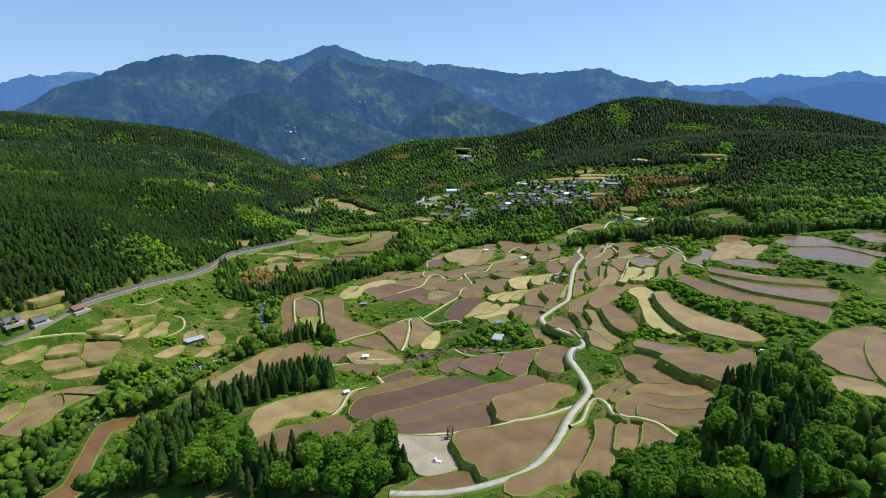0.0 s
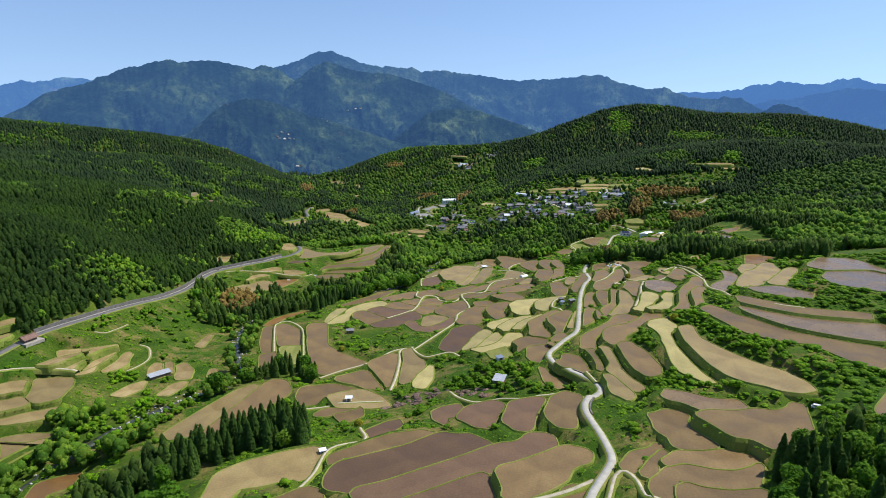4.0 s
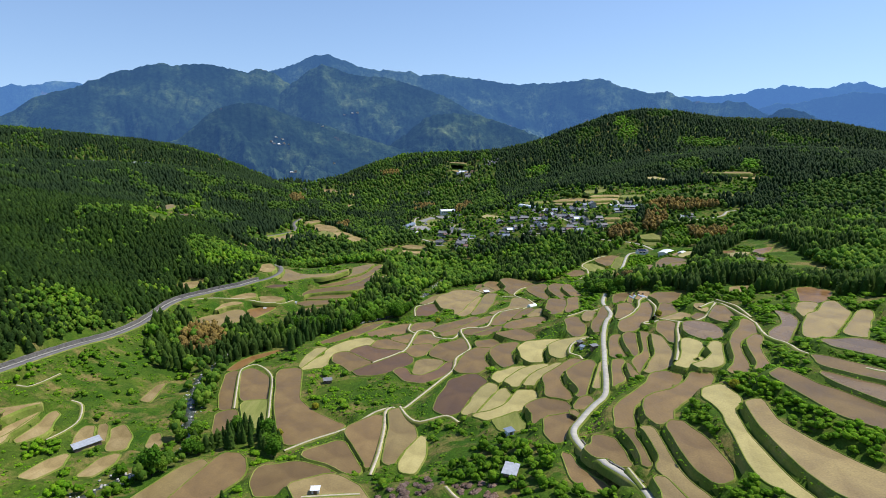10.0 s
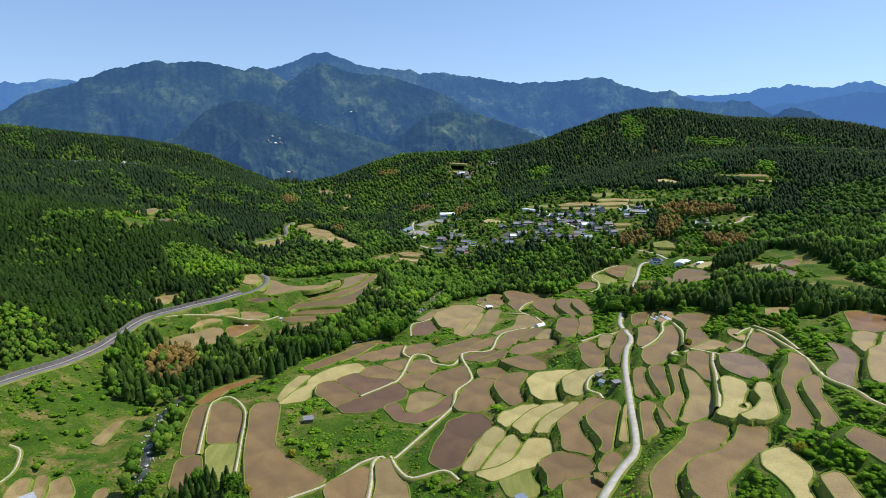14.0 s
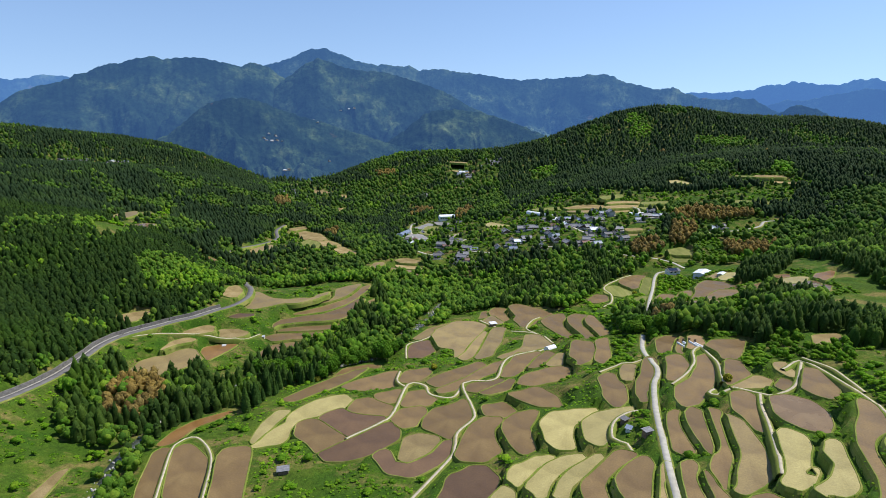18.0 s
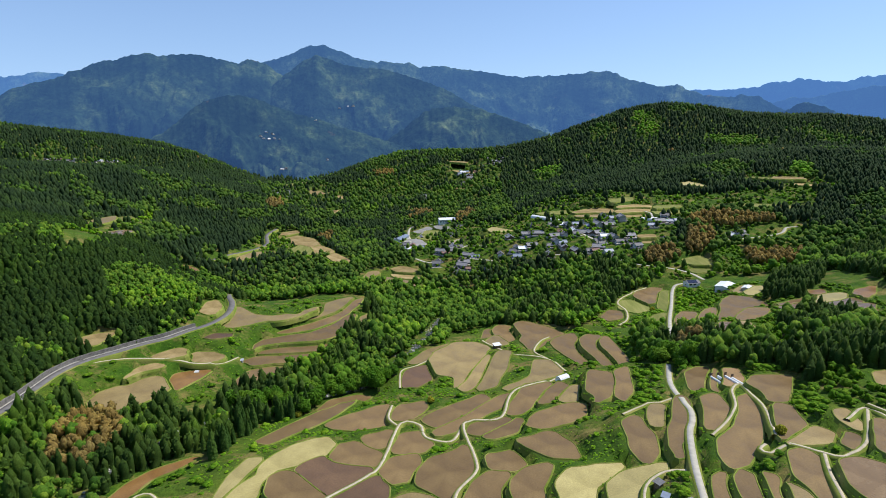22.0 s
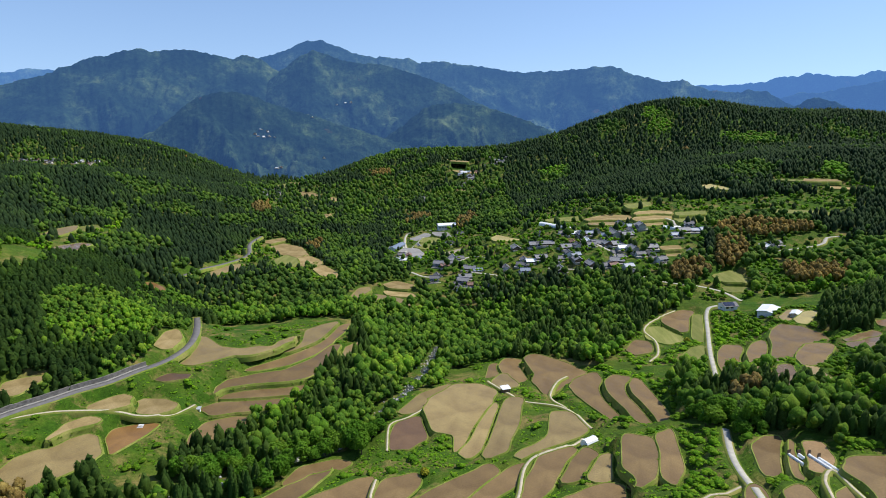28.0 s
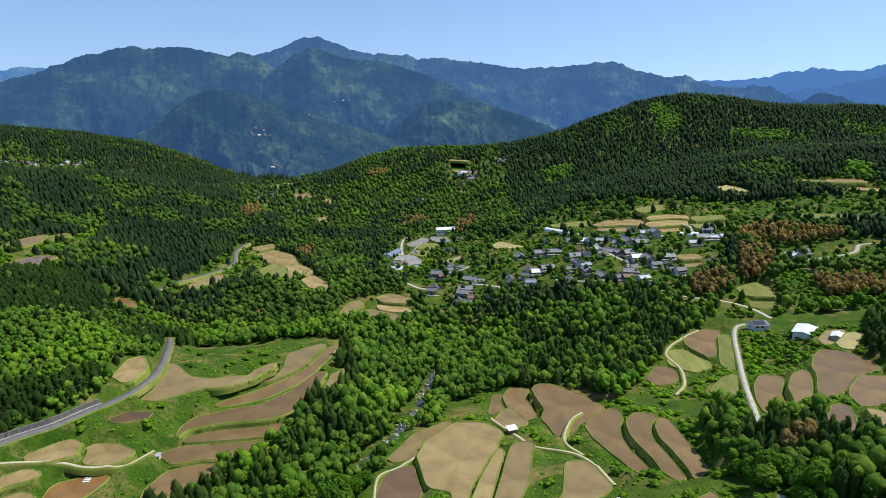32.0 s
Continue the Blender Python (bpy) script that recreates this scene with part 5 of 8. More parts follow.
lane('village_road', 'c', 2.8, [(6.9, 693.4), (22.4, 685.5), (33.5, 677.2)])
lane('village_road', 'c', 2.8, [(214.4, 671.6), (239.0, 673.9), (258.7, 677.0), (268.3, 687.3), (277.6, 687.6), (284.7, 685.5)])
lane('village_road', 'c', 2.5, [(166.3, 734.7), (169.0, 724.8), (167.8, 710.1), (167.4, 700.2)])
lane('valley_lane', 'p', 1.8, [(-216.1, 255.9), (-203.3, 268.2), (-192.0, 276.6), (-179.6, 279.6), (-171.2, 278.8)])
lane('farm_path', 'p', 0.80, [(45.0, 229.6), (45.9, 224.4), (46.5, 220.5)])
settle_plots()
for plan in LANE_LINES:
    lay_lane(*plan)
for name, kind, width, line, z in LANES:
    win = window(line.min(0), line.max(0), 8)
    d, at = edge_distance(XX[win], YY[win], line, False)
    BED[win] = np.minimum(BED[win], np.where(d < width / 2 + 0.5, np.interp(at, np.arange(len(z)), z), 1e3))
    press(win, d - width / 2 - 0.3, np.interp(at, np.arange(len(z)), z) - 0.1)

# woods: C cedar, B broadleaf, O browned bamboo, S shrubs
wood('C', [(-104, 203), (-91, 215), (-83, 218), (-75, 222), (-73, 236), (-65, 242), (-57, 232), (-48, 208), (-47, 197), (-65, 206), (-74, 197), (-82, 187), (-95, 183), (-106, 190)])
wood('B', [(-119, 159), (-112, 185), (-94, 180), (-67, 168), (-41, 149), (-20, 148), (-8, 134), (-16, 129), (-21, 123)])
wood('C', [(-117, 184), (-118, 199), (-102, 198), (-82, 165), (-77, 145), (-95, 151)])
wood('C', [(-61, 147), (-48, 151), (-41, 141), (-50, 132), (-61, 135)])
wood('M', [(61, 142), (73, 163), (84, 172), (106, 171), (96, 147), (105, 138), (86, 104), (67, 108), (62, 121)])
wood('B', [(28, 117), (37, 133), (45, 133), (56, 130), (61, 119), (63, 109)])
wood('B', [(-121, 263), (-106, 282), (-122, 333), (-98, 294), (-84, 259)])
wood('L', [(-7, 246), (4, 268), (22, 261), (34, 237), (41, 222), (28, 223), (6, 238)])
wood('L', [(-195, 248), (-165, 258), (-142, 234), (-144, 213), (-164, 202), (-171, 194), (-165, 185), (-154, 206)])
wood('B', [(-165, 240), (-159, 248), (-142, 249), (-128, 258), (-115, 248), (-114, 231), (-118, 218), (-146, 214)])
wood('L', [(-113, 248), (-111, 259), (-104, 270), (-103, 284), (-110, 294), (-114, 282), (-117, 268), (-119, 256)])
wood('M', [(-172, 402), (-168, 429), (-143, 446), (-119, 427), (-114, 394), (-118, 360), (-139, 362), (-152, 364), (-162, 371)])
wood('O', [(-154, 398), (-144, 382), (-132, 381), (-127, 391), (-131, 411), (-141, 419), (-152, 415)])
wood('C', [(-131, 396), (-125, 420), (-99, 429), (-80, 420), (-89, 387), (-108, 383), (-114, 372), (-127, 369)])
wood('M', [(-102, 436), (-88, 468), (-68, 528), (-57, 553), (-36, 495), (-49, 453), (-66, 426), (-80, 420)])
wood('B', [(-64, 469), (-56, 542), (-5, 641), (20, 584), (-11, 511), (-33, 459), (-35, 452), (-63, 434)])
wood('B', [(-62, 609), (33, 639), (42, 534), (17, 544), (-15, 527), (-30, 470), (-50, 474), (-57, 432), (-65, 433), (-58, 471), (-56, 536)])
wood('M', [(-107, 437), (-107, 459), (-88, 475), (-81, 501), (-60, 529), (-62, 609), (-45, 539), (-57, 466), (-67, 433)])
wood('B', [(16, 595), (83, 591), (107, 583), (92, 552), (67, 518), (42, 534), (20, 543)])
wood('M', [(26, 541), (37, 594), (83, 591), (102, 616), (133, 603), (133, 583), (102, 567), (68, 525)])
wood('B', [(85, 480), (106, 510), (101, 469), (94, 440), (108, 431), (132, 424), (121, 407), (98, 413), (87, 429), (82, 438)])
wood('C', [(92, 439), (107, 463), (112, 439), (143, 440), (125, 413), (104, 424)])
wood('C', [(177, 540), (207, 581), (244, 586), (192, 511), (173, 515)])
wood('L', [(135, 464), (172, 483), (129, 420), (121, 424)])
wood('L', [(131, 540), (148, 575), (166, 538), (149, 526), (139, 534)])
wood('C', [(121, 418), (169, 438), (221, 384), (183, 330), (163, 364), (129, 381), (116, 394)])
wood('L', [(107, 359), (130, 400), (154, 386), (126, 342), (111, 330)])
wood('M', [(84, 477), (100, 503), (112, 500), (127, 478), (133, 441), (119, 410), (98, 426)])
wood('M', [(-95, 284), (-92, 300), (-79, 300), (-63, 289), (-64, 274), (-76, 287)])
wood('S', [(77, 252), (99, 266), (107, 218), (102, 209), (89, 227)])
wood('S', [(61, 240), (76, 253), (73, 214), (87, 203), (93, 196), (92, 194), (66, 206), (64, 219)])
wood('S', [(49, 241), (57, 203), (62, 203), (59, 234)])
wood('O', [(198, 709), (219, 719), (237, 714), (268, 704), (262, 693), (241, 691), (222, 691), (189, 694)])
wood('O', [(187, 684), (205, 687), (206, 674), (195, 651), (175, 651)])
wood('O', [(153, 648), (168, 650), (165, 635), (147, 624), (137, 626), (140, 639)])
wood('C', [(185, 700), (194, 704), (178, 665), (171, 664)])
wood('R', [(101, 469), (117, 490), (111, 460), (99, 443)])
wood('L', [(197, 653), (217, 660), (262, 650), (230, 601), (184, 607)])
wood('O', [(217, 646), (256, 640), (241, 616), (213, 626)])
wood('D', [(-30, 245), (-19, 250), (-7, 251), (-1, 241), (-1, 235), (-13, 240), (-20, 235), (-27, 236)])
wood('D', [(-1, 241), (4, 244), (12, 238), (13, 229), (5, 229), (0, 234)])
wood('B', [(-148, 162), (-169, 191), (-161, 197), (-155, 204), (-156, 213), (-138, 223), (-126, 210), (-145, 210), (-139, 194), (-132, 173), (-134, 160)])
wood('L', [(-149, 230), (-142, 250), (-132, 263), (-110, 255), (-118, 231), (-129, 219)])
wood('B', [(301, 1251), (329, 1259), (338, 1216), (309, 1162), (283, 1170)])
wood('B', [(379, 1149), (412, 1153), (484, 1140), (462, 1099), (400, 1108)])
wood('B', [(110, 1082), (151, 1102), (150, 1054), (118, 1007), (103, 1023)])
wood('B', [(118, 782), (151, 784), (147, 752), (118, 762)])
wood('B', [(342, 835), (369, 839), (358, 809), (334, 811)])
wood('B', [(219, 1249), (262, 1248), (262, 1212), (215, 1187)])
wood('B', [(-344, 729), (-346, 759), (-325, 729), (-323, 705)])
wood('B', [(-318, 771), (-317, 805), (-291, 765), (-295, 741)])
wood('B', [(-259, 843), (-226, 905), (-208, 887), (-233, 832)])
wood('B', [(-326, 844), (-327, 873), (-312, 853), (-314, 826)])
wood('B', [(-211, 533), (-205, 571), (-192, 588), (-165, 560), (-155, 524), (-168, 506), (-184, 495)])
wood('B', [(-176, 639), (-144, 665), (-93, 645), (-71, 611), (-111, 608), (-153, 604)])
wood('B', [(-114, 321), (-125, 342), (-125, 363), (-121, 373), (-109, 353), (-104, 328), (-103, 321)])
wood('M', [(150, 467), (167, 478), (194, 469), (151, 407), (139, 416), (135, 438)])
wood('O', [(-244, 930), (-239, 988), (-222, 944), (-231, 912)])
wood('R', [(-78, 974), (-44, 994), (-29, 955), (-60, 935)])
wood('R', [(-154, 829), (-144, 857), (-134, 824), (-144, 810)])
wood('O', [(-154, 1262), (-115, 1250), (-112, 1223), (-146, 1237)])
wood('R', [(-8, 906), (11, 951), (19, 900), (1, 860)])
wood('F', [(367, 1144), (396, 1164), (459, 1159), (462, 1135), (427, 1124)])
wood('F', [(284, 1192), (302, 1226), (322, 1211), (319, 1182), (302, 1170)])
wood('F', [(110, 1104), (137, 1114), (155, 1111), (139, 1064), (115, 1075)])
wood('F', [(345, 839), (362, 862), (370, 840), (357, 819)])
wood('F', [(285, 1234), (306, 1279), (325, 1257), (312, 1227)])
open_land([(-310, 1440), (-340, 1760), (-470, 1780), (-440, 1450), (-380, 1420)])
open_land([(285, 812), (306, 838), (360, 822), (360, 768), (316, 782)])
open_land([(-690, 1120), (-670, 1180), (-570, 1232), (-560, 1190), (-620, 1150)])
open_land([(-330, 1190), (-300, 1230), (-260, 1160), (-262, 1110), (-290, 1130)])
open_land([(-68, 909), (-21, 949), (42, 790), (80, 862), (199, 784), (189, 704), (162, 664), (123, 630), (68, 659), (22, 676), (-5, 655), (-27, 668), (-74, 781)])
open_land([(78, 846), (110, 880), (218, 775), (350, 788), (308, 722), (206, 735)])
open_land([(185, 684), (230, 699), (290, 694), (266, 657), (214, 667)])
open_land([(-287, 656), (-273, 605), (-262, 578), (-239, 546), (-236, 566), (-259, 636)])
open_land([(-193, 672), (-203, 781), (-190, 838), (-100, 685), (-106, 674), (-163, 734), (-176, 681)])
open_land([(-78, 635), (-67, 677), (-32, 684), (-34, 651)])
open_land([(118, 615), (162, 630), (214, 577), (172, 517), (125, 498), (133, 561), (121, 578)])
open_land([(-282, 636), (-296, 771), (-264, 684), (-242, 569)])
open_land([(-394, 1459), (-465, 2160), (-277, 1277), (-335, 1300)])
open_land([(-32, 1239), (70, 1187), (65, 1114), (-11, 1104)])
open_land([(-290, 1045), (-244, 1224), (-188, 1137), (-182, 1022), (-230, 926)])
open_land([(-368, 1221), (-344, 1285), (-290, 1411), (-248, 1265), (-176, 1153), (-166, 1100), (-226, 995), (-252, 993)])
open_land([(-387, 1383), (-457, 2063), (-252, 1281), (-329, 1299)])
open_land([(-185, 1004), (-167, 1035), (-150, 970), (-167, 958)])
open_land([(-672, 1155), (-643, 1185), (-584, 1214), (-573, 1195), (-627, 1159), (-657, 1133)])

fall = np.clip(1 - NEAR / 6.0, 0, 1)
fall = fall * fall * (3 - 2 * fall)
HEIGHT = BASE + (LEVEL - BASE) * fall - 0.35 * (NEAR <= 0.2)
around = np.pad(BED, 1, "edge")
for dj in range(3):
    for di in range(3):
        HEIGHT = np.minimum(HEIGHT, around[dj:dj + XX.shape[0], di:di + XX.shape[1]] - 0.3)
rough = np.clip(NEAR / 4, 0, 1)
HEIGHT += rough * 0.5 * (np.sin(XX * 0.31 + np.sin(YY * 0.23) * 2) * np.sin(YY * 0.27 + XX * 0.11))


def sample(grid, x, y):
    x, y = np.asarray(x, float), np.asarray(y, float)
    i = np.clip(np.searchsorted(GX, x) - 1, 0, len(GX) - 2)
    j = np.clip(np.searchsorted(GY, y) - 1, 0, len(GY) - 2)
    u = np.clip((x - GX[i]) / (GX[i + 1] - GX[i]), 0, 1)
    v = np.clip((y - GY[j]) / (GY[j + 1] - GY[j]), 0, 1)
    return (grid[j, i] * (1 - u) + grid[j, i + 1] * u) * (1 - v) + (grid[j + 1, i] * (1 - u) + grid[j + 1, i + 1] * u) * v


def at_ground(x, y):
    return float(sample(HEIGHT, x, y))


def grid_faces(rows, cols):
    a = (np.arange(rows - 1)[:, None] * cols + np.arange(cols - 1)[None, :]).ravel()
    return np.stack([a, a + 1, a + cols + 1, a + cols], 1)


def fast_mesh(name, verts, faces, mat, smooth=False):
    me = bpy.data.meshes.new(name)
    verts, faces = np.asarray(verts, np.float32), np.asarray(faces, np.int32)
    n, k = faces.shape
    me.vertices.add(len(verts))
    me.vertices.foreach_set("co", verts.ravel())
    me.loops.add(n * k)
    me.loops.foreach_set("vertex_index", faces.ravel())
    me.polygons.add(n)
    me.polygons.foreach_set("loop_start", np.arange(0, n * k, k, dtype=np.int32))
    me.polygons.foreach_set("use_smooth", np.full(n, smooth, bool))
    me.update(calc_edges=True)
    me.materials.append(mat)
    return me


ground = new("ground", fast_mesh("ground", np.stack([XX, YY, HEIGHT], -1).reshape(-1, 3), grid_faces(len(GY), len(GX)), GRASS, True))
tagged(ground, "grassy hillside ground stepped into terraces", "ground", kind="structure")

# ---- far ranges ----
def make_range_material(haze):
    m, nt, b = material("distant_forested_slopes", 1.0, 0.0)
    big = noise_node(nt, 0.007, 7, 0.68)
    fine = noise_node(nt, 0.075, 6, 0.8)
    rust = noise_node(nt, 0.011, 5, 0.6)
    c = ramp(nt, big, (0.4, (0.009, 0.021, 0.014)), (0.52, (0.019, 0.038, 0.021)), (0.6, (0.046, 0.074, 0.033)), (0.7, (0.11, 0.145, 0.06)))
    c = mix(nt, ramp(nt, rust, (0.67, (0.0, 0.0, 0.0)), (0.72, (0.6, 0.6, 0.6))), c, (0.13, 0.085, 0.04))
    c = mix(nt, 0.8, c, ramp(nt, fine, (0.38, (0.3, 0.32, 0.38)), (0.62, (1.5, 1.45, 1.35))), "MULTIPLY")
    nt.links.new(c, b.inputs["Base Color"])
    # the slopes glow blue in place of haze, stronger for farther ranges
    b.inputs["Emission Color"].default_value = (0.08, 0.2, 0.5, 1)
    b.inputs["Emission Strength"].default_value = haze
    bump(nt, b, fine, 0.9, 8.0)
    return m


# distance of the crest and of the foot, strength of the haze glow, crest as (bearing, rise) in degrees from the middle
# of the flight
OUTLOOK = (-0.7, 152.0, 80.4)
RIDGES = [
    (3120, 2990, 0.95, [(-38.95, 1.28), (-36.84, 1.97), (-36.16, 1.83), (-35.08, 1.98), (-33.95, 2.30), (-32.85, 2.16), (-31.72, 2.06), (-30.60, 1.57), (-28.72, 0.34)]),
    (3120, 2990, 1.00, [(17.06, 0.02), (20.19, 1.21), (22.41, 1.15), (24.94, 1.40), (25.94, 1.75), (27.15, 1.78), (27.71, 2.08), (28.20, 1.94), (28.51, 1.98), (29.11, 1.79), (31.01, 1.72), (31.88, 2.04), (33.29, 2.14), (33.95, 1.84), (36.41, 1.47)]),
    (2990, 2890, 0.85, [(23.51, -1.13), (25.51, 0.04), (26.71, 0.31), (27.69, 0.63), (28.69, 0.49), (30.00, 0.83), (31.27, 1.08), (32.68, 1.40), (34.03, 1.30), (36.48, 0.95)]),
    (2920, 2560, 0.56, [(-20.73, 1.11), (-18.74, 2.80), (-17.27, 3.44), (-15.81, 3.81), (-14.82, 4.16), (-13.57, 4.80), (-12.58, 4.92), (-11.93, 4.93), (-11.35, 4.65), (-10.26, 4.38), (-9.36, 3.91), (-8.61, 3.77), (-7.59, 3.59), (-6.82, 3.69), (-5.80, 3.50), (-4.52, 3.51), (-3.49, 3.12), (-2.71, 3.28), (-1.16, 3.23), (-0.12, 3.04), (1.43, 2.94), (2.98, 2.64), (4.53, 2.39), (6.07, 2.34), (6.83, 2.48), (7.59, 2.38), (9.60, 2.52), (11.08, 2.66), (11.91, 2.80), (12.45, 2.74), (12.93, 2.83), (13.77, 2.59), (14.52, 2.15), (15.73, 1.90), (16.94, 1.56), (17.65, 1.46), (18.78, 1.68), (19.50, 1.26), (21.13, 0.73), (22.90, 0.59), (23.74, 0.77), (25.24, 0.63), (26.13, 0.04), (28.07, -0.93), (29.79, -2.15)]),
    (2560, 2080, 0.40, [(-40.32, -1.53), (-37.11, 0.00), (-35.94, 0.88), (-34.42, 1.45), (-32.90, 1.74), (-32.27, 1.96), (-31.88, 2.32), (-31.09, 2.47), (-30.46, 2.88), (-29.62, 3.21), (-28.73, 3.24), (-27.76, 3.58), (-26.60, 3.84), (-26.21, 3.98), (-25.92, 3.90), (-25.52, 3.65), (-24.99, 3.76), (-23.23, 3.95), (-22.43, 3.92), (-21.54, 3.72), (-20.55, 3.56), (-19.27, 3.26), (-18.45, 3.66), (-17.65, 3.48), (-17.04, 3.35), (-15.88, 2.51), (-14.47, 1.51), (-12.53, 0.18), (-10.56, -1.59)]),
    (2480, 2160, 0.39, [(-17.49, 0.6), (-15.5, 2.4), (-14.0, 3.5), (-12.7, 4.1), (-11.5, 3.75), (-9.90, 3.2), (-8.37, 3.09), (-6.84, 3.05), (-6.07, 2.76), (-5.04, 2.52), (-3.75, 2.13), (-2.19, 1.63), (-0.63, 0.93), (0.95, -0.03), (2.53, -0.64), (4.64, -1.35), (7.27, -2.35), (9.90, -3.66)]),
    (2080, 1730, 0.31, [(-27.85, -3.45), (-25.57, -2.46), (-24.13, -1.33), (-23.15, -0.43), (-22.19, 0.14), (-20.78, 0.53), (-19.36, 0.64), (-17.95, 0.36), (-16.53, -0.28), (-14.59, -0.87), (-12.60, -1.43), (-10.58, -2.15), (-8.52, -2.72), (-6.44, -3.40), (-3.79, -4.19)]),
    (2200, 1800, 0.31, [(-9.09, -4.27), (-6.43, -3.14), (-4.57, -1.84), (-3.51, -0.97), (-2.46, -0.45), (-0.62, -0.29), (2.00, -0.49), (3.58, -0.99), (6.21, -1.85), (8.06, -2.65), (10.43, -3.96)]),
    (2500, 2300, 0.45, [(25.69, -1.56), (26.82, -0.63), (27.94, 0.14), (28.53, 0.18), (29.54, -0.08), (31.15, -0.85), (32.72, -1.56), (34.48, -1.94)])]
VALE = -190.0


def far_range(name, dist, near, crest, seed, mat, label):
    bearing, climb = np.array(crest).T
    turn = np.linspace(bearing[0] - 1.5, bearing[-1] + 1.5, int(9 * (bearing[-1] - bearing[0] + 3)))
    top = np.interp(turn, bearing, OUTLOOK[2] + dist * np.tan(np.radians(climb)))
    reach = np.concatenate([np.linspace(near, dist, 90), np.linspace(dist, dist + 60, 5)[1:]])
    top = top + dist * 0.0016 * layered(turn * 1.7, turn * 0, seed + 2, 5, 0.62)
    T, R = np.meshgrid(turn, reach)
    X, Y = OUTLOOK[0] + R * np.sin(np.radians(T)), OUTLOOK[1] + R * np.cos(np.radians(T))
    back = np.abs(dist - R)
    along = T * dist * 0.01745
    bend = layered(X / 420, Y / 420, seed, 3)
    slant = along + 0.55 * back * np.sign(layered(along / 500, back * 0, seed + 4, 1)) * np.minimum(1, np.abs(layered(along / 500, back * 0, seed + 4, 1)) * 4)
    spur = crests((slant + 110 * bend) / 300, back / 260 + 0.4 * bend, seed, 5, 0.5)
    fine = layered(X / 95, Y / 95, seed + 9, 4, 0.6)
    ease = np.clip(back / (0.6 * (dist - near)), 0, 1)
    deep = np.where(R <= dist, ease * (1 - spur) * 0.36 * (dist - near), 0.0)
    Z = top[None, :] - back * (top[None, :] - VALE) / (dist - near) * 0.78 - deep + (0.12 + 0.88 * ease) * 16 * fine
    edge = np.clip(np.minimum(T - turn[0], turn[-1] - T) / 1.5, 0, 1)
    Z = np.maximum(VALE, Z * edge + VALE * (1 - edge))
    ob = new(name, fast_mesh(name, np.stack([X, Y, Z], -1).reshape(-1, 3), grid_faces(len(reach), len(turn)), mat, True))
    return tagged(ob, label, "mountain", kind="backdrop")


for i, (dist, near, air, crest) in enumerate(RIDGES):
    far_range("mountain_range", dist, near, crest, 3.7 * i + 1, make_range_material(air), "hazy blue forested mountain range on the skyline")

# ---- plots ----
from mathutils.geometry import tessellate_polygon


def part(name, data, parent, label=""):
    ob = new(name, data)
    ob.parent = parent
    if label:
        ob["label"] = label
    return ob


KIND_LABEL = {
    "m": "muddy brown flooded rice paddy with a grassy levee", "d": "dark wet mud rice paddy with a grassy levee",
    "t": "drying tan mud rice paddy with a grassy levee", "r": "reddish brown mud paddy beside the woods",
    "y": "pale yellow rice paddy with a thin algae film", "s": "dry straw coloured fallow field in the meadow",
    "w": "flooded rice paddy with glossy still water", "g": "small field with sprouting green crop rows",
    "c": "tilled vegetable bed with white row covers", "k": "trodden pale gravel lot beside the paddies", "v": "worn grey paved yard in the village"}
for kind, level, poly in PLOTS:
    c = poly.mean(0)
    rel = poly - c
    n = len(rel)
    tris = tessellate_polygon([[Vector((*p, 0)) for p in rel]])
    verts = [(x, y, 0) for x, y in rel] + [(x, y, -0.5) for x, y in rel]
    faces = [tuple(t) for t in tris] + [(i, n + i, n + (i + 1) % n) for i in range(n)] + [(i, n + (i + 1) % n, (i + 1) % n) for i in range(n)]
    field = new("yard" if kind in "kv" else "field" if kind in "sgc" else "rice_paddy", fast_mesh("paddy_bed", verts, faces, SOIL[kind]))
    me = field.data
    for p in me.polygons[:len(tris)]:
        if p.normal.z < 0:
            p.flip()
    me.update()
    field.location = (*c, level)
    tagged(field, KIND_LABEL[kind], "yard" if kind in "kv" else "field" if kind in "sgc" else "rice paddy", "" if kind in "kv" else "terraced fields")
    rim = [offset_outline(rel, o) for o in (-0.1, 0.06, 0.3, 0.85, 1.3)]
    lv = [(x, y, z) for ring, z in zip(rim, (-0.1, 0.14, 0.14, -0.8, -3.2)) for x, y in ring]
    lf = [(r * n + i, r * n + (i + 1) % n, (r + 1) * n + (i + 1) % n, (r + 1) * n + i) for r in range(4) for i in range(n)]
    part("levee", fast_mesh("levee", lv, lf, LEVEE), field)

VERGE = []          # weeds on the levees: x, y, z
for kind, level, poly in PLOTS:
    ends = np.roll(poly, -1, 0)
    run = np.hypot(*(ends - poly).T)
    count = int(run.sum() * 0.5)
    u = np.random.default_rng(int(abs(poly[0, 0]) * 10)).uniform(0, 1, (count, 2))
    at = np.searchsorted(np.cumsum(run), u[:, 0] * run.sum() * 0.9999)
    along = ends[at] - poly[at]
    along /= np.maximum(run[at], 1e-6)[:, None]
    out = np.stack([along[:, 1], -along[:, 0]], 1) * (1 if np.sum(poly[:, 0] * ends[:, 1] - ends[:, 0] * poly[:, 1]) > 0 else -1)
    f = u[:, 0] * run.sum() - (np.cumsum(run) - run)[at]
    off = 0.3 + 0.95 * u[:, 1] ** 0.8
    p = poly[at] + along * f[:, None] + out * off[:, None]
    VERGE.append(np.column_stack([p, level + np.interp(off, (0.06, 0.3, 0.85, 1.3), (0.14, 0.14, -0.6, -1.2)), off]))
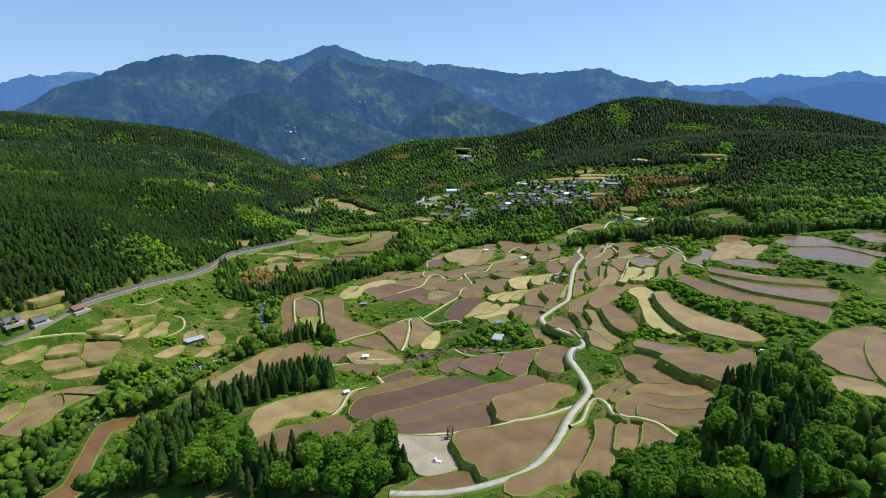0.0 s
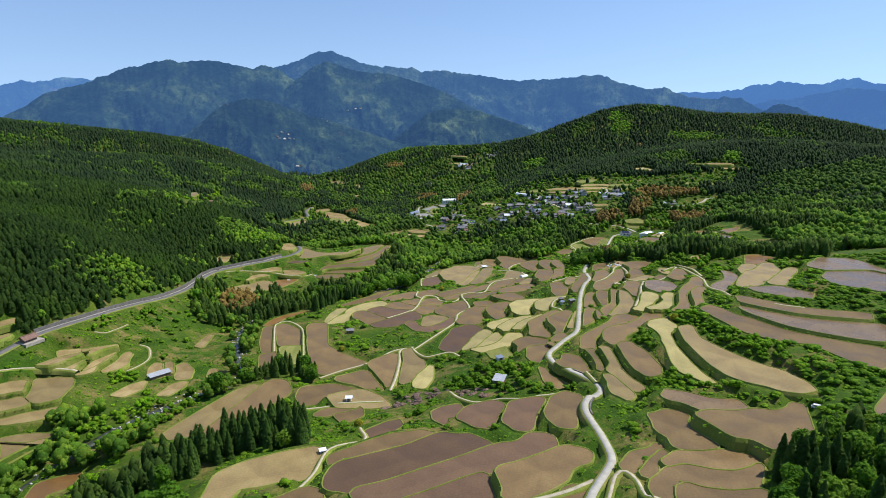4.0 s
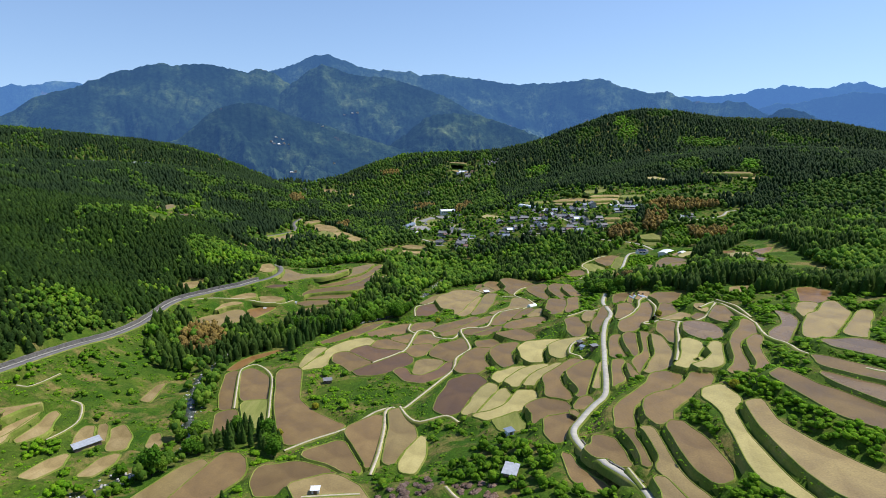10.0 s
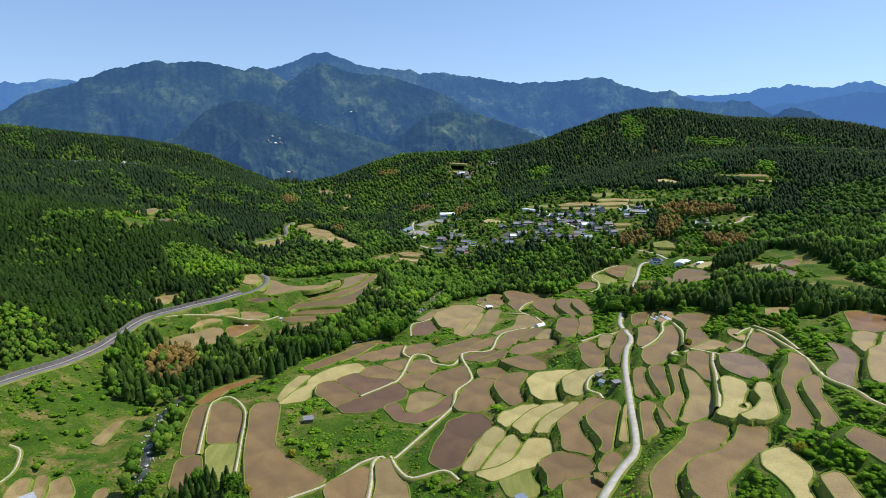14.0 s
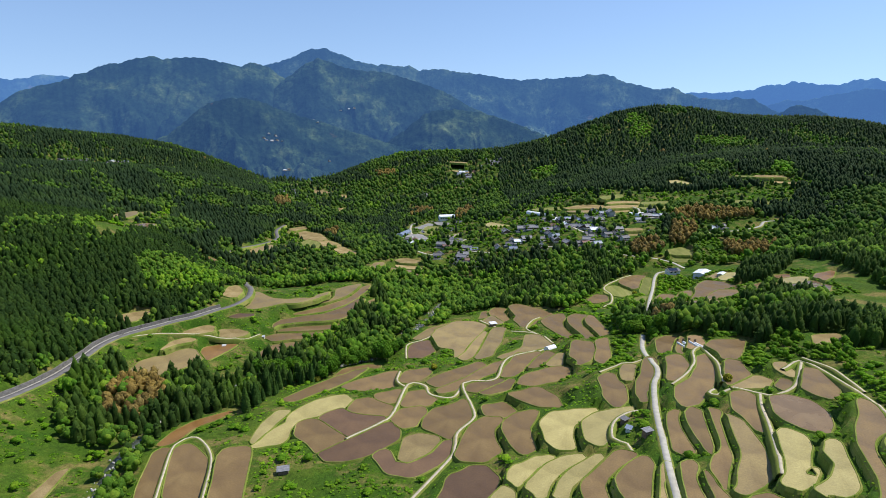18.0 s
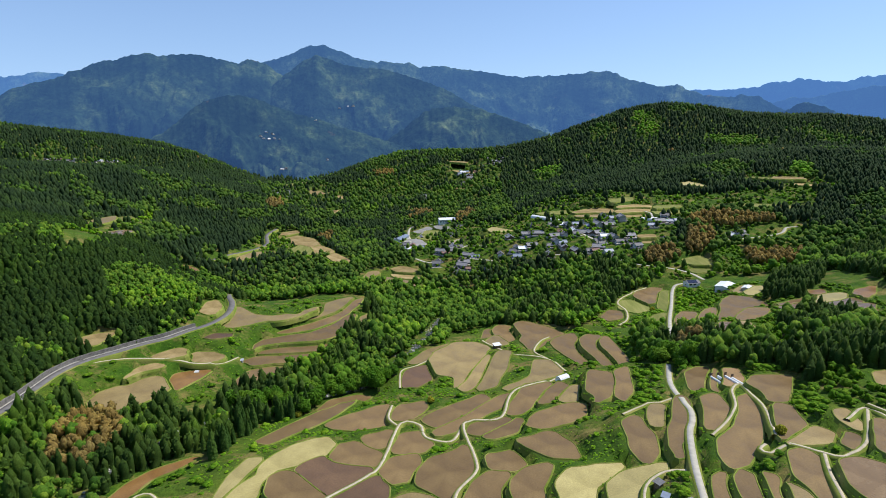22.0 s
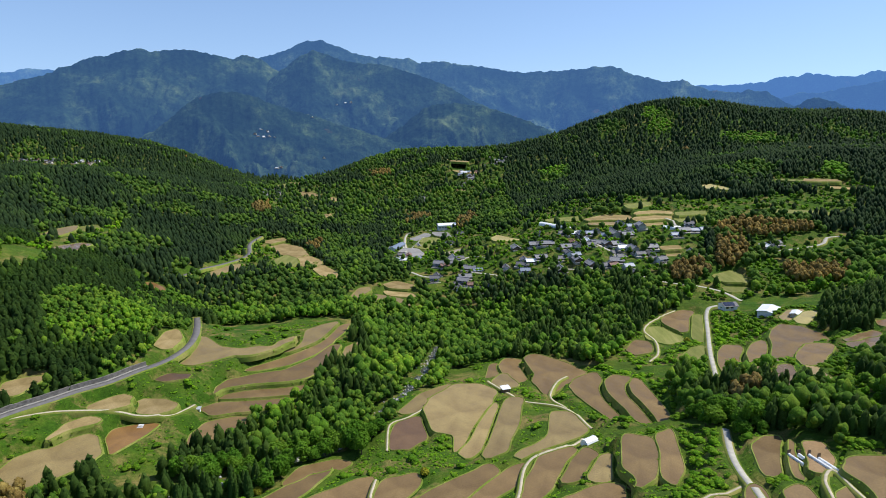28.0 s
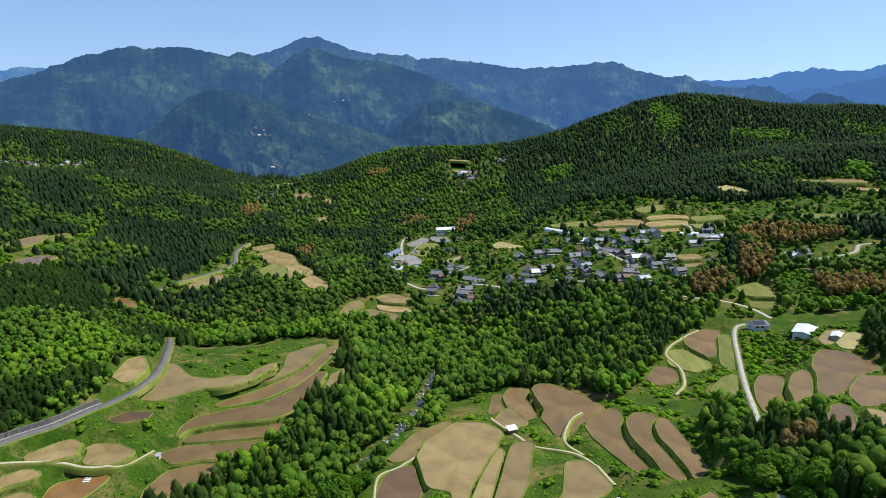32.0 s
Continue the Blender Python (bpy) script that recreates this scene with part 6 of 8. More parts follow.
VERGE = np.vstack(VERGE)

SURFACE = {"c": CONCRETE, "a": ASPHALT, "p": PATH_SOIL}
for name, kind, width, line, z in LANES:
    t = np.gradient(line, axis=0)
    t /= np.maximum(np.hypot(t[:, 0], t[:, 1]), 1e-6)[:, None]
    nrm = np.stack([t[:, 1], -t[:, 0]], 1)
    h = width / 2
    rows = []
    for o, dz in ((-h - 0.05, -0.3), (-h, 0.0), (-h, 0.002), (0, 0.04), (h, 0.002), (h, 0.0), (h + 0.05, -0.3)):
        rows.append(np.column_stack([line + nrm * o, z + dz]))
    v = np.stack(rows, 1).reshape(-1, 3)
    ob = new("road" if kind != "p" else "farm_path", fast_mesh(name, v, grid_faces(len(line), 7), SURFACE[kind], True))
    tagged(ob, {"c": "pale worn concrete farm road between the terraces", "a": "grey asphalt valley road along the wooded slope",
                "p": "narrow pale gravel path along the paddies"}[kind], "road" if kind != "p" else "path", kind="structure")
    for side in (-1, 1):
        bank = np.stack([np.column_stack([line + nrm * side * o, z + dz]) for o, dz in ((h - 0.02, -0.03), (h + 0.35, -0.08), (h + 0.8, -0.7), (h + 1.2, -2.4))], 1).reshape(-1, 3)
        part("verge", fast_mesh("verge", bank, grid_faces(len(line), 4), LEVEE, True), ob, "grassy verge beside the lane")

# ---- woods ----
rng = np.random.default_rng(7)


def sprays(g, count, place, size):
    """Loose leaf sprays: bent quads set about a crown."""
    v, f = [], []
    for _ in range(count):
        p, n = place(g)
        t = n.cross(Vector((0.3, 0.2, 1.0))).normalized()
        t.rotate(Matrix.Rotation(g.uniform(-0.9, 0.9), 3, n))
        o = n.cross(t)
        q = size * g.uniform(0.7, 1.35)
        b = len(v)
        v += [tuple(p + t * q), tuple(p + o * q * 0.8 - n * q * 0.35), tuple(p - t * q), tuple(p - o * q * 0.8 - n * q * 0.35)]
        f += [(b, b + 1, b + 2), (b, b + 2, b + 3)]
    return v, f


def cedar_shape(rings, sides, seed, ragged=0.25, loose=0):
    g = np.random.default_rng(seed)
    v, f = [], []
    for r in range(rings):
        u = r / rings
        rad = (1 - u ** 1.9) ** 0.75 * (0.17 + 0.03 * g.random())
        for s in range(sides):
            a = 2 * math.pi * (s + 0.5 * (r % 2)) / sides
            k = 1 + ragged * (g.random() - 0.5) * 2
            v.append((math.cos(a) * rad * k, math.sin(a) * rad * k, 0.1 + 0.9 * u - 0.04 * g.random()))
    v.append((0, 0, 0.98))
    for r in range(rings - 1):
        for s in range(sides):
            a, b = r * sides + s, r * sides + (s + 1) % sides
            c, e = a + sides, b + sides
            f += [(a, b, e), (a, e, c)]
    top = (rings - 1) * sides
    f += [(top + s, top + (s + 1) % sides, len(v) - 1) for s in range(sides)]

    def place(q):
        u, a = q.uniform(0.05, 0.92) ** 1.2, q.uniform(0, 6.283)
        rad = (1 - u ** 1.9) ** 0.75 * q.uniform(0.16, 0.22) + 0.01
        return Vector((math.cos(a) * rad, math.sin(a) * rad, 0.1 + 0.9 * u)), Vector((math.cos(a), math.sin(a), q.uniform(0.5, 1.4))).normalized()
    if loose:
        lv, lf = sprays(random.Random(seed), loose, place, 0.06)
        f += [tuple(i + len(v) for i in t) for t in lf]
        v += lv
    return np.array(v), np.array(f)


def crown_shape(level, seed, clumps=5, loose=0, leaf=0.09):
    """A crown of lumpy leaf clumps, one unit wide and high."""
    g = np.random.default_rng(seed)
    bm = bmesh.new()
    bmesh.ops.create_icosphere(bm, subdivisions=level, radius=1.0)
    unit = np.array([vt.co[:] for vt in bm.verts])
    tri = np.array([[w.index for w in fc.verts] for fc in bm.faces])
    bm.free()
    vs, fs, balls = [], [], []
    for k in range(clumps):
        a = 2.4 * k + g.random()
        rad = 0.0 if k == 0 else g.uniform(0.16, 0.3)
        r = g.uniform(0.28, 0.34) if k == 0 else g.uniform(0.19, 0.28) * (1.0 if clumps < 5 else 0.8)
        c = np.array([math.cos(a) * rad, math.sin(a) * rad, 0.6 if k == 0 else g.uniform(0.32, 0.72)])
        v = unit * (1 + g.uniform(-0.22, 0.22, (len(unit), 1))) * r * (1, 1, 0.9 if k else 1.15) + c
        v[:, 2] = np.maximum(v[:, 2], 0.02)
        fs.append(tri + k * len(unit))
        vs.append(v)
        balls.append((c, r))

    def place(q):
        c, r = q.choice(balls)
        z, a = q.uniform(-0.2, 1), q.uniform(0, 6.283)
        h = math.sqrt(1 - z * z)
        n = Vector((h * math.cos(a), h * math.sin(a), z))
        return Vector(c) + n * r * q.uniform(0.9, 1.1), (n + Vector((q.uniform(-0.5, 0.5), q.uniform(-0.5, 0.5), q.uniform(0, 0.6)))).normalized()
    if loose:
        lv, lf = sprays(random.Random(seed), loose, place, leaf)
        vs.append(np.array(lv))
        fs.append(np.array(lf) + clumps * len(unit))
    return np.vstack(vs), np.vstack(fs)


def joined(name, shapes, places, mat, label, category):
    """places: x, y, z, width, height, turn"""
    vs, fs, base = [], [], 0
    pick = rng.integers(0, len(shapes), len(places))
    for k, (v, f) in enumerate(shapes):
        p = places[pick == k]
        if not len(p):
            continue
        c, s = np.cos(p[:, 5]), np.sin(p[:, 5])
        x = (v[None, :, 0] * c[:, None] - v[None, :, 1] * s[:, None]) * p[:, 3, None] + p[:, 0, None]
        y = (v[None, :, 0] * s[:, None] + v[None, :, 1] * c[:, None]) * p[:, 3, None] + p[:, 1, None]
        z = v[None, :, 2] * p[:, 4, None] + p[:, 2, None]
        vs.append(np.stack([x, y, z], -1).reshape(-1, 3))
        fs.append((f[None] + (np.arange(len(p)) * len(v))[:, None, None]).reshape(-1, 3) + base)
        base += len(p) * len(v)
    ob = new(name, fast_mesh(name, np.vstack(vs), np.vstack(fs), mat, True))
    return tagged(ob, label, category, kind="stuff")


ROAD_Y = [0, 253, 296, 345, 388, 425, 453, 477, 497, 528, 566, 604, 680]
ROAD_X = [-222, -214, -204, -187, -177, -178, -175, -158, -145, -137, -145, -150, -160]


def scatter(x0, x1, y0, y1, step):
    nx, ny = int((x1 - x0) / step), int((y1 - y0) / step)
    i, j = np.meshgrid(np.arange(nx), np.arange(ny))
    x = x0 + (i + 0.5 + 0.45 * rng.uniform(-1, 1, i.shape)) * step
    y = y0 + (j + 0.5 + 0.45 * rng.uniform(-1, 1, i.shape)) * step
    return x.ravel(), y.ravel()


def patches(x, y, size, seed):
    return 1.6 * layered(x / size / 2.6, y / size / 2.6, seed, 4, 0.55)


RIVER = smooth_line([(-152, 180), (-146, 192), (-145, 205), (-132, 240), (-112, 268), (-101, 286), (-107, 303), (-114.5, 321), (-121, 339), (-124, 358), (-118, 400), (-84, 436), (-46, 462), (-36, 479), (-30.5, 490), (-25, 500), (-22, 513), (-18, 528), (-15, 550), (-13, 575)], 4.0)


MEADOW = np.array([(-202, 293), (-184, 340), (-178, 410), (-135, 378), (-122, 333), (-111, 294), (-117, 257), (-143, 256), (-172, 250)])


def classify(x, y):
    """0 none, 1 cedar, 2 broadleaf, 3 bamboo, 4 shrub, 5 low trees, 6 cut brush, 7 young trees"""
    kind = np.zeros(len(x), int)
    wild = (x < np.interp(y, ROAD_Y, ROAD_X) - 5.5) & (y < 640)
    wild |= y > 600
    wild |= (x > 232) & (y > 150)
    clear = np.zeros(len(x), bool)
    for p in OPEN:
        clear |= inside(x, y, p)
    wild &= ~clear
    mixd = patches(x, y, 47, 0.7) + 0.7 * patches(x, y, 15, 2.2) + rng.normal(0, 0.25, len(x))
    grove = patches(x, y, 9, 5.2) + 0.6 * patches(x, y, 4.3, 1.1) + rng.normal(0, 0.3, len(x))
    brink = np.clip(1 - (np.interp(y, ROAD_Y, ROAD_X) - x) / 55, 0, 1)                # broadleaf trees crowd the road
    lean_to = np.where(x < -150, -0.8 - 0.25 * (y < 450) + 1.15 * brink, np.where((x > 60) & (y > 740), -1.15, 0.5))
    kind[wild] = np.where(mixd[wild] > lean_to[wild], 1, 2)
    rust = wild & (patches(x, y, 23, 4.1) > 1.95)
    kind[rust] = 3
    hamlet = clear & (y > 600) & (rng.random(len(x)) < np.where(y > 900, 0.5, 0.58))
    kind[hamlet] = np.where(rng.random(hamlet.sum()) < np.where(y[hamlet] > 900, 0.1, 0.75), 5, np.where(rng.random(hamlet.sum()) < 0.7, 2, 1))
    meadow = inside(x, y, MEADOW)
    thicket = patches(x, y, 7, 8.4) + 0.6 * patches(x, y, 21, 2.9) + rng.normal(0, 0.35, len(x))
    kind[meadow & (thicket > 1.15)] = 4
    kind[meadow & (thicket > 1.7)] = 5
    for k, p in WOODS:
        m = inside(x, y, p)
        if k == "C":
            kind[m] = np.where(grove[m] > -1.5, 1, 2)
        elif k == "M":
            kind[m] = np.where(grove[m] > -0.1, 1, 2)
        elif k == "B":
            kind[m] = np.where(grove[m] > 1.3, 1, 2)
        elif k == "O":
            kind[m] = np.where(rng.random(m.sum()) < 0.9, 3, 2)
        elif k == "R":
            kind[m] = np.where(patches(x[m], y[m], 8, 6.6) > 0.1, 3, np.where(grove[m] > 0, 1, 2))
        elif k == "S":
            kind[m] = 4
        elif k == "L":
            kind[m] = np.where(rng.random(m.sum()) < 0.75, 5, 4)
        elif k == "F":
            kind[m] = 7
        else:
            kind[m] = 6
    flow, _ = edge_distance(x, y, RIVER, False)
    kind[flow < np.where(y > 450, 3.4, 2.4)] = 0
    near = sample(NEAR, x, y)
    kind[(near < 2.0)] = 0
    return kind


def passing(x, y):
    """How near the flight passes with the place in view."""
    best = np.full(len(x), 1e6)
    for cy in np.linspace(0, 288, 13):
        dy = y - cy
        ok = (dy > np.abs(x) * 1.38) & (dy > 105)
        best = np.where(ok, np.minimum(best, np.hypot(x, dy)), best)
    return best


SINGLE = {}
cedar_low = [cedar_shape(3, 5, s) for s in range(6)]
cedar_mid = [cedar_shape(3, 6, 20 + s, 0.3, 10) for s in range(8)]
crown_low = [crown_shape(1, s, 3) for s in range(8)]
crown_mid = [crown_shape(1, 10 + s, 7, 26, 0.075) for s in range(10)]
shrub_mid = [crown_shape(1, 40 + s, 3, 34, 0.1) for s in range(8)]
plume = [crown_shape(1, 120 + s, 3, 44, 0.11) for s in range(8)]
tiny = {1: [cedar_shape(2, 5, 90 + s) for s in range(6)], 2: [crown_shape(1, 90 + s, 1) for s in range(6)]}
sets = {}
for tag, (x0, x1, y0, y1, step) in {"near": (-330, 330, 60, 640, 3.5), "slope": (-330, -120, 200, 640, 2.7), "mid": (-700, 620, 640, 1000, 4.2), "west": (-760, -330, 150, 640, 4.0),
                                    "east": (330, 620, 150, 640, 4.8), "far": (-1150, 850, 1000, 1500, 6.3), "rim": (-1300, 900, 1500, 2000, 9.0)}.items():
    x, y = scatter(x0, x1, y0, y1, step)
    k = classify(x, y)
    slope = (x < np.interp(y, ROAD_Y, ROAD_X) - 4) & (y > 200)
    if tag in ("near", "slope"):
        k[slope != (tag == "slope")] = 0
    seen = (np.abs(x) < y * 0.755 + 26) & (y > 85)
    k[~seen] = 0
    sets[tag] = (x, y, np.where((k == 4) & (tag == "near"), 0, k))
x, y = scatter(-200, 230, 110, 600, 2.05)
k = classify(x, y)
sets["scrub"] = (x, y, np.where(k == 4, 4, 0))
for tag, (x, y, k) in sets.items():
    z = sample(HEIGHT, x, y) - 0.4
    size = {"slope": 0.72, "near": 1.05, "mid": 1.0, "west": 0.95, "east": 1.0, "far": 1.25, "rim": 1.9, "scrub": 1.0}[tag]
    detail = tag in ("near", "scrub", "slope")
    for code, name, mat, hi, lo in ((1, "cedar_woods", CEDAR_SLOPE if tag in ("slope", "west") else CEDAR_FAR if detail else CEDAR_HILL, cedar_mid, cedar_low), (2, "broadleaf_woods", BROAD_FAR if detail else BROAD_HILL, crown_mid, crown_low),
                                    (3, "bamboo_grove", BAMBOO_LEAF, plume, plume), (4, "bank_shrubs", SHRUB_LEAF, shrub_mid, crown_low), (5, "low_trees", SHRUB_LEAF, crown_mid, crown_low),
                                    (6, "cut_brush", BRUSH, plume, plume), (7, "young_trees", FRESH_LEAF, crown_mid, crown_low)):
        m = k == code
        if not m.any():
            continue
        n = m.sum()
        if code == 1:
            h = rng.uniform(6.0, 9.0, n) * (0.35 + 0.65 * size)
            w = h * rng.uniform(1.35, 1.75, n)
            if detail:                                          # the tended groves stand taller than the plantations on the slope
                grove = x[m] > np.interp(y[m], ROAD_Y, ROAD_X)
                h, w = np.where(grove, h * rng.uniform(0.95, 1.3, n), h), np.where(grove, w * 0.85, w)
        elif code == 2:
            w = rng.uniform(3.4, 7.4, n) * size
            h = np.minimum(w * rng.uniform(0.95, 1.4, n), 9.5 * size)
        elif code == 3:
            h = rng.uniform(7.5, 10.0, n)
            w = rng.uniform(4.6, 6.4, n) * size
        elif code == 7:
            h = rng.uniform(4.5, 6.5, n)
            w = rng.uniform(6.0, 8.5, n)
        elif code == 5:
            h = rng.uniform(2.2, 4.8, n)
            w = rng.uniform(2.8, 4.8, n)
        elif code == 6:
            h = rng.uniform(0.6, 1.3, n)
            w = rng.uniform(3.2, 4.8, n)
        else:
            h = rng.uniform(1.2, 2.8, n)
            w = rng.uniform(2.2, 4.0, n)
        if code < 3:
            swell = 1 + 0.13 * patches(x[m], y[m], 13, 3.3)
            h, w = h * swell, w * (0.5 + 0.5 * swell)
        places = np.column_stack([x[m], y[m], z[m], w, h, rng.uniform(0, 6.28, n)])
        if tag == "near" and code in (1, 2):
            rank = np.argsort(passing(places[:, 0], places[:, 1]))
            SINGLE[code] = places[rank[:280]]
            places = places[rank[280:]]
        joined(name, hi if detail else tiny.get(code, lo) if tag in ("far", "rim") else lo, places, mat,
               {1: "dense dark green cedar plantation on the slope", 2: "bright spring green broadleaf woods on the slope",
                3: "browned bamboo grove at the edge of the woods", 4: "dense green shrubs on the terrace banks",
                5: "low bright green trees between the terraces", 6: "pinkish brown heaps of cut brush on the bank", 7: "bright yellow-green stand of young trees on the hill"}[code],
               {1: "cedar woods", 2: "woods", 3: "bamboo grove", 4: "shrubs", 5: "small trees", 6: "brush", 7: "young trees"}[code])

# tufts and small shrubs on the banks between plots
def sprays_only(seed, count=8, size=0.24):
    def place(q):
        z, a = q.uniform(0.1, 1), q.uniform(0, 6.283)
        h = math.sqrt(1 - z * z)
        n = Vector((h * math.cos(a), h * math.sin(a), z))
        return Vector((n.x * 0.34, n.y * 0.34, 0.15 + n.z * 0.6)), (n + Vector((0, 0, 0.4))).normalized()
    v, f = sprays(random.Random(seed), count, place, size)
    return np.array(v), np.array(f)


x, y = scatter(-200, 215, 115, 585, 1.35)
near = sample(NEAR, x, y)
clump = patches(x, y, 9, 1.9) + rng.normal(0, 0.8, len(x))
m = (near > 0.75) & (near < 26) & (clump > np.where(near < 4, -1.3, -0.1)) & (classify(x, y) == 0) & (x > np.interp(y, ROAD_Y, ROAD_X) + 4)
m &= np.abs(x) < (y + 40) * 0.78 + 30
m &= rng.random(len(x)) < np.where(x < -85, 0.6, 0.9)
x, y, near = x[m], y[m], near[m]
n = len(x)
h = rng.uniform(0.35, 1.1, n) * (1 + (rng.random(n) < 0.06) * 1.7)
h = np.where((x > 60) & (near > 2.2) & (rng.random(n) < 0.35), h * 2.0, h)
h = np.minimum(np.where(near < 1.6, h * 0.42, np.where((near < 3.5) & (x < 60), h * 0.6, h)), 2.0)
lift = np.where(near < 0.25, 0.42, np.where(near < 0.9, 0.2, 0.0))
tuft_shapes = [sprays_only(50 + s) for s in range(6)]
spot = np.column_stack([x, y, sample(HEIGHT, x, y) - 0.25 + lift, h * rng.uniform(1.7, 2.9, n), h, rng.uniform(0, 6.28, n)])
tall = h > 1.25
joined("bank_tufts", tuft_shapes, spot[~tall], SHRUB_LEAF, "tufts of fresh green grass and weeds on the banks", "weeds")
joined("bank_bushes", [crown_shape(1, 140 + s, 3, 22, 0.1) for s in range(8)], spot[tall], SHRUB_LEAF, "small leafy bushes growing on the terrace banks", "bushes")
n = len(VERGE)
lane_gap = np.full(n, 1e3)
for name, kind, width, line, z in LANES:
    near_line = (np.abs(VERGE[:, 0] - line[:, 0].mean()) < np.ptp(line[:, 0]) / 2 + 4) & (np.abs(VERGE[:, 1] - line[:, 1].mean()) < np.ptp(line[:, 1]) / 2 + 4)
    d, _ = edge_distance(VERGE[near_line, 0], VERGE[near_line, 1], line, False)
    lane_gap[near_line] = np.minimum(lane_gap[near_line], d - width / 2)
v = VERGE[(lane_gap > 0.35) & (VERGE[:, 1] < 620)]
n = len(v)
h = rng.uniform(0.22, 0.55, n) * np.where(v[:, 3] < 0.6, 0.6, 1.0) * (1 + (rng.random(n) < 0.12) * (v[:, 3] > 1.0) * 1.2)
joined("levee_weeds", [sprays_only(60 + s, 6, 0.27) for s in range(6)], np.column_stack([v[:, :3] - (0, 0, 0.12), h * rng.uniform(1.5, 2.6, n), h, rng.uniform(0, 6.28, n)]), SHRUB_LEAF,
       "fresh green weeds along the paddy levees", "weeds")


# ---- single trees nearest the flight ----
def trunk_shape(height, r0, r1, sides=6, lean=0.04):
    v, f = [], []
    for k, u in enumerate((0.0, 0.12, 0.5, 1.0)):
        r = r0 + (r1 - r0) * u + (0.35 * r0 if k == 0 else 0)
        for s in range(sides):
            a = 2 * math.pi * s / sides
            v.append((math.cos(a) * r + lean * u * height, math.sin(a) * r, u * height - (0.6 if k == 0 else 0)))
    for k in range(3):
        for s in range(sides):
            a, b = k * sides + s, k * sides + (s + 1) % sides
            f.append((a, b, b + sides, a + sides))
    return v, f


def limb(v, f, p, q, r):
    p, q = Vector(p), Vector(q)
    side = (q - p).orthogonal().normalized()
    other = (q - p).normalized().cross(side)
    base = len(v)
    for c, k in ((p, r), (q, r * 0.35)):
        for s in range(4):
            a = math.pi / 2 * s
            v.append(tuple(c + side * math.cos(a) * k + other * math.sin(a) * k))
    for s in range(4):
        f.append((base + s, base + (s + 1) % 4, base + 4 + (s + 1) % 4, base + 4 + s))


def cedar_crown(height, seed):
    g = random.Random(seed)
    v, f = [], []
    whorls = 21
    for w in range(whorls):
        u = w / whorls
        reach = height * 0.15 * (1 - u ** 2.0) ** 0.8 + 0.2
        z = height * (0.1 + 0.88 * u)
        count = 8 if u < 0.7 else 6
        for s in range(count):
            a = 2 * math.pi * (s + g.uniform(-0.3, 0.3) + 0.5 * (w % 2)) / count
            r = reach * g.uniform(0.75, 1.15)
            wid = r * g.uniform(0.42, 0.6)
            drop = r * g.uniform(0.1, 0.45)
            c, d = math.cos(a), math.sin(a)
            up = height * 0.05
            b = len(v)
            v += [(c * 0.1 * r, d * 0.1 * r, z + up), (c * 0.62 * r - d * wid, d * 0.62 * r + c * wid, z - drop * 0.3), (c * 0.6 * r, d * 0.6 * r, z + up * 0.7),
                  (c * 0.62 * r + d * wid, d * 0.62 * r - c * wid, z - drop * 0.3), (c * r, d * r, z - drop)]
            f += [(b, b + 2, b + 1), (b, b + 3, b + 2), (b + 1, b + 2, b + 4), (b + 2, b + 3, b + 4)]
    core, cf = cedar_shape(5, 6, seed, 0.1)
    b = len(v)
    v += [(p[0] * height * 0.55, p[1] * height * 0.55, p[2] * height) for p in core]
    f += [tuple(int(i) + b for i in t) for t in cf]
    return v, f


def leafy_crown(height, width, seed):
    g = random.Random(seed)
    v, f = [], []
    lobes = [(0, 0, 0.62, 0.36)] + [(math.cos(2.4 * k) * g.uniform(0.17, 0.28), math.sin(2.4 * k) * g.uniform(0.17, 0.28), g.uniform(0.36, 0.74), g.uniform(0.17, 0.25)) for k in range(7)]
    for lx, ly, lz, lr in lobes:
        for _ in range(int(165 * lr * lr / 0.13)):
            z = g.uniform(-0.75, 1)
            a = g.uniform(0, 6.283)
            s = math.sqrt(1 - z * z)
            k = g.uniform(0.8, 1.06)
            n = Vector((s * math.cos(a), s * math.sin(a), z))
            p = Vector(((lx + n.x * lr * k) * width, (ly + n.y * lr * k) * width, (lz + n.z * lr * k * 0.95) * height))
            n = (n + Vector((g.uniform(-0.7, 0.7), g.uniform(-0.7, 0.7), g.uniform(-0.4, 0.8)))).normalized()
            t = n.orthogonal().normalized()
            t.rotate(Matrix.Rotation(g.uniform(0, 6.28), 3, n))
            o = n.cross(t)
            q = g.uniform(0.34, 0.62)
            b = len(v)
            v += [tuple(p + t * q), tuple(p + o * q * 0.8 - n * q * 0.3), tuple(p - t * q), tuple(p - o * q * 0.8 - n * q * 0.3)]
            f += [(b, b + 1, b + 2), (b, b + 2, b + 3)]
    core, cf = crown_shape(1, seed, 5)
    b = len(v)
    v += [(p[0] * width * 0.9, p[1] * width * 0.9, p[2] * height * 0.92) for p in core]
    f += [tuple(int(i) + b for i in t) for t in cf]
    return v, f


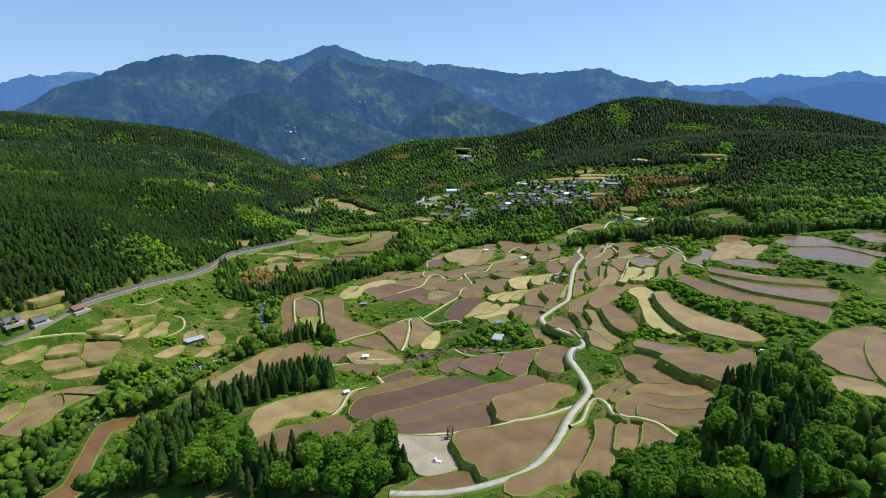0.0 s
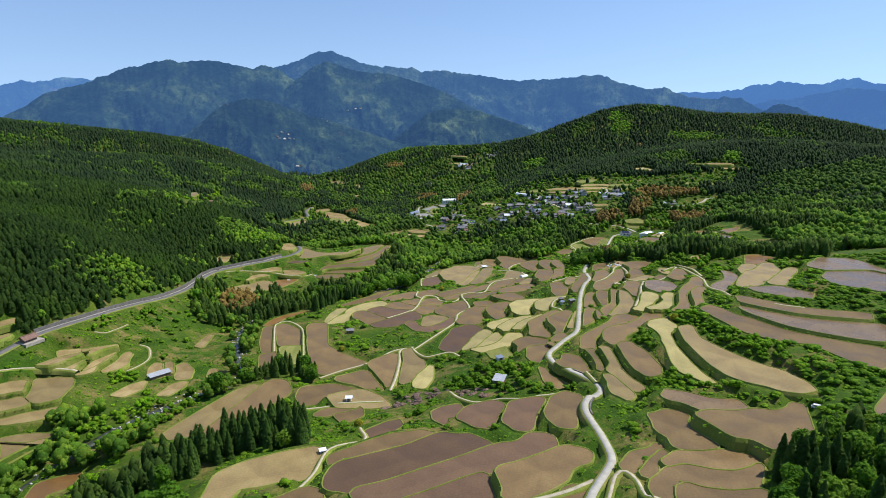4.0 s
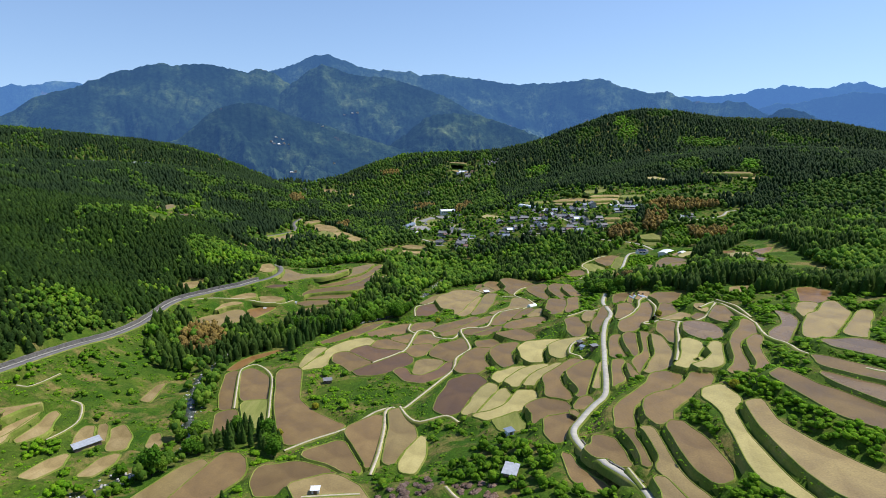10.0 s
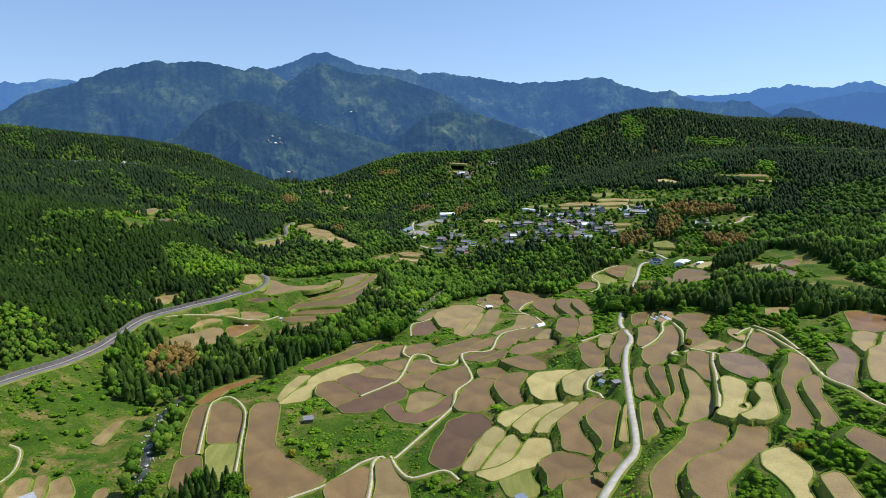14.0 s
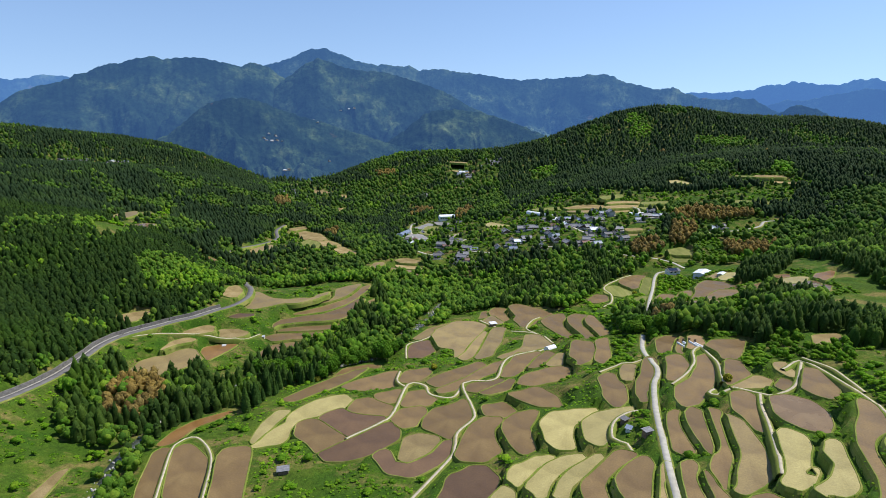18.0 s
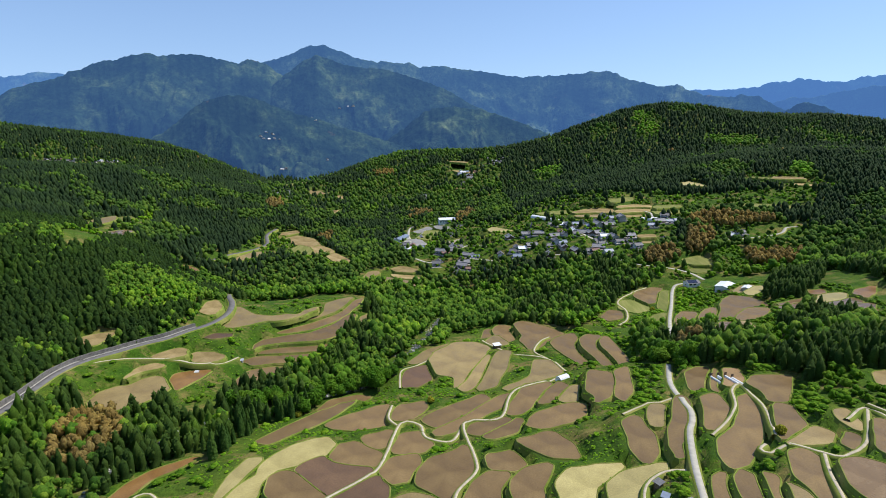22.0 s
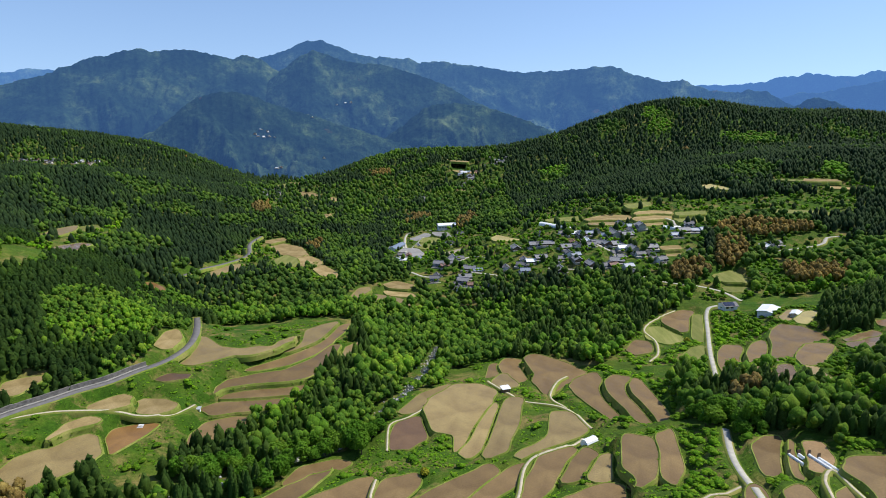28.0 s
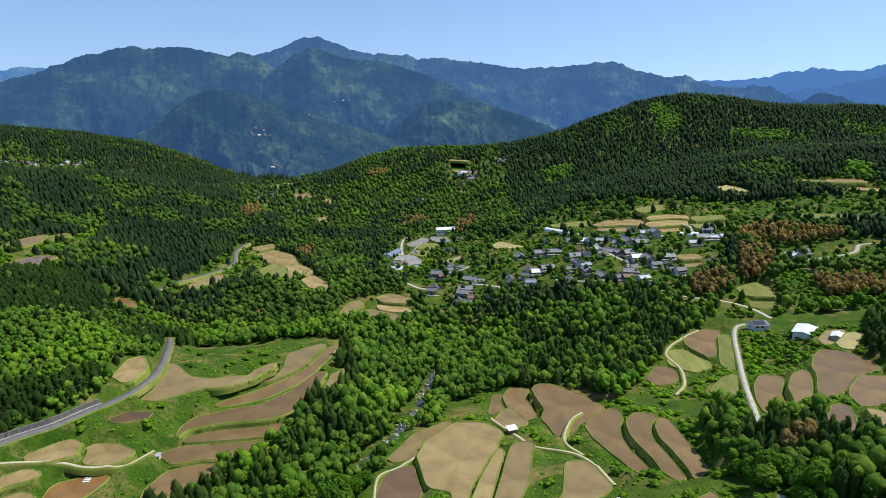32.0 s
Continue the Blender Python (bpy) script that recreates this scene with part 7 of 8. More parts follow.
def tree_of(kind, seed):
    g = random.Random(seed)
    if kind == 1:
        tree = new("cedar_tree")
        v, f = trunk_shape(9.0, 0.28, 0.06, lean=0)
        part("trunk", fast_mesh("cedar_trunk", v, f, BARK), tree)
        part("crown", fast_mesh("cedar_crown", *cedar_crown(12.0, seed), CEDAR_NEAR), tree)
        tagged(tree, "tall dark green cedar tree standing in the woods", "cedar tree", "cedars by the terraces")
    else:
        tree = new("broadleaf_tree")
        v, f = trunk_shape(4.2, 0.24, 0.1)
        for k in range(5):
            a = 2.4 * k + g.random()
            limb(v, f, (0.1, 0, 2.2 + 0.3 * k), (math.cos(a) * 1.9, math.sin(a) * 1.9, 4.4 + 0.4 * k), 0.1)
        part("trunk", fast_mesh("leafy_trunk", v, [tuple(t) for t in f], BARK), tree)
        part("crown", fast_mesh("leafy_crown", *leafy_crown(8.0, 6.5, seed), BROAD_NEAR), tree)
        tagged(tree, "fresh spring green broadleaf tree with a lumpy crown", "tree", "trees by the terraces")
    return tree


for code, count in ((1, 4), (2, 5)):
    models = [tree_of(code, 31 * code + s) for s in range(count)]
    for i, (x, y, z, w, h, turn) in enumerate(SINGLE[code]):
        model = models[i % count]
        k = 1.08 * h / (12.0 if code == 1 else 8.0)
        m = pose(x, y, z, 0, 0, math.degrees(turn))
        if i < count:
            tree = model
            tree.matrix_basis = m
        else:
            tree = copy_thing(model, m)
        tree.scale = (k * (1.0 if code == 1 else w / h * 1.23), k * (1.0 if code == 1 else w / h * 1.23), k)


# ---- buildings ----
def box(bm, x0, x1, y0, y1, z0, z1):
    v = [bm.verts.new(p) for p in ((x0, y0, z0), (x1, y0, z0), (x1, y1, z0), (x0, y1, z0), (x0, y0, z1), (x1, y0, z1), (x1, y1, z1), (x0, y1, z1))]
    for q in ((0, 3, 2, 1), (4, 5, 6, 7), (0, 1, 5, 4), (1, 2, 6, 5), (2, 3, 7, 6), (3, 0, 4, 7)):
        bm.faces.new([v[i] for i in q])


def piece(name, build, mat, parent, label=""):
    bm = bmesh.new()
    build(bm)
    me = bpy.data.meshes.new(name)
    bm.to_mesh(me)
    bm.free()
    me.polygons.foreach_set("use_smooth", np.zeros(len(me.polygons), bool))
    me.materials.append(mat)
    return part(name, me, parent, label)


def gable(bm, w, d, z, rise, over, thick):
    """A gabled slab roof with its ridge along x."""
    for s in (-1, 1):
        e, r = (d / 2 + over) * s, 0.0
        ze = z - over * rise / (d / 2)
        x = w / 2 + over
        lo = [(-x, e, ze), (x, e, ze), (x, r, z + rise), (-x, r, z + rise)]
        v = [bm.verts.new(p) for p in lo] + [bm.verts.new((p[0], p[1], p[2] + thick)) for p in lo]
        for q in ((0, 1, 2, 3), (7, 6, 5, 4), (0, 4, 5, 1), (1, 5, 6, 2), (2, 6, 7, 3), (3, 7, 4, 0)):
            bm.faces.new([v[i] for i in q])


def gable_walls(bm, w, d, z0, z1, rise):
    box(bm, -w / 2, w / 2, -d / 2, d / 2, z0, z1)
    for x in (-w / 2, w / 2 - 0.15):
        v = [bm.verts.new(p) for p in ((x, -d / 2, z1 - 0.02), (x, d / 2, z1 - 0.02), (x, 0, z1 + rise), (x + 0.15, -d / 2, z1 - 0.02), (x + 0.15, d / 2, z1 - 0.02), (x + 0.15, 0, z1 + rise))]
        for q in ((0, 2, 1), (3, 4, 5), (0, 1, 4, 3), (1, 2, 5, 4), (2, 0, 3, 5)):
            bm.faces.new([v[i] for i in q])


TILE_GREY = plain("grey_roof_tiles", (0.2, 0.2, 0.21), 0.6, 0.3, 0.3, 1.5)
TILE_DARK = plain("dark_roof_tiles", (0.12, 0.12, 0.127), 0.6, 0.3, 0.3, 1.5)
TILE_BLUE = plain("blue_metal_roof", (0.17, 0.21, 0.28), 0.45, 0.5, 0.15, 1.0)
TIN = plain("weathered_tin_roof", (0.36, 0.38, 0.41), 0.5, 0.4, 0.18, 1.2)
TILE_BROWN = plain("brown_roof", (0.2, 0.12, 0.09), 0.7, 0.3, 0.25, 1.5)
ROOF_WHITE = plain("white_metal_roof", (0.72, 0.74, 0.76), 0.4, 0.5, 0.08, 0.8)
PLASTER = plain("pale_plaster", (0.5, 0.46, 0.39), 0.9, 0.2, 0.12, 0.7)
PLASTER_WHITE = plain("white_plaster", (0.76, 0.75, 0.72), 0.9, 0.2, 0.08, 0.7)
TIMBER = plain("weathered_timber", (0.2, 0.14, 0.095), 0.9, 0.15, 0.3, 2.0)
WINDOW_GLASS = plain("dark_window_glass", (0.03, 0.04, 0.05), 0.1, 0.6)
FILM = plain("white_plastic_film", (0.78, 0.8, 0.8), 0.35, 0.5, 0.06, 1.5)
YARD = plain("packed_yard", (0.36, 0.33, 0.28), 0.95, 0.1, 0.25, 0.8)
TYRE = plain("black_rubber", (0.02, 0.02, 0.02), 0.8, 0.2)
CAR_WHITE = plain("white_car_paint", (0.8, 0.8, 0.8), 0.25, 0.5)
SOLAR = plain("dark_solar_panels", (0.015, 0.02, 0.05), 0.15, 0.6, 0.2, 2.0)
# dark tone of the road wall's face: its shade is in the colour
STONE = plain("darkened_retaining_stone", (0.16, 0.15, 0.135), 0.95, 0.2, 0.35, 0.9)
ROCK = plain("pale_river_rock", (0.42, 0.41, 0.38), 0.9, 0.2, 0.3, 0.8)


def house(style, w, d, storeys, roof, wall, label):
    home = new("house")
    h = 1.6 * storeys
    rise = d * 0.27
    piece("wall", lambda bm: gable_walls(bm, w, d, -1.5, h, rise), wall, home)
    top = piece("roof", lambda bm: gable(bm, w, d, h + 0.05, rise, 0.85, 0.2), roof, home)
    piece("ridge_cap", lambda bm: box(bm, -w / 2 - 0.75, w / 2 + 0.75, -0.22, 0.22, h + rise + 0.1, h + rise + 0.5), roof, top)

    def skirt(bm, s):
        z = 1.7
        for s in (s,):
            v = [bm.verts.new(p) for p in ((-w / 2 - 1.1, s * (d / 2 + 1.1), z - 0.35), (w / 2 + 1.1, s * (d / 2 + 1.1), z - 0.35), (w / 2 + 0.02, s * (d / 2 + 0.02), z + 0.1), (-w / 2 - 0.02, s * (d / 2 + 0.02), z + 0.1))]
            u = [bm.verts.new((p.co.x, p.co.y, p.co.z + 0.15)) for p in v]
            for q in ((0, 1, 2, 3), (7, 6, 5, 4), (0, 4, 5, 1), (1, 5, 6, 2), (2, 6, 7, 3), (3, 7, 4, 0)):
                bm.faces.new([(v + u)[i] for i in q])
    if storeys > 1:
        for side in (-1, 1):
            piece("eave_roof", lambda bm: skirt(bm, side), roof, home)
    for s in (-1, 1):
        y0, y1 = (-d / 2 - 0.06, -d / 2 + 0.03) if s < 0 else (d / 2 - 0.03, d / 2 + 0.06)
        for k in range(storeys):
            for cx in (-w * 0.27, w * 0.22):
                piece("window", lambda bm: box(bm, cx - 0.9, cx + 0.9, y0, y1, 1.6 * k + 0.5, 1.6 * k + 1.2), WINDOW_GLASS, home)
    piece("forecourt", lambda bm: box(bm, -w / 2 - 1.6, w / 2 + 1.9, -d / 2 - 2.6, d / 2 + 0.8, -1.4, 0.04), YARD, home, "pale packed yard")
    piece("door", lambda bm: box(bm, -0.6, 0.6, -d / 2 - 0.07, -d / 2 + 0.03, 0, 1.4), TIMBER, home)
    return tagged(home, label, "house", "village houses")


MODELS = [
    house("a", 7.6, 5.4, 2, TILE_GREY, PLASTER, "two-storey farmhouse with a grey tiled gable roof"),
    house("b", 6.0, 4.4, 2, TILE_DARK, PLASTER_WHITE, "white two-storey house with a dark tiled roof"),
    house("c", 8.6, 5.6, 1, TILE_GREY, TIMBER, "low timber farmhouse with a grey tiled roof"),
    house("d", 5.6, 4.4, 1, TILE_DARK, PLASTER_WHITE, "small pale house with a dark tiled roof"),
    house("e", 6.0, 4.2, 1, TILE_BLUE, PLASTER_WHITE, "white single-storey house with a blue metal roof"),
    house("f", 5.6, 3.8, 1, TILE_BROWN, TIMBER, "timber farm building with a brown roof"),
    house("g", 8.0, 4.6, 1, ROOF_WHITE, PLASTER_WHITE, "wide white building with a pale metal roof")]
HOUSES = []
HOUSES += [(3, 678), (0, 670), (6, 667), (17, 664), (23, 664), (-11, 785), (-6, 720), (-0, 722), (-12, 710), (8, 699), (35, 689), (49, 694), (54, 688), (61, 691), (48, 677), (46, 687), (59, 715), (64, 714), (69, 713), (74, 680), (80, 683), (85, 681), (85, 672), (83, 730), (87, 704), (81, 698), (89, 697), (98, 691), (97, 700), (104, 696)]
HOUSES += [(112, 704), (119, 715), (118, 703), (124, 705), (127, 700), (132, 710), (128, 725), (135, 721), (93, 664), (102, 655), (106, 654), (110, 661), (114, 666), (113, 677), (119, 678), (116, 687), (115, 650), (116, 641), (124, 672), (127, 665), (137, 675), (134, 656), (138, 653), (161, 694), (-63, 815), (-52, 772), (-45, 771), (-39, 810), (-11, 891), (229, 682)]
HOUSES += [(221, 679), (169, 701), (178, 703), (-253, 1087), (-272, 1100), (-254, 1135), (-236, 1068), (15, 1138), (7, 1118), (2, 1172), (60, 1177), (-45, 1059), (-592, 1198), (-659, 1160), (-634, 1170), (-52, 799), (-50, 751), (-59, 752), (-36, 759), (-9, 790), (-16, 713), (-9, 715), (-5, 727), (-17, 693), (-19, 684), (14, 696), (4, 685), (-3, 675), (9, 673), (45, 721)]
HOUSES += [(1, 835), (67, 743), (91, 723), (96, 717), (102, 716), (108, 716), (140, 711), (95, 705), (110, 692), (135, 664), (176, 710), (185, 704), (72, 663), (164, 667), (26, 1165), (39, 1170), (51, 1176), (64, 1183), (6, 1151), (17, 1124), (12, 1158), (-277, 1132), (-289, 1132)]
HOUSES += [(-312, 1201), (-293, 1165), (-303, 1217), (-276, 1154), (-265, 1132), (-664, 1138), (-664, 1153), (-652, 1167), (-641, 1170), (-637, 1182), (-609, 1191), (-606, 1203), (-594, 1205), (-587, 1215), (-59, 1065), (-52, 1069), (50, 1213), (57, 1192), (65, 1183), (70, 1195), (1, 1147), (14, 1135), (23, 1135), (28, 1147)]
pick = [0, 3, 2, 3, 1, 4, 2, 3, 5, 2, 3, 3, 6, 2, 4, 3]
g = random.Random(5)
used = set()
for i, (x, y) in enumerate(HOUSES):
    k = pick[i % len(pick)]
    m = pose(x, y, at_ground(x, y) - 0.1, 0, 0, g.choice((8, 12, 100, 20, -15, 95, 5)) + g.uniform(-6, 6))
    if k in used:
        copy_thing(MODELS[k], m)
    else:
        used.add(k)
        MODELS[k].matrix_basis = m
copy_thing(MODELS[3], pose(-212, 277, at_ground(-212, 277) - 0.2, 0, 0, 62))
copy_thing(MODELS[5], pose(-203, 294, at_ground(-203, 294) + 0.3, 0, 0, 70))
copy_thing(MODELS[3], pose(-219, 268, at_ground(-219, 268) + 0.3, 0, 0, 60))


def shed(w, d, h, slope, roof, wall, label, where, turn, drop=0.0):
    x, y = where
    hut = new("farm_shed")
    piece("wall", lambda bm: box(bm, -w / 2, w / 2, -d / 2, d / 2, -1.0, h), wall, hut)

    def lean(bm):
        lo = [(-w / 2 - 0.4, -d / 2 - 0.4, h + 0.05), (w / 2 + 0.4, -d / 2 - 0.4, h + 0.05), (w / 2 + 0.4, d / 2 + 0.4, h + slope), (-w / 2 - 0.4, d / 2 + 0.4, h + slope)]
        v = [bm.verts.new(p) for p in lo] + [bm.verts.new((p[0], p[1], p[2] + 0.12)) for p in lo]
        for q in ((0, 1, 2, 3), (7, 6, 5, 4), (0, 4, 5, 1), (1, 5, 6, 2), (2, 6, 7, 3), (3, 7, 4, 0)):
            bm.faces.new([v[i] for i in q])
        box(bm, -w / 2, w / 2, d / 2 - 0.1, d / 2, h, h + slope)
    piece("roof", lean, roof, hut)
    piece("door", lambda bm: box(bm, -0.5, 0.5, -d / 2 - 0.05, -d / 2 + 0.03, 0, min(1.9, h - 0.1)), TIMBER, hut)
    hut.matrix_basis = pose(x, y, at_ground(x, y) - drop, 0, 0, turn)
    return tagged(hut, label, "shed")


shed(3.6, 4.6, 2.4, 0.6, TIN, TIMBER, "timber farm shed with a pale corrugated metal roof", (15.5, 241), -18)
shed(3.4, 2.6, 2.0, 0.4, ROOF_WHITE, TIMBER, "small hut with a white roof beside the path", (20.5, 497), 20)
shed(2.2, 1.6, 1.5, 0.3, TIN, PLASTER_WHITE, "small white hut at the end of the field path", (-113, 484), 10)
shed(9.0, 3.2, 1.6, 0.6, TIN, TIMBER, "long low shed with a blue-grey roof in the meadow", (-138.6, 287.5), 48)
shed(2.4, 2.0, 1.8, 0.3, TILE_BLUE, PLASTER_WHITE, "little hut with a blue cover by the paddy", (17.5, 269), 30)
shed(1.5, 1.2, 1.2, 0.15, ROOF_WHITE, PLASTER_WHITE, "small white pump hut beside the path", (-41.2, 196.5), 25)
shed(2.2, 1.6, 1.6, 0.2, ROOF_WHITE, PLASTER_WHITE, "small white box hut beside the path", (-43, 249), 5)
shed(3.4, 2.4, 1.5, 0.3, TILE_GREY, TIMBER, "weathered hut hidden among the scrub", (-58.5, 338), 15)
shed(2.6, 1.7, 1.4, 0.25, TILE_GREY, TIMBER, "vegetable garden shed with a grey roof", (58.8, 331.5), 25)
shed(2.2, 1.6, 1.3, 0.25, TILE_DARK, TIMBER, "low dark garden shelter by the road", (55.5, 345), 40)
shed(2.2, 1.4, 1.1, 0.2, TILE_BLUE, PLASTER_WHITE, "garden frame with a blue and white cover", (55.2, 338.6), 60)


def tunnel(w, length, h, label, where, turn):
    x, y = where
    house_ = new("greenhouse" if h > 1 else "row_cover")

    def arch(bm):
        rings = []
        for k in range(int(length / 1.5) + 1):
            px = -length / 2 + k * length / int(length / 1.5)
            rings.append([bm.verts.new((px, -w / 2 * math.cos(a), h * math.sin(a) ** 0.7 if a not in (0, math.pi) else -0.4)) for a in [math.pi * i / 8 for i in range(9)]])
        for p, q in zip(rings, rings[1:]):
            for i in range(8):
                bm.faces.new((p[i], p[i + 1], q[i + 1], q[i]))
        bm.faces.new(rings[0])
        bm.faces.new(rings[-1][::-1])
    piece("cover", arch, FILM, house_)
    piece("door", lambda bm: box(bm, length / 2, length / 2 + 0.06, -0.6, 0.6, 0, 1.7), TIMBER, house_)
    for k in range(1, int(length / 4)):
        px = -length / 2 + k * 4
        piece("hoop", lambda bm: [box(bm, px - 0.04, px + 0.04, -w / 2 * math.cos(a) - 0.06, -w / 2 * math.cos(a) + 0.06, h * math.sin(a) ** 0.7 - 0.04, h * math.sin(a) ** 0.7 + 0.06) for a in [math.pi * i / 8 for i in range(1, 8)]], ROOF_WHITE, house_)
    house_.matrix_basis = pose(x, y, at_ground(x, y) + (0.0 if h > 1 else 0.4), 0, 0, turn)
    return tagged(house_, label, "greenhouse" if h > 1 else "row cover")


tunnel(3.6, 5.4, 2.2, "small white film greenhouse at the bend of the path", (46, 442.5), 35)
tunnel(5.0, 36.0, 2.4, "long white film greenhouse above the village", (83, 753), -44)
tunnel(5.0, 13.0, 2.4, "white film greenhouse beside the village road", (163, 709), -4)
for k in range(4):
    x, y = 96.6 + 1.9 * k, 404.5 - 1.5 * k
    tunnel(0.9, 9.0, 0.6, "low white row cover over a vegetable bed", (x, y), 108)


def long_barn(w, d, h, rise, roof, wall, label, where, turn, panels=False):
    x, y = where
    barn = new("barn")
    piece("wall", lambda bm: gable_walls(bm, w, d, -2.0, h, rise), wall, barn)
    top = piece("roof", lambda bm: gable(bm, w, d, h + 0.05, rise, 0.6, 0.15), roof, barn)
    for k in range(int(w / 3)):
        px = -w / 2 + 1.5 + 3 * k
        piece("window", lambda bm: box(bm, px - 0.8, px + 0.8, -d / 2 - 0.06, -d / 2 + 0.03, 1.0, 2.2), WINDOW_GLASS, barn)
    if panels:
        for k in range(int(w / 2.2)):
            px = -w / 2 + 1.1 + 2.2 * k
            def panel(bm):
                z0, z1 = h + 0.3, h + rise + 0.22
                v = [bm.verts.new(p) for p in ((px - 1, -d / 2, z0), (px + 1, -d / 2, z0), (px + 1, -0.3, z1), (px - 1, -0.3, z1))]
                u = [bm.verts.new((p.co.x, p.co.y, p.co.z + 0.08)) for p in v]
                for q in ((0, 1, 2, 3), (7, 6, 5, 4), (0, 4, 5, 1), (1, 5, 6, 2), (2, 6, 7, 3), (3, 7, 4, 0)):
                    bm.faces.new([(v + u)[i] for i in q])
            piece("solar_panel", panel, SOLAR, top)
    barn.matrix_basis = pose(x, y, at_ground(x, y) + 0.3, 0, 0, turn)
    return tagged(barn, label, "barn")


long_barn(13.0, 8.5, 2.4, 0.9, ROOF_WHITE, PLASTER_WHITE, "wide barn with a bright white metal roof", (170, 569), 52)
long_barn(6.5, 4.0, 2.0, 0.6, ROOF_WHITE, PLASTER, "lean barn annex with a white roof", (178, 557), 52)
long_barn(8.0, 6.5, 2.4, 1.3, TILE_DARK, PLASTER_WHITE, "white house with solar panels on its roof", (155, 585), 10, True)
long_barn(24.0, 9.0, 4.0, 1.6, ROOF_WHITE, PLASTER_WHITE, "large public hall with a pale metal roof", (-12, 893), 15)
long_barn(22.0, 7.0, 3.6, 1.4, TILE_BLUE, PLASTER_WHITE, "long hall with a blue-grey metal roof", (-60, 812), 70)


# ---- vehicles and small works ----
def kei_van(label, where, turn, truck=False):
    x, y = where
    van = new("truck" if truck else "van")

    def shell(bm):
        prof = [(-1.7, 0.3), (1.7, 0.3), (1.72, 0.95), (1.35, 1.15), (1.0, 1.8), (-1.6, 1.85), (-1.7, 1.0)] if not truck else [(-1.7, 0.4), (1.7, 0.4), (1.72, 1.0), (1.45, 1.15), (1.15, 1.75), (0.35, 1.75), (0.3, 0.85), (-1.7, 0.85)]
        a = [bm.verts.new((px, -0.73, pz)) for px, pz in prof]
        b = [bm.verts.new((px, 0.73, pz)) for px, pz in prof]
        bm.faces.new(a)
        bm.faces.new(b[::-1])
        for i in range(len(prof)):
            j = (i + 1) % len(prof)
            bm.faces.new((a[j], a[i], b[i], b[j]))
    piece("body", shell, CAR_WHITE, van)
    piece("windscreen", lambda bm: box(bm, 1.12, 1.32, -0.62, 0.62, 1.2, 1.62), WINDOW_GLASS, van)
    for s in (-1, 1):
        piece("side_window", lambda bm: box(bm, 0.45 if truck else -1.4, 1.0, s * 0.74 - 0.02, s * 0.74 + 0.02, 1.15, 1.6), WINDOW_GLASS, van)
        for px in (-1.1, 1.1):
            def wheel(bm):
                bmesh.ops.create_cone(bm, cap_ends=True, segments=14, radius1=0.28, radius2=0.28, depth=0.18,
                                      matrix=Matrix.Translation((px, s * 0.68, 0.28)) @ Matrix.Rotation(math.pi / 2, 4, "X"))
            piece("wheel", wheel, TYRE, van)
    van.matrix_basis = pose(x, y, at_ground(x, y) + 0.05, 0, 0, turn) @ Matrix.Scale(0.667, 4)
    return tagged(van, label, "van" if not truck else "truck")


kei_van("small white van parked at the end of the paddy", (105.2, 193.2), 120)
kei_van("small white truck parked on the gravel lot", (-6.2, 139.5), 165, True)
kei_van("small white van parked beside the farm track", (99.3, 187.8), 150)

gate = new("timber_frame")
for sx in (-0.7, 0.7):
    for sy in (-0.5, 0.5):
        piece("post", lambda bm: box(bm, sx - 0.12, sx + 0.12, sy - 0.12, sy + 0.12, -0.5, 3.4), TIMBER, gate)
for z in (0.8, 1.7, 2.6, 3.3):
    for sy in (-0.5, 0.5):
        piece("crossbeam", lambda bm: box(bm, -1.0, 1.0, sy - 0.08 + 0.2 * (1 if sy > 0 else -1), sy + 0.08 + 0.2 * (1 if sy > 0 else -1), z, z + 0.16), TIMBER, gate)
piece("platform", lambda bm: box(bm, -0.55, 0.55, -0.36, 0.36, 1.9, 2.0), TIMBER, gate)
gate.matrix_basis = pose(-3.0, 151, at_ground(-3.0, 151) + 0.2, 0, 0, 10)
tagged(gate, "dark weathered timber frame standing beside the path", "timber frame")


def wall_along(points, height, thick, mat, label, tops=None):
    line = smooth_line(points, 1.2)
    t = np.gradient(line, axis=0)
    t /= np.hypot(t[:, 0], t[:, 1])[:, None]
    n = np.stack([t[:, 1], -t[:, 0]], 1)
    z = np.array([at_ground(*p) for p in line])
    foot = -1.0
    if tops is not None:
        z, foot = np.interp(np.arange(len(line)), np.linspace(0, len(line) - 1, len(tops)), tops), -2.6
    rows = [np.column_stack([line + n * o, z + dz]) for o, dz in ((0, foot), (0.15, height), (0.15 + thick, height), (0.35 + thick, foot))]
    v = np.stack(rows, 1).reshape(-1, 3)
    ob = new("retaining_wall", fast_mesh("retaining_wall", v, grid_faces(len(line), 4), mat))
    return tagged(ob, label, "retaining wall", kind="structure")


for name, kind, width, line, z in LANES:
    if name == "concrete_road":
        t = np.gradient(line, axis=0)
        t /= np.maximum(np.hypot(t[:, 0], t[:, 1]), 1e-6)[:, None]
        right = np.stack([t[:, 1], -t[:, 0]], 1)
        for lo, hi, label in ((222, 252, "stone retaining wall beside the road, darkened for its shade"), (196, 211, "stone retaining wall under the bend of the road")):
            stretch = (line[:, 1] > lo) & (line[:, 1] < hi)
            wall_along((line + right * (width / 2 + 0.1))[stretch][::2], 0.25, 0.45, STONE, label, z[stretch][::2])

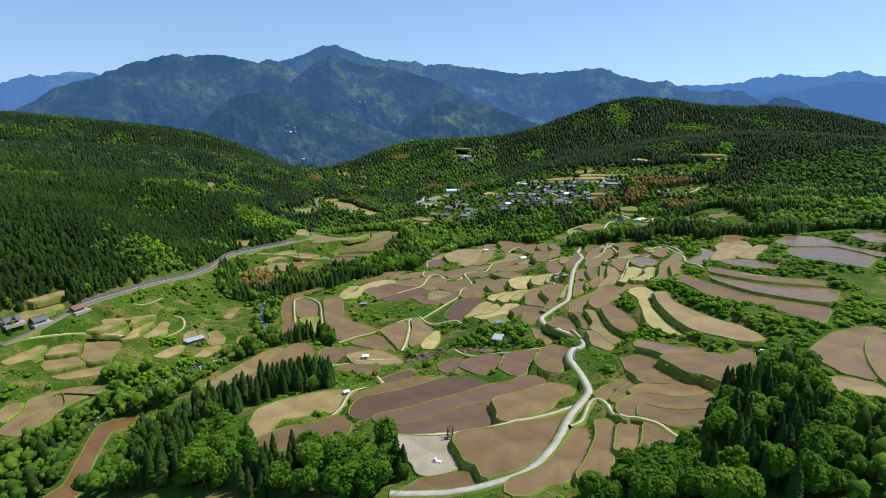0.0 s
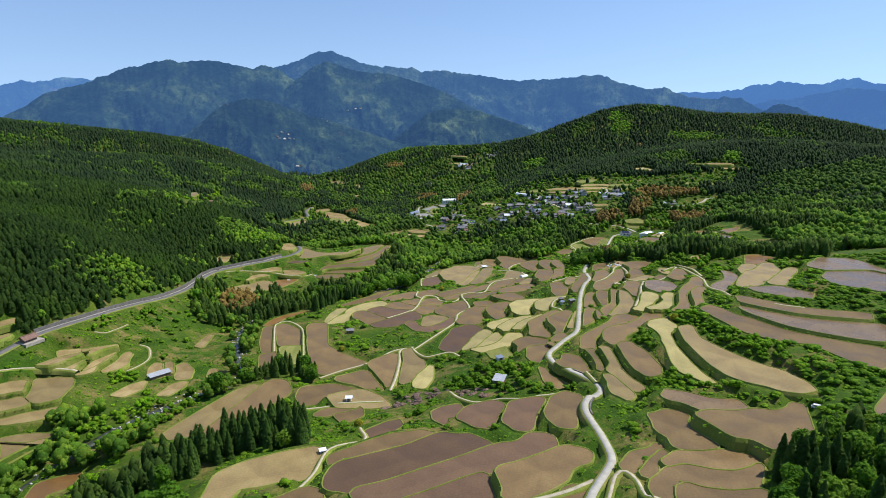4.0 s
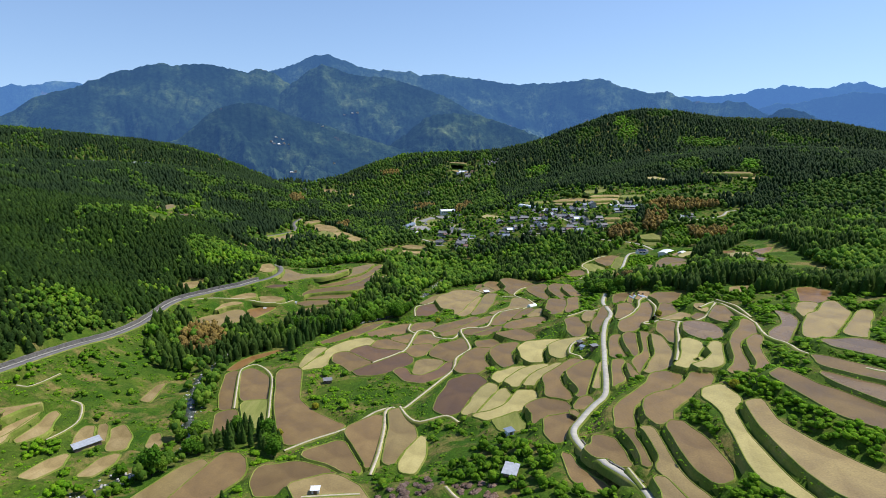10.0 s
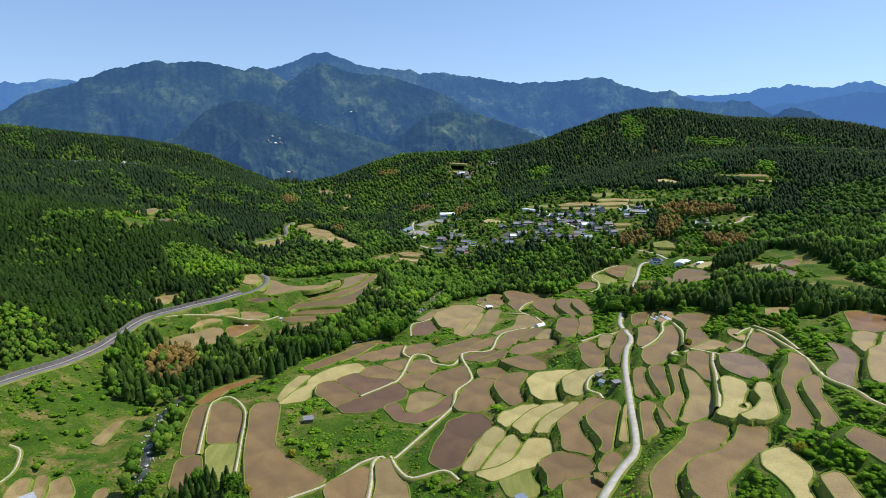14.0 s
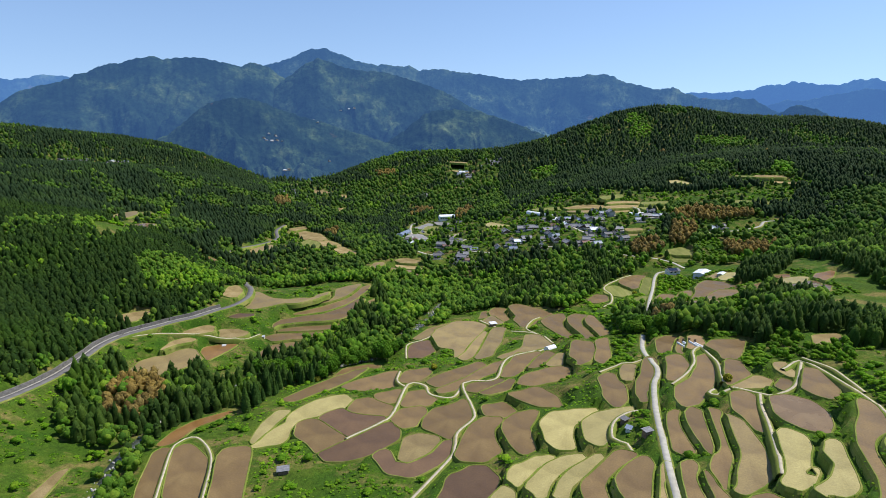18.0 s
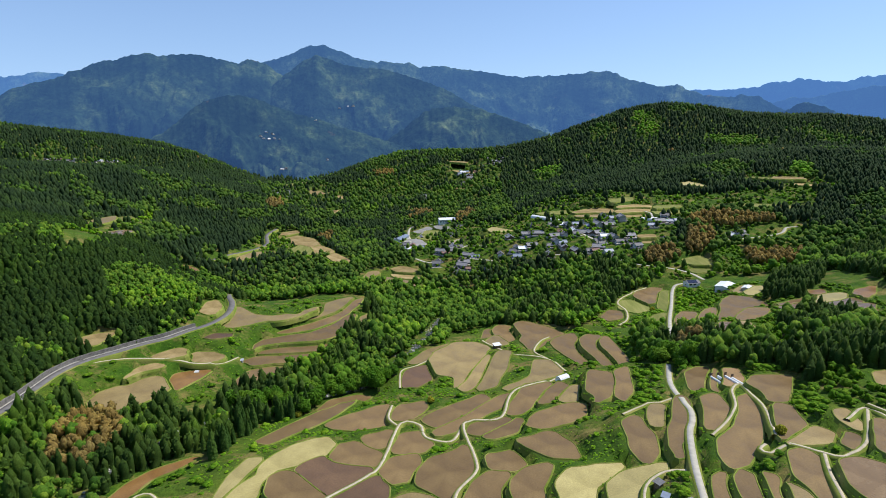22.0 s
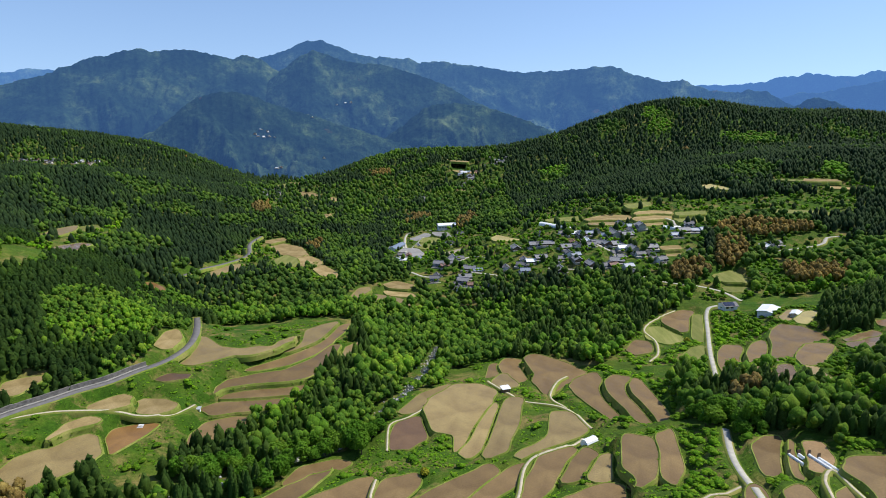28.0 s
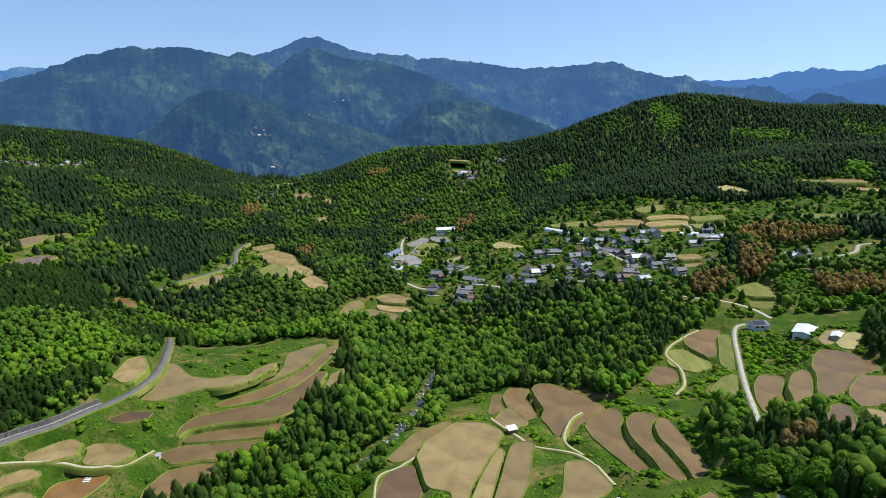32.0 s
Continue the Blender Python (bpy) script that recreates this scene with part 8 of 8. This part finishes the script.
# the dark wall and pale kerb on the uphill side of the valley road
for name, kind, width, line, z in LANES:
    if name == "valley_road":
        t = np.gradient(line, axis=0)
        t /= np.maximum(np.hypot(t[:, 0], t[:, 1]), 1e-6)[:, None]
        up = np.stack([-t[:, 1], t[:, 0]], 1)
        stretch = (line[:, 1] > 300) & (line[:, 1] < 505)
        wall_along((line + up * (width / 2 + 1.3))[stretch][::3], 2.4, 0.6, STONE, "dark retaining wall above the valley road")
        wall_along((line + up * (width / 2 + 0.35))[stretch][::3], 0.75, 0.3, CONCRETE, "low pale concrete kerb wall along the valley road")

# the river bed with its boulders
river_line = RIVER
t = np.gradient(river_line, axis=0)
t /= np.hypot(t[:, 0], t[:, 1])[:, None]
nrm = np.stack([t[:, 1], -t[:, 0]], 1)
rz = np.minimum(sample(HEIGHT, river_line[:, 0], river_line[:, 1]), sample(BASE, river_line[:, 0], river_line[:, 1]))
rz = np.convolve(np.pad(rz, 2, "edge"), np.ones(5) / 5, "valid") + 0.35
WATER = plain("stream_water", (0.06, 0.07, 0.055), 0.32, 0.4, 0.6, 0.4)
rv = np.stack([np.column_stack([river_line + nrm * o, rz + dz]) for o, dz in ((-2.0, -0.6), (-1.6, 0.0), (1.6, 0.0), (2.0, -0.6))], 1).reshape(-1, 3)
tagged(new("river", fast_mesh("river", rv, grid_faces(len(river_line), 4), WATER, True)), "shallow stream running between pale boulders", "river", kind="structure")
i = rng.integers(0, len(river_line), 900)
off = rng.normal(0, 1.7, 900)
bx, by = river_line[i, 0] + nrm[i, 0] * off + rng.uniform(-1, 1, 900), river_line[i, 1] + nrm[i, 1] * off + rng.uniform(-1, 1, 900)
bs = rng.uniform(0.3, 1.2, 900)
joined("river_boulders", [crown_shape(1, 80 + s, 1) for s in range(6)], np.column_stack([bx, by, rz[i] - 0.35 * bs, bs * 1.6, bs, rng.uniform(0, 6.28, 900)]), ROCK,
       "pale boulders strewn along the stream bed", "boulders")

# bright yellow-green bushes
def bush_of(seed):
    bush = new("yellow_bush")
    v, f = trunk_shape(1.2, 0.1, 0.05)
    part("trunk", fast_mesh("bush_trunk", v, f, BARK), bush)
    part("crown", fast_mesh("bush_crown", *leafy_crown(3.0, 3.4, seed), YELLOW_LEAF), bush)
    return tagged(bush, "bright yellow-green bush beside the paddies", "bush", "yellow bushes")


model = None
for k, (x, y) in enumerate([(-11.8, 431.4), (-59, 315.6), (-68, 294.3), (-34, 219), (115, 538.5), (94.2, 357.8), (86, 262), (-67.6, 426.5), (-88.7, 470.4)]):
    m = pose(x, y, at_ground(x, y) - 0.2, 0, 0, 40 * k)
    if model is None:
        model = bush_of(77)
        model.matrix_basis = m
    else:
        copy_thing(model, m)


# pale boards left on the brown plot
for k in range(3):
    boards = new("board_stack")
    for j in range(3):
        piece("board", lambda bm: box(bm, -1.1, 1.1, -0.3 + 0.02 * j, 0.3 - 0.03 * j, 0.02 + 0.07 * j, 0.08 + 0.07 * j), CAR_WHITE, boards)
    x, y = -128.2 - 0.2 * k, 465.3 + 0.95 * k
    boards.matrix_basis = pose(x, y, at_ground(x, y) + 0.36, 0, 0, 8 - 5 * k)
    tagged(boards, "small stack of white boards lying on the field", "boards")


# hamlets on the far slopes: bearing and rise in degrees from the middle of the flight
slopes = np.vstack([np.array([v.co[:] for v in ob.data.vertices]) for ob in bpy.data.objects if ob.name.startswith("mountain_range") and ob.type == "MESH"])
seen_from = slopes - OUTLOOK
bearing = np.degrees(np.arctan2(seen_from[:, 0], seen_from[:, 1]))
rise = np.degrees(np.arctan2(seen_from[:, 2], np.hypot(seen_from[:, 0], seen_from[:, 1])))
for i, (b, e) in enumerate([(-17.77, -2.86), (-17.44, -3.06), (-17.05, -3.12), (-16.60, -3.07), (-16.20, -3.13), (-17.25, -2.46), (-16.77, -2.67), (-10.83, -0.37), (-10.11, -0.32), (-9.59, -0.26), (-13.30, -1.28), (-12.96, -1.48), (-11.98, -5.02), (-11.20, -5.09), (-16.10, -5.72), (-15.75, -5.78), (-14.07, -5.66)]):
    p = slopes[np.argmin(np.hypot(bearing - b, rise - e) + seen_from[:, 1] * 0.0002)]
    home = copy_thing(MODELS[(1, 4, 6)[i % 3]], pose(p[0], p[1], p[2] + 0.4, 0, 0, 25 * i))
    tagged(home, "pale farmhouse in a hamlet on the far mountain slope", "house", "mountain hamlet")


# ---- from the plan to metres ----
for ob in list(scene.objects):
    if ob.parent is None and ob.type in ("MESH", "EMPTY"):
        ob.matrix_basis = Matrix.Scale(PLAN, 4) @ ob.matrix_basis
